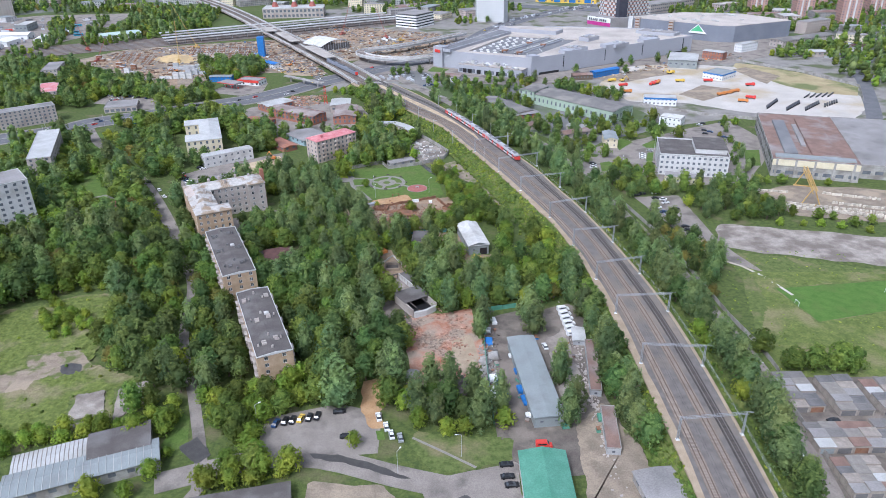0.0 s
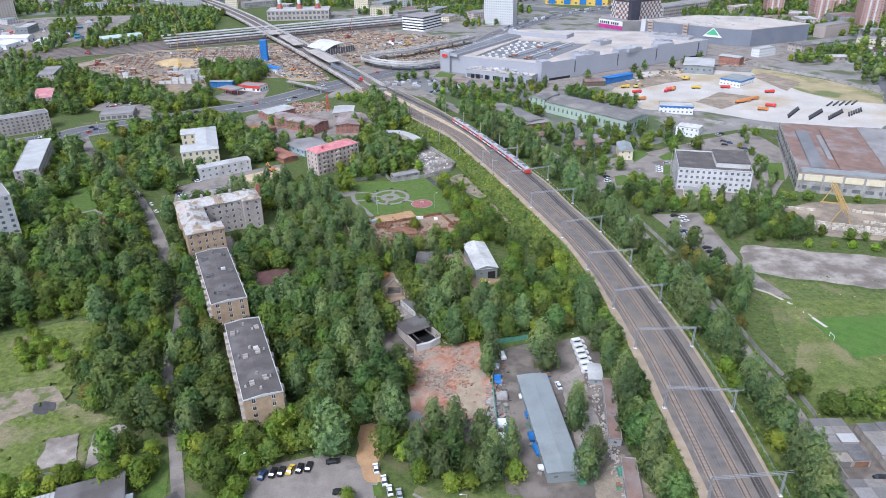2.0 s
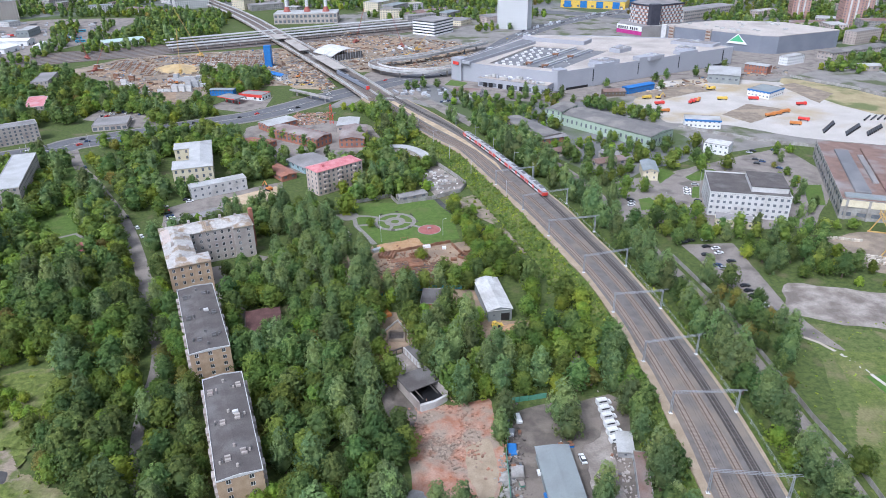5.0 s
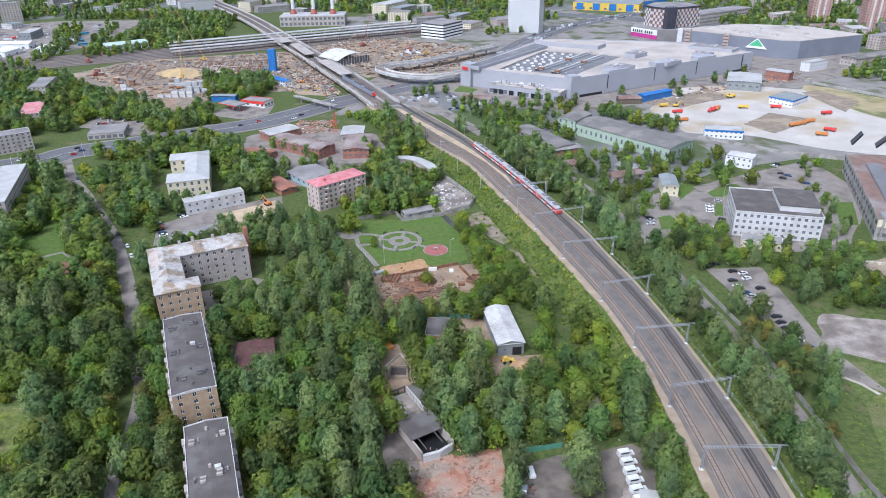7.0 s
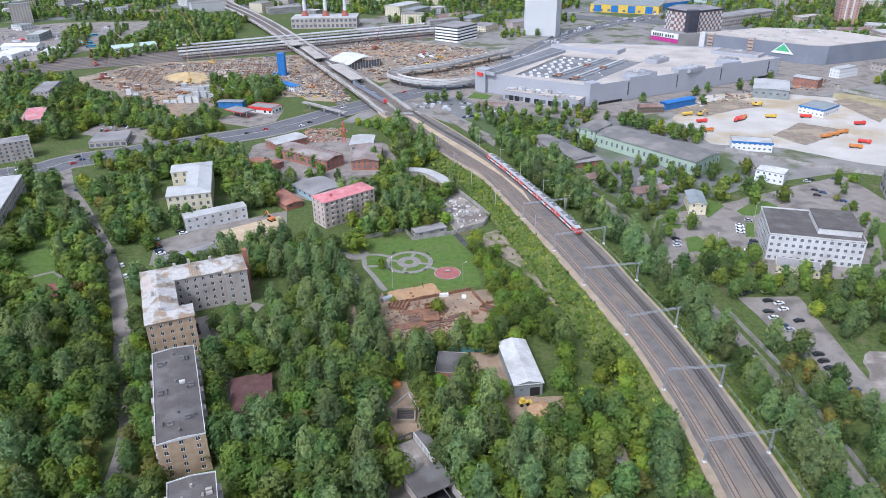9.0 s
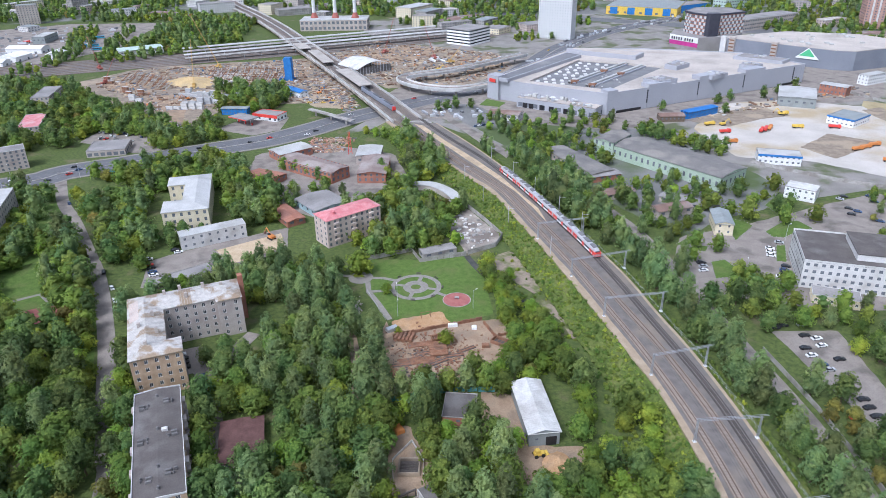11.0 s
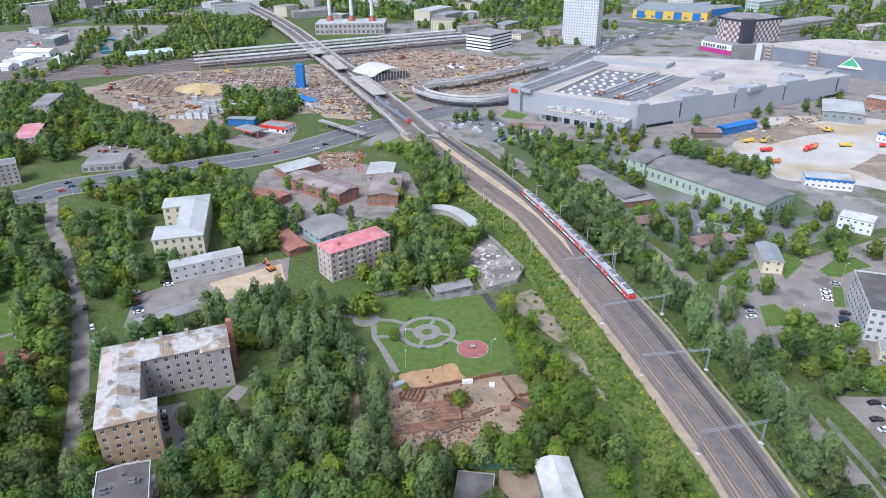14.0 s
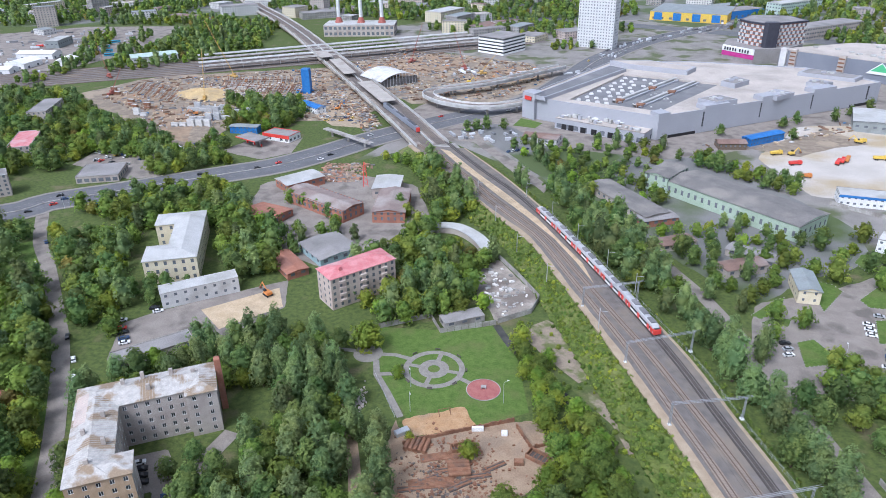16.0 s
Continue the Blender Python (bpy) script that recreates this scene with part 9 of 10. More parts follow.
for x0, x1, y0, y1, n in ((-700, -520, 890, 1140, 110), (-100, 380, 900, 930, 60), (420, 620, 700, 900, 60), (-60, -10, 690, 720, 18)):
    for _ in range(n):
        x, y, a = rng.uniform(x0, x1), rng.uniform(y0, y1), rng.choice([0.5, 2.07])
        u, w = Vector((math.cos(a), math.sin(a))) * rng.choice([2.1, 2.1, 5]), Vector((-math.sin(a), math.cos(a))) * 0.95
        p = Vector((x, y))
        fm.prism([tuple(p - u - w), tuple(p + u - w), tuple(p + u + w), tuple(p - u + w)], 0.1, rng.uniform(1.3, 2.6))
nrt = random.Random(31)
for p, a in along(smooth_line([Vector((*q, 0)) for q in AVENUE], 8), 9.0, 1050.0):
    for off in (-11, -7, -3.4, 3.4, 7, 11):
        if nrt.random() < 0.16:
            q = Vector((p.x - math.sin(a) * off, p.y + math.cos(a) * off))
            u, w = Vector((math.cos(a), math.sin(a))) * nrt.choice([2.2, 2.2, 4.5]), Vector((-math.sin(a), math.cos(a))) * 0.95
            fm.prism([tuple(q - u - w), tuple(q + u - w), tuple(q + u + w), tuple(q - u + w)], 0.2, nrt.uniform(1.5, 2.8))
tagged(part("distant_vehicles", fm, surf("far_vehicle_paint", (0.35, 0.36, 0.38), (0.55, 0.55, 0.55), 0.02, 0.4, island=0.8)), "far parked vehicles in open lots", "vehicles", kind="stuff")


# ---- planting ----
collect_footprints()
MIX = {"maple": 4, "ash": 3, "lime": 1.6, "rowan": 0.35, "poplar": 1.3}
OFFICE_CLUMP = [(108, 416), (117, 423), (123, 418), (132, 418), (106, 405), (113, 402), (120, 401), (94, 402), (129, 402), (97, 394), (119, 388), (116, 414), (122, 411)]
# open ground that stays free of trees
SOFT = ("ground", "field", "sports_grass", "city_ground", "works_ground", "town_ground")
HARD = [p for n, p in FOOT if n not in SOFT]
HARD.append([(p.x, p.y) for p in ls] + [(p.x, p.y) for p in reversed(rs)])
OPEN = [p for n, p in FOOT if n not in ("city_ground", "town_ground", "works_ground", "works_edge", "left_park_lawn")]
OPEN.append([(p.x, p.y) for p in ls] + [(p.x, p.y) for p in reversed(rs)])
OPEN.append([(p.x + 9, p.y) for p in rs] + [(p.x - 2, p.y) for p in reversed(ls)])
OPEN += [[(p.x, p.y) for p in ls if 330 < p.y < 560] + [(p.x - 22, p.y - 6) for p in reversed(ls) if 330 < p.y < 560], [(p.x, p.y) for p in ls if p.y < 340] + [(p.x - 7, p.y) for p in reversed(ls) if p.y < 340]]
OPEN += [[(-52, 328), (-44, 330), (-48, 356), (-57, 384), (-70, 417), (-82, 422), (-76, 413), (-64, 382), (-55, 354)], [(28, 296), (44, 330), (40, 340), (24, 300)], [(-26, 246), (-4, 246), (-2, 262), (-12, 276), (-20, 300), (-26, 310), (-34, 308), (-30, 290), (-22, 272)], [(6, 300), (24, 298), (28, 312), (10, 312)], [(-20, 318), (-4, 318), (-4, 336), (-20, 336)],
         [(-108, 334), (-100, 326), (-104, 345), (-114, 358), (-126, 360), (-112, 338)], [(142, 290), (300, 290), (300, 180), (116, 140), (118, 206), (150, 210), (140, 260), (128, 280)], [(118, 140), (175, 140), (175, 208), (118, 210)]]
for q in ([(-266, 497), (-258, 506), (-233, 472), (-238, 458), (-250, 470)], [(-238, 417), (-230, 435), (-219, 430), (-210, 407), (-200, 394), (-211, 386), (-230, 403)], [(-172, 345), (-166, 352), (-160, 342), (-155, 309), (-159, 312)], [(-206, 383.5), (-193.5, 391.5), (-187, 386), (-196, 370)]):
    OPEN += [[(x + d * 0.42, y - d * 0.9) for x, y in q] for d in (0, 5, 10)]
OPEN += [[(-268, 509), (-239, 481), (-209, 445), (-189, 415), (-168, 381), (-156, 362), (-145, 338), (-139, 340), (-151, 368), (-164, 392), (-183, 422), (-200, 447), (-225, 476), (-250, 508), (-262, 530)],
         [(109, 150), (113, 190), (112, 225), (108, 260), (106, 290), (96, 340), (86, 385), (78, 425), (79, 455), (66, 490), (52, 535), (64, 540), (78, 500), (92, 470), (88, 425), (96, 385), (104, 345), (114, 300), (118, 262), (121, 235), (125, 215), (124, 190), (119, 150)]]
for x, y, s in ((-37.5, 198, 1.1), (-18.5, 206, 1.15), (2, 258, 1.05), (16, 263, 1.0), (16.5, 248, 0.85), (14.5, 238, 0.7), (37, 240, 0.95), (42, 206, 0.85), (41.5, 183, 0.95), (-30, 258, 1.0), (-28, 245, 0.9), (5, 282, 0.95), (30, 268, 0.9), (-8, 300, 0.9), (-36, 286, 1.0), (-35, 274, 1.1), (-33, 262, 1.0), (-0.5, 279, 1.0), (-8.5, 283, 0.9), (4, 299, 1.05), (-12, 296, 0.85), (15.5, 283, 0.9)):
    plant("poplar", x, y, s)


def covered(x, y):
    return any(inside(x, y, p) for p in OPEN)


for x, y, s in ((-63, 424, 1.5), (-47.7, 407, 0.6), (-38, 374, 0.4), (-18, 368, 0.85), (8, 420, 0.8), (4, 408, 0.8), (10, 396, 0.8)):
    plant("lime", x, y, s)
for x, y, sc in ((-100, 346, 0.8), (-95, 352, 0.75), (-92, 341, 0.85), (-104, 357, 0.7), (-109, 349, 0.6), (-66, 340, 0.9), (-60, 350, 0.9), (-64, 362, 0.95), (-70, 372, 0.9), (-72, 356, 1.0), (-80, 346, 1.0), (-78, 330, 0.95), (-68, 328, 0.9), (-58, 334, 0.85)):
    plant("ash" if x < -85 else "poplar", x, y, sc)
for x, y, sc in ((168, 541, 1.05), (139, 496, 1.1), (157, 492, 0.95), (174, 494, 0.9), (131, 502, 0.9), (102, 460, 0.85), (112, 456, 0.8), (96, 474, 0.8), (103, 482, 0.75), (110, 489, 0.75), (90, 484, 0.7), (84, 486, 0.7), (98, 446, 0.7), (120, 508, 0.8), (126, 514, 0.8), (112, 512, 0.7), (112, 497, 0.7), (114, 428, 0.8), (119, 419, 0.8), (124, 413, 0.85), (132, 419, 0.8), (119, 401, 0.8)):
    plant("maple", x, y, sc)
for x, y, sc in ((88, 429, 0.95), (90, 466, 0.6), (78, 474, 0.75), (70, 446, 0.7), (73, 428, 0.8), (67, 457, 0.75), (-7, 606, 0.8), (-3, 602, 0.8), (2, 668, 0.8), (7, 658, 0.8)):
    plant("poplar", x, y, sc)
for x, y, sc in ((-46, 341, 0.85), (-43, 351, 0.9), (-46, 362, 0.85), (-48, 373, 0.8), (-38, 338, 0.8), (-31, 333, 0.8), (-66, 397, 0.8), (-71, 405, 0.8), (-75, 411, 0.75), (-62, 389, 0.85), (-80, 405, 0.8), (-85, 414, 0.75), (-57, 373, 0.85), (-36, 328, 0.8), (-20, 330, 0.75)):
    plant("poplar", x, y, sc)
for x, y in OFFICE_CLUMP:
    plant("ash" if int(x) % 3 else "maple", x, y, rng.uniform(0.75, 0.95))
SIDE = {"poplar": 4, "ash": 2, "maple": 1}
wood([(-159, 239), (-175, 256), (-175, 269), (-151, 256), (-145, 243)], 3.6, {"lime": 3}, (0.45, 0.7), anywhere=True)
wood([(-150, 168), (-135, 174), (-108, 186), (-98, 190), (-110, 190), (-146, 182), (-152, 176)], 3.8, {"lime": 3}, (0.5, 0.75), anywhere=True)
wood([(60, 152), (66, 158), (68, 182), (64, 250), (70, 292), (60, 296), (54, 266), (58, 240), (60, 200)], 4.6, SIDE, (0.78, 1.05), clear=0.5)
wood([(101, 140), (109, 145), (109, 200), (108, 250), (101, 320), (90, 370), (80, 420), (71, 445), (66, 452), (80, 385), (92, 315), (100, 250), (102, 190)], 5.0, {"poplar": 5, "ash": 1, "lime": 0.7}, (0.8, 1.12), clear=0.5)
for x, y, sc in ((66, 440, 0.95), (76, 431, 1.0), (64, 459, 0.9), (58, 462, 0.85), (60, 480, 0.95), (56, 499, 0.95), (52, 489, 0.9), (48, 511, 0.95), (43, 525, 1.0), (38, 536, 1.0), (46, 519, 0.9), (34, 543, 0.95)):
    plant("poplar", x, y, sc)
wood([(20, 262), (52, 265), (60, 295), (48, 345), (34, 375), (18, 395), (6, 360), (-2, 335), (10, 308), (26, 312), (30, 340), (8, 340)], 5.2, {"maple": 3, "lime": 4, "ash": 1, "rowan": 0.5}, (0.75, 1.05))
wood([(-72, 255), (-48, 203), (-22, 200), (-10, 262), (0, 285), (8, 330), (-4, 345), (-44, 335), (-66, 385), (-92, 370), (-105, 330), (-82, 275)], 5.2, MIX, (0.8, 1.1))
wood([(-92, 200), (-70, 205), (-90, 252), (-118, 313), (-128, 326), (-150, 368), (-156, 362), (-118, 287), (-104, 240)], 5.0, MIX, (0.75, 1.05), clear=2.4)
wood([(-143, 214), (-95, 204), (-110, 243), (-124, 285), (-150, 282), (-140, 255)], 5.2, MIX)
wood([(-112, 156), (-92, 150), (-88, 200), (-104, 198), (-135, 190), (-134, 178)], 5.0, {"lime": 2, "maple": 2}, (0.6, 0.95))
wood([(-74, 180), (-64, 172), (-62, 186), (-44, 198), (-70, 203), (-86, 200)], 4.8, {"maple": 2, "lime": 2}, (0.7, 1.0))
wood([(-72, 150), (-44, 155), (-44, 166), (-72, 166)], 5.0, {"lime": 2, "maple": 1}, (0.7, 1.0))
wood([(-24, 194), (-16, 203), (5, 206), (18, 198), (21, 185), (14, 178), (4, 176), (-4, 181), (-14, 184)], 5.0, {"maple": 2, "ash": 1, "lime": 2, "poplar": 1.5}, (0.72, 1.0), anywhere=True)
for x, y, sc in ((-80, 189, 0.75), (-73, 189, 0.8), (-65, 180, 0.7), (-68, 192, 0.85), (-75, 160, 0.8), (-66, 162, 0.95), (-57, 163, 1.0), (-49, 165, 1.0), (-92, 163, 0.85), (-90, 172, 0.5), (-95, 185, 0.95), (-104, 183, 0.9), (-86, 200, 0.8), (-30, 176, 0.6), (-61, 170, 0.9)):
    plant("lime", x, y, sc)
for x, y in ((138, 716), (202, 750), (187, 710), (189, 739), (233, 759), (251, 775), (274, 796), (-41, 717), (-34, 720), (-21, 721), (-48, 712)):
    plant("ash", x, y, 0.75, near=False, far=True)
wood([(-100, 398), (-75, 372), (-62, 392), (-72, 425), (-98, 428), (-130, 415)], 4.8, SIDE, (0.7, 1.0))
wood([(-60, 442), (-10, 448), (-4, 475), (-48, 500), (-62, 470)], 5.2, MIX)
wood([(-200, 160), (-195, 262), (-172, 278), (-150, 284), (-122, 290), (-165, 372), (-200, 375), (-240, 400), (-270, 380), (-260, 160)], 5.5, MIX)
wood([(118, 262), (136, 300), (124, 340), (112, 350), (116, 300)], 5.5, {"ash": 2, "poplar": 1, "rowan": 0.6}, (0.6, 0.9))
wood([(122, 212), (128, 240), (140, 262), (150, 240), (156, 215), (170, 208)], 5.5, {"ash": 2, "maple": 2, "rowan": 1}, (0.6, 0.9))
wood([(138, 348), (190, 345), (185, 400), (136, 404), (106, 404), (108, 385)], 6.5, MIX, (0.6, 0.9))
wood([(-240, 500), (-205, 515), (-196, 470), (-170, 445), (-190, 425), (-230, 450)], 5.6, MIX, far=MID)
wood([(-205, 520), (-170, 528), (-140, 470), (-120, 480), (-112, 510), (-150, 545), (-190, 590), (-260, 545)], 5.6, MIX, far=MID)
wood([(-52, 505), (-30, 490), (-20, 545), (-48, 615), (-75, 640), (-60, 570)], 5.4, MIX, far=MID)
wood([(-62, 465), (-40, 500), (-60, 520), (-84, 480)], 6.0, MIX, far=MID)
wood([(40, 480), (66, 470), (60, 520), (40, 560), (24, 585), (10, 600), (24, 545)], 5.4, {"poplar": 2, "ash": 2, "maple": 1}, (0.9, 1.15))
wood([(62, 480), (110, 470), (128, 520), (90, 545), (66, 545)], 6.5, MIX, (0.6, 0.9))
wood([(60, 540), (140, 525), (160, 500), (172, 520), (130, 560)], 7.0, MIX, (0.6, 0.8), far=MID)
wood([(95, 660), (150, 600), (165, 612), (110, 672)], 6.0, MIX, (0.6, 0.85), far=MID)
wood([(-280, 395), (-190, 376), (-160, 366), (-200, 440), (-250, 510), (-300, 520)], 6.5, MIX, far=MID)
wood([(190, 405), (250, 400), (300, 380), (300, 330), (228, 330), (150, 350), (190, 360)], 7.0, {"lime": 2, "maple": 2}, (0.4, 0.7), far=MID)
wood([(-4, 262), (18, 258), (24, 296), (8, 298), (-10, 300), (-12, 282)], 5.0, {"poplar": 2, "maple": 3, "lime": 1}, (0.8, 1.05))
wood([(-160, 372), (-148, 374), (-106, 390), (-100, 398), (-128, 414), (-152, 396)], 5.5, MIX, (0.7, 1.0))
wood([(-205, 384), (-168, 372), (-158, 352), (-140, 322), (-128, 300), (-170, 300), (-200, 340)], 5.4, MIX, (0.8, 1.1))
for x, y, sc in ((-214, 427, 1.0), (-205, 431, 0.95), (-265, 466, 0.8), (-256, 467, 0.8), (-243, 449, 0.85), (-247, 434, 0.95), (-233, 421, 0.85), (-193, 401, 0.9), (-184, 396, 0.85), (-177, 386, 0.8), (-212, 376, 0.9), (-251, 452, 0.8), (-258, 440, 0.9), (-170, 423, 0.9), (-173, 430, 0.8), (-176, 360, 0.75), (-182, 350, 0.9), (-170, 338, 0.8)):
    plant(("ash", "maple", "maple")[int(abs(x)) % 3], x, y, sc)
for x, y in ((-237, 470), (-243, 480), (-231, 462)):
    plant("lime", x, y, 0.3)
wood([(108, 396), (140, 402), (188, 400), (188, 384), (150, 376), (116, 386)], 7.0, MIX, (0.6, 0.9), anywhere=True)
wood([(186, 410), (205, 420), (212, 500), (232, 530), (226, 540), (204, 500)], 8.0, MIX, (0.5, 0.7), anywhere=True)
wood([(-128, 486), (-108, 510), (-90, 520), (-104, 535), (-130, 520), (-142, 495)], 6.5, MIX, (0.6, 0.85), anywhere=True)
wood([(-66, 522), (-52, 545), (-62, 575), (-58, 600), (-46, 560), (-52, 520)], 6.0, MIX, (0.7, 0.9), anywhere=True)
wood([(-200, 452), (-184, 444), (-162, 448), (-150, 462), (-184, 462), (-204, 470)], 5.5, MIX, (0.6, 0.85))
for x, y, sc in ((-84, 468, 0.8), (-77, 462, 0.8), (-90, 474, 0.75), (-70, 456, 0.85), (-64, 450, 0.8), (-133, 500, 0.85), (-139, 492, 0.8), (-128, 508, 0.8), (-135, 485, 0.75), (-68, 551, 0.8), (-73, 560, 0.75), (-60, 540, 0.85), (-40, 501, 0.9), (-46, 508, 0.85), (-36, 512, 0.9), (-90, 641, 0.8), (-82, 634, 0.8), (-74, 626, 0.85), (-62, 616, 0.9), (-54, 600, 0.9), (-43, 582, 0.9), (-48, 590, 0.85), (-98, 646, 0.75), (-106, 540, 0.7), (-112, 548, 0.7), (-121, 556, 0.75), (-130, 562, 0.75), (-140, 566, 0.8)):
    plant(("maple", "ash", "lime")[int(abs(x + y)) % 3], x, y, sc)
for x, y, sc in ((101.5, 282.6, 0.95), (103.5, 268.9, 0.85), (105.1, 253.4, 1), (106.3, 240.2, 0.95), (107.6, 227.3, 0.85), (107.7, 211.5, 1), (108.2, 199.2, 0.95), (107.2, 184.9, 0.85), (106.7, 172.7, 1)):
    plant("poplar", x, y, sc)
for x, y, sc in ((130.6, 213.1, 0.95), (138.3, 213, 0.85), (147.5, 212.8, 0.95), (152.4, 211.4, 0.85), (123.7, 224.7, 0.9)):
    plant("maple", x, y, sc)
for x, y, sc in ((43.2, 212.5, 0.9), (44.3, 190.1, 1), (35.9, 248, 1.05)):
    plant("poplar", x, y, sc)
for x, y, sc in ((-73, 200.9, 0.95), (-65.6, 196.7, 0.85), (-58.1, 200.7, 1), (-50.9, 197.9, 0.95), (-53.3, 210.5, 0.85), (-56.3, 206.1, 1), (-78.3, 194.8, 0.95)):
    plant("lime", x, y, sc)
for x, y, sc in ((-37.3, 196.2, 1.3), (-19.3, 206.6, 1.25)):
    plant("poplar", x, y, sc)
wood([(-290, 400), (-250, 395), (-240, 440), (-270, 500), (-320, 520)], 7.0, MIX, near=False)
wood([(-560, 640), (-430, 560), (-314, 604), (-308, 640), (-245, 665), (-248, 695), (-310, 698), (-400, 800), (-520, 790)], 6.6, MIX, far=MID)
wood([(-232, 700), (-205, 702), (-200, 770), (-236, 770), (-250, 745)], 6.0, MIX, far=MID)
wood([(-232, 652), (-218, 660), (-228, 690), (-246, 690)], 6.0, MIX, (0.6, 0.9), far=MID)
wood([(-420, 900), (-330, 1000), (-350, 1180), (-560, 1300), (-640, 1200), (-470, 1190), (-450, 960)], 9.0, MIX, near=False)
wood([(-1100, 1150), (-700, 1190), (-560, 1320), (-520, 1500), (-900, 1700), (-1300, 1500)], 10.5, MIX, (0.8, 1.3), near=False)
wood([(-430, 1350), (-150, 1230), (150, 1290), (160, 1400), (-100, 1600), (-480, 1700)], 10.5, MIX, (0.8, 1.3), near=False)
wood([(-20, 1070), (40, 1120), (140, 1160), (60, 1240), (-120, 1220), (-140, 1160)], 9.5, MIX, near=False)
wood([(380, 990), (470, 930), (560, 900), (760, 960), (620, 1150), (420, 1250), (330, 1150)], 10.5, MIX, near=False)
wood([(430, 640), (560, 720), (620, 800), (540, 900), (440, 830), (400, 700)], 10.0, MIX, near=False)
wood([(326, 795), (395, 765), (445, 795), (470, 850), (400, 826), (345, 800)], 8.5, MIX, (0.8, 1.1), near=False)
wood([(392, 690), (440, 730), (500, 790), (560, 860), (700, 960), (760, 860), (560, 700), (404, 640)], 11.0, MIX, (0.8, 1.15), near=False)
wood([(20, 1030), (60, 1045), (110, 1040), (135, 1075), (60, 1062), (24, 1062)], 6.5, MIX, (0.6, 0.9), near=False)
wood([(190, 1170), (330, 1190), (440, 1240), (300, 1230)], 10.0, MIX, (0.7, 1.0), near=False)
wood([(-20, 690), (40, 690), (70, 690), (88, 640), (40, 640), (0, 650)], 9.0, MIX, (0.6, 0.8), near=False)
wood([(300, 1280), (700, 1150), (1000, 1200), (900, 1600), (300, 1700)], 11.5, MIX, (0.8, 1.3), near=False)
wood([(-487, 860), (-506, 898), (-520, 961), (-531, 989), (-565, 1050), (-590, 1120), (-560, 1120), (-508, 997), (-479, 899)], 8.0, MIX, (0.7, 1.0), near=False, anywhere=True)
wood([(-449, 895), (-417, 902), (-386, 941), (-356, 955), (-325, 1035), (-371, 1090), (-437, 1023), (-481, 1021), (-507, 1123), (-524, 1122), (-493, 1020), (-471, 963)], 8.5, MIX, (0.7, 1.0), near=False, anywhere=True)
wood([(-519, 842), (-490, 838), (-487, 856), (-512, 866)], 8.0, MIX, (0.7, 1.0), near=False, anywhere=True)
wood([(8, 650), (36, 672), (60, 676), (84, 660), (100, 688), (60, 690), (4, 668)], 7.0, MIX, (0.6, 0.9), far=True, anywhere=True)
wood([(-268, 784), (-240, 788), (-204, 786), (-190, 760), (-186, 728), (-196, 706), (-222, 734)], 6.2, MIX, (0.8, 1.05), far=True, anywhere=True)
wood([(-345, 700), (-300, 700), (-268, 664), (-262, 630), (-300, 640)], 6.2, MIX, (0.75, 1.0), far=True, anywhere=True)
wood([(-337, 690), (-290, 640), (-265, 642), (-275, 664), (-324, 704)], 6.0, {"lime": 3, "maple": 2}, (0.7, 1.0), far=True, anywhere=True)
wood([(-250, 602), (-224, 604), (-205, 618), (-198, 628), (-215, 640), (-240, 650), (-252, 640)], 6.0, MIX, (0.7, 1.0), far=True, anywhere=True)
wood([(-255, 740), (-240, 752), (-200, 716), (-196, 702), (-212, 704)], 6.0, MIX, (0.7, 1.0), far=True, anywhere=True)
wood([(-420, 512), (-345, 560), (-330, 600), (-350, 620), (-430, 570)], 7.0, MIX, (0.8, 1.1), far=True)
wood([(-268, 440), (-268, 500), (-258, 507), (-238, 478), (-208, 440), (-186, 408), (-166, 374), (-150, 338), (-154, 306), (-172, 330), (-196, 362), (-222, 380), (-242, 404)], 5.8, MIX, (0.75, 1.05))
wood([(-900, 780), (-520, 920), (-520, 990), (-900, 1000)], 13.0, MIX, near=False)
wood([(-5, 440), (12, 400), (20, 380), (36, 372), (46, 345), (30, 345), (8, 370), (4, 395), (-8, 430)], 4.6, {"lime": 4, "maple": 2, "rowan": 0.4}, (0.6, 0.95))
wood([(-112, 340), (-92, 330), (-88, 366), (-104, 368), (-122, 352)], 5.0, MIX, (0.6, 0.9))
wood([(-40, 520), (-20, 480), (8, 470), (-10, 500), (-26, 545), (-44, 600)], 5.5, MIX, (0.7, 0.95), far=MID)
wood([(26, 600), (66, 560), (80, 590), (60, 640), (20, 660), (0, 660)], 7.5, MIX, (0.6, 0.85), far=MID)
wood([(-160, 285), (-140, 255), (-150, 225), (-185, 230), (-190, 265)], 5.5, {"lime": 3}, (0.35, 0.6))
wood([(-200, 160), (-196, 250), (-186, 225), (-176, 200), (-150, 180), (-135, 175), (-150, 150)], 6.5, {"lime": 3, "bush": 2}, (0.4, 0.7))
nrf = random.Random(41)
FOOT_WEEDS = [(-6, 446), (10, 462), (22, 430), (30, 405), (45, 352), (54, 300), (60, 270), (46, 264), (40, 300), (28, 348), (16, 388), (4, 424)]
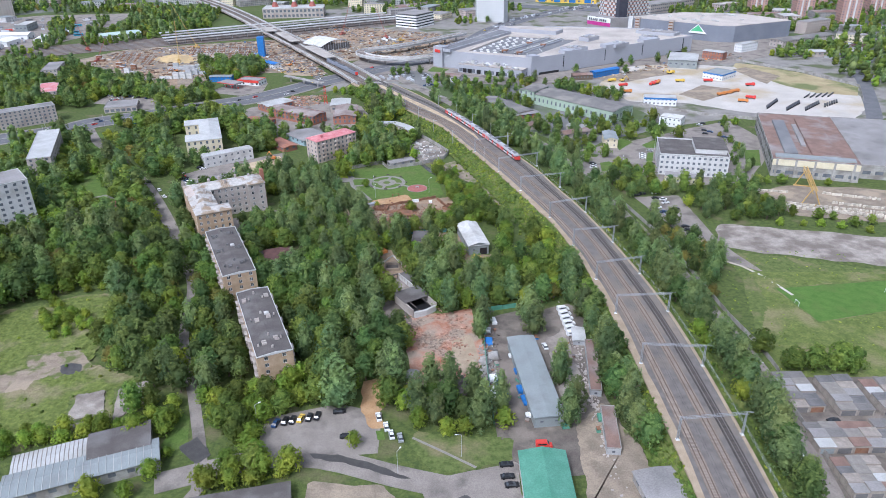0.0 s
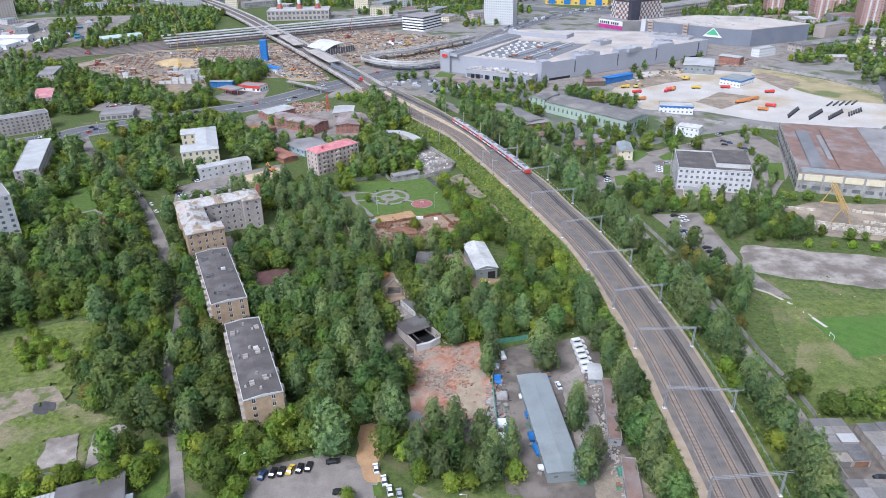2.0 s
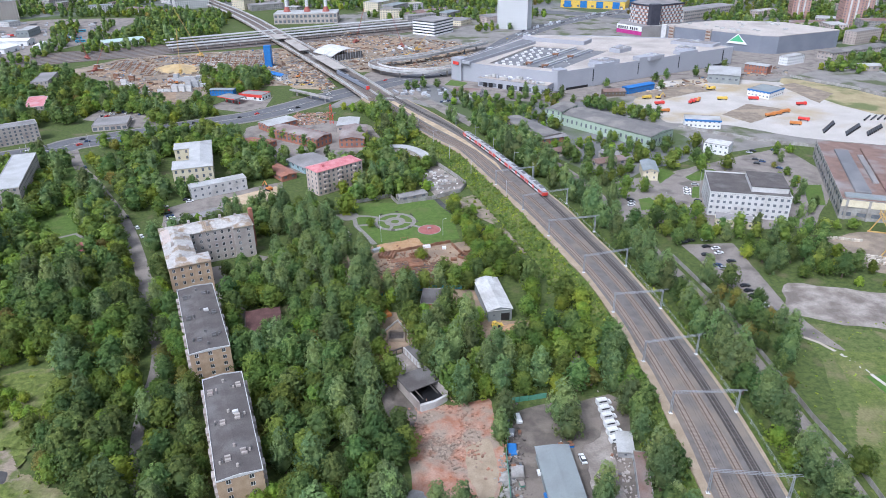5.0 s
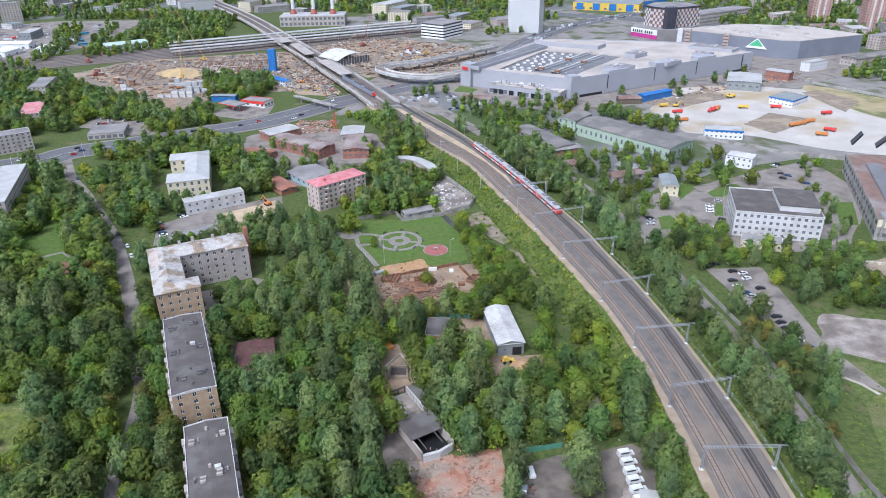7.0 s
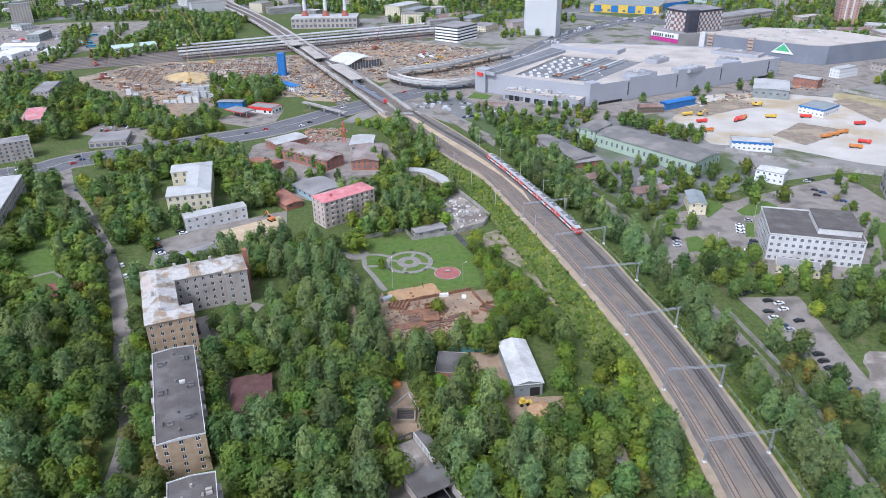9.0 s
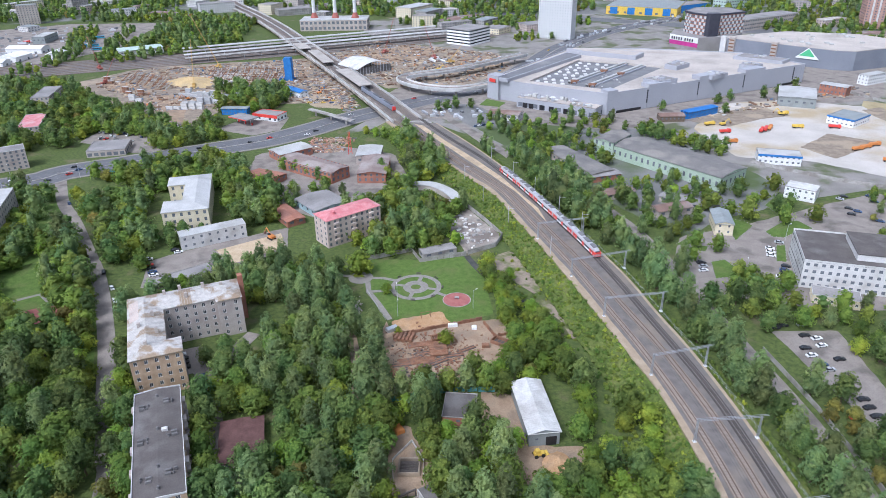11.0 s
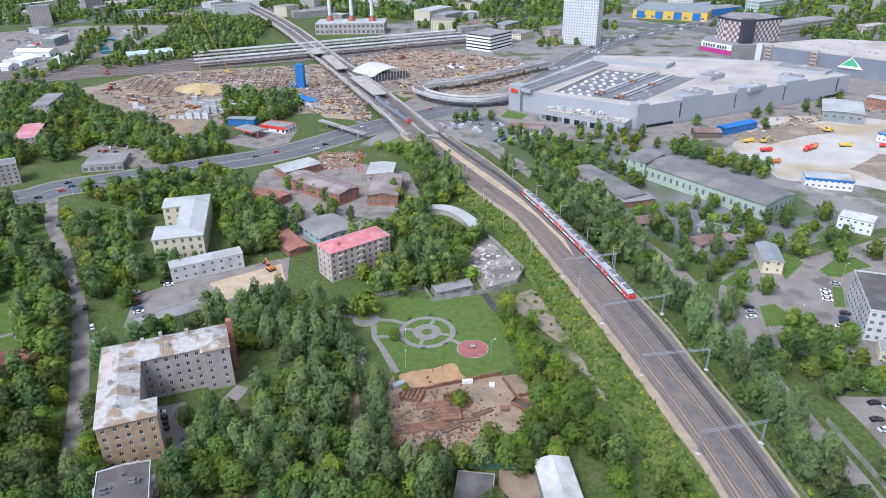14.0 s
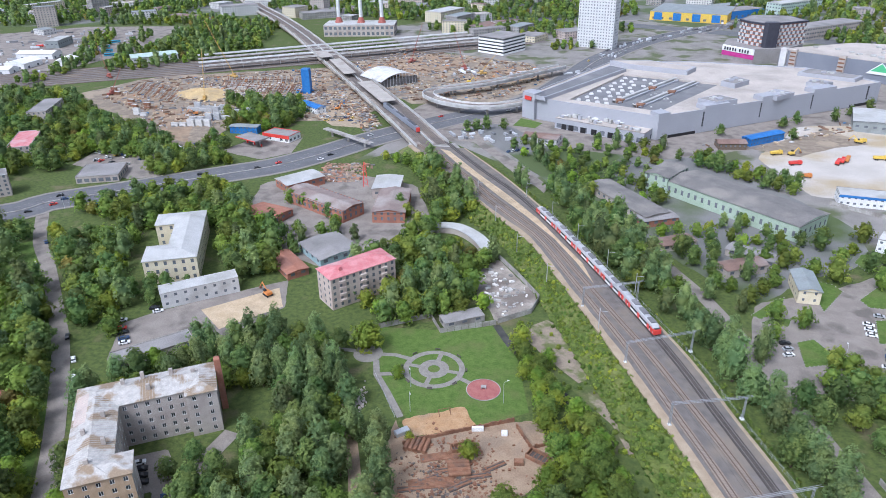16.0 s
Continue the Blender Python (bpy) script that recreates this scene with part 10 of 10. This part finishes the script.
for _ in range(1500):
    x, y = nrf.uniform(-6, 60), nrf.uniform(264, 462)
    if inside(x, y, FOOT_WEEDS) and not (covered(x, y) and nrf.random() < 0.75):
        far_batches.setdefault(nrf.choice(["bush", "weed", "weed", "weed"]), []).append((x, y, -0.25, nrf.uniform(0.4, 1.1), nrf.uniform(0.25, 0.8), nrf.uniform(0, 6.28), nrf.randrange(4), SLOPE))
for _ in range(420):
    x, y = nrf.uniform(-192, -108), nrf.uniform(155, 272)
    if inside(x, y, [(-190, 155), (-190, 258), (-170, 270), (-153, 275), (-142, 253), (-140, 224), (-116, 212), (-108, 200), (-128, 184)]) and not covered(x, y) or nrf.random() < 0.1:
        far_batches.setdefault(nrf.choice(["bush", "weed", "weed"]), []).append((x, y, -0.2, nrf.uniform(0.35, 0.9), nrf.uniform(0.3, 0.7), nrf.uniform(0, 6.28), nrf.randrange(4), SLOPE))
for _ in range(300):
    x, y = nrf.uniform(122, 200), nrf.uniform(206, 312)
    if not inside(x, y, [(148, 276), (208, 282), (192, 252), (154, 244)]):
        far_batches.setdefault(nrf.choice(["bush", "weed", "weed"]), []).append((x, y, -0.25, nrf.uniform(0.2, 0.5), nrf.uniform(0.16, 0.35), nrf.uniform(0, 6.28), nrf.randrange(4), SLOPE))
for i in range(NB - 1):
    for side in (0, 1):
        for k in range(36 if side == 0 else 5):
            a, b = (ls[i], rs[i]) if side == 0 else (rs[i], ls[i])
            if not 130 < a.y < 620:
                continue
            wide = 16.0 if side == 0 and a.y > 330 else 9.0
            t = rng.uniform(2.0, wide)
            o = (a - b).normalized()
            p = a + o * t + Vector((rng.uniform(-0.5, 0.5), rng.uniform(-2.5, 2.5), 0))
            patch = math.sin(p.x * 0.11 + 1.3) * math.sin(p.y * 0.07) > 0.35
            far_batches.setdefault("bush" if rng.random() < (0.22 if patch else 0.04) else "weed", []).append((p.x, p.y, max(0, (RAIL_Z - 0.5) * (1 - (t - 1.2) / (wide - 1.2))) - 0.35, rng.uniform(0.4, 1.0), rng.uniform(0.25, 0.85), rng.uniform(0, 6.28), rng.randrange(4), SLOPE))
grow()
for kn, items in far_batches.items():
    low = kn in ("bush", "weed")
    for tone in range(6):
        vs, fs, n = [], [], 0
        for x, y, z, sx, sz, tr, v, lod in items[tone::6]:
            cv, cf = lod[kn][v]
            c, s = math.cos(tr), math.sin(tr)
            vs.append(np.stack([x + sx * (cv[:, 0] * c - cv[:, 1] * s), y + sx * (cv[:, 0] * s + cv[:, 1] * c), z + sz * cv[:, 2]], 1))
            fs.append(cf + n)
            n += len(cv)
        if vs:
            me = tri_mesh("low_shrubs" if low else "far_woods", np.concatenate(vs), np.concatenate(fs), M[KINDS[kn][7]])
            tagged(new("low_shrubs" if low else "far_woods", me), "low shrubs and weeds on slopes and clearings" if low else "distant green trees between streets and buildings", "shrubs" if low else "woods", kind="stuff")


# ---- weeds and tall grass: uneven covers over slopes and clearings ----
def weed_cover(name, poly, cell, amp, z, material, label, keep_out=()):
    nr = np.random.default_rng(int(abs(poly[0][0]) * 7 + cell * 100))
    xs, ys = [p[0] for p in poly], [p[1] for p in poly]
    nx, ny = int((max(xs) - min(xs)) / cell) + 2, int((max(ys) - min(ys)) / cell) + 2
    hx = nr.uniform(-0.35, 0.35, (ny, nx)) * cell
    hy = nr.uniform(-0.35, 0.35, (ny, nx)) * cell
    hz = nr.uniform(0, 1, (ny, nx)) ** 2 * amp
    big = nr.uniform(0.3, 1.6, (ny // 5 + 2, nx // 5 + 2))
    gxx, gyy = np.meshgrid(min(xs) + cell * np.arange(nx), min(ys) + cell * np.arange(ny))
    hz *= np.kron(big, np.ones((5, 5)))[:ny, :nx]
    verts = np.stack([gxx + hx, gyy + hy, z + hz], 2).reshape(-1, 3)
    tris = []
    for j in range(ny - 1):
        for i in range(nx - 1):
            cx, cy = gxx[j, i] + cell / 2, gyy[j, i] + cell / 2
            if inside(cx, cy, poly) and not any(inside(cx, cy, p) for p in keep_out):
                k = j * nx + i
                tris += [(k, k + 1, k + nx + 1), (k, k + nx + 1, k + nx)]
    tagged(new(name, tri_mesh(name, verts, np.array(tris), material)), label, "weeds", kind="stuff")


weed_cover("field_weeds", [(-193, 152), (-193, 260), (-170, 273), (-153, 278), (-141, 255), (-138, 223), (-114, 213), (-106, 199), (-128, 184)], 0.9, 0.7, 0.06, M["weeds"], "tall uneven grass and weeds in the clearing", [[(-166, 229), (-146, 233), (-135, 220), (-147, 214), (-162, 222)], [(-162, 206), (-161, 216), (-155, 218), (-154, 207)], [(-136, 203), (-124, 206), (-119, 190), (-132, 187)], [(-122, 208), (-110, 213), (-107, 198), (-115, 188)], [(-178, 206), (-170, 216), (-158, 222), (-150, 216), (-160, 208), (-170, 198)], [(-176, 186), (-168, 196), (-160, 192), (-166, 182)]])
weed_cover("meadow_grass", [(122, 208), (128, 235), (142, 262), (146, 290), (215, 288), (270, 298), (270, 202), (168, 208)], 0.9, 0.32, 0.06, M["meadow"], "rough meadow grass round the pitch", [[(150, 275), (207, 281), (191, 253), (156, 245)], [(142, 302), (140, 296), (210, 286), (212, 291)]])
weed_cover("site_weeds", [(-30, 300), (-4, 282), (10, 282), (24, 300), (6, 335), (-4, 342), (-20, 318)], 0.8, 0.6, 0.02, M["weeds"], "weeds between trees and ruins", [[(6, 298), (28, 298), (28, 312), (6, 312)], [(-20, 316), (-2, 316), (-2, 336), (-20, 336)], [(-34, 290), (-16, 290), (-16, 312), (-34, 318)], [(-5, 311), (14, 311), (14, 339), (-4, 340)], [(4, 292), (32, 292), (32, 313), (4, 313)]])
nrw = np.random.default_rng(21)
for side, wide_far in ((0, 16.0), (1, 9.0)):
    va, ta = [], []
    A, B = (ls, rs) if side == 0 else (rs, ls)
    AA, BB = resample(A, 700), resample(B, 700)
    cols = 20 if side == 0 else 11
    for i in range(700):
        o = (AA[i] - BB[i]).normalized()
        wd = (16.0 if 330 < AA[i].y < 640 else 10.0) if side == 0 else 9.0
        for k in range(cols):
            t = 1.4 + (wd - 1.0) * k / (cols - 1) + nrw.uniform(-0.25, 0.25)
            p = AA[i] + o * t
            va.append((p.x + nrw.uniform(-0.2, 0.2), p.y + nrw.uniform(-0.2, 0.2), max(0.0, (RAIL_Z - 0.5) * (1 - (t - 1.2) / (wd - 1.2))) + 0.06 + nrw.uniform(0, 1) ** 2 * (1.5 if k > 1 else 0.1)))
            if i < 699 and k < cols - 1 and 120 < AA[i].y < 650:
                q = i * cols + k
                ta += [(q, q + 1, q + cols + 1), (q, q + cols + 1, q + cols)]
    tagged(new("embankment_weeds", tri_mesh("embankment_weeds", np.array(va), np.array(ta), M["slope_weeds"])), "dense green weeds on the embankment slope", "weeds", kind="stuff")
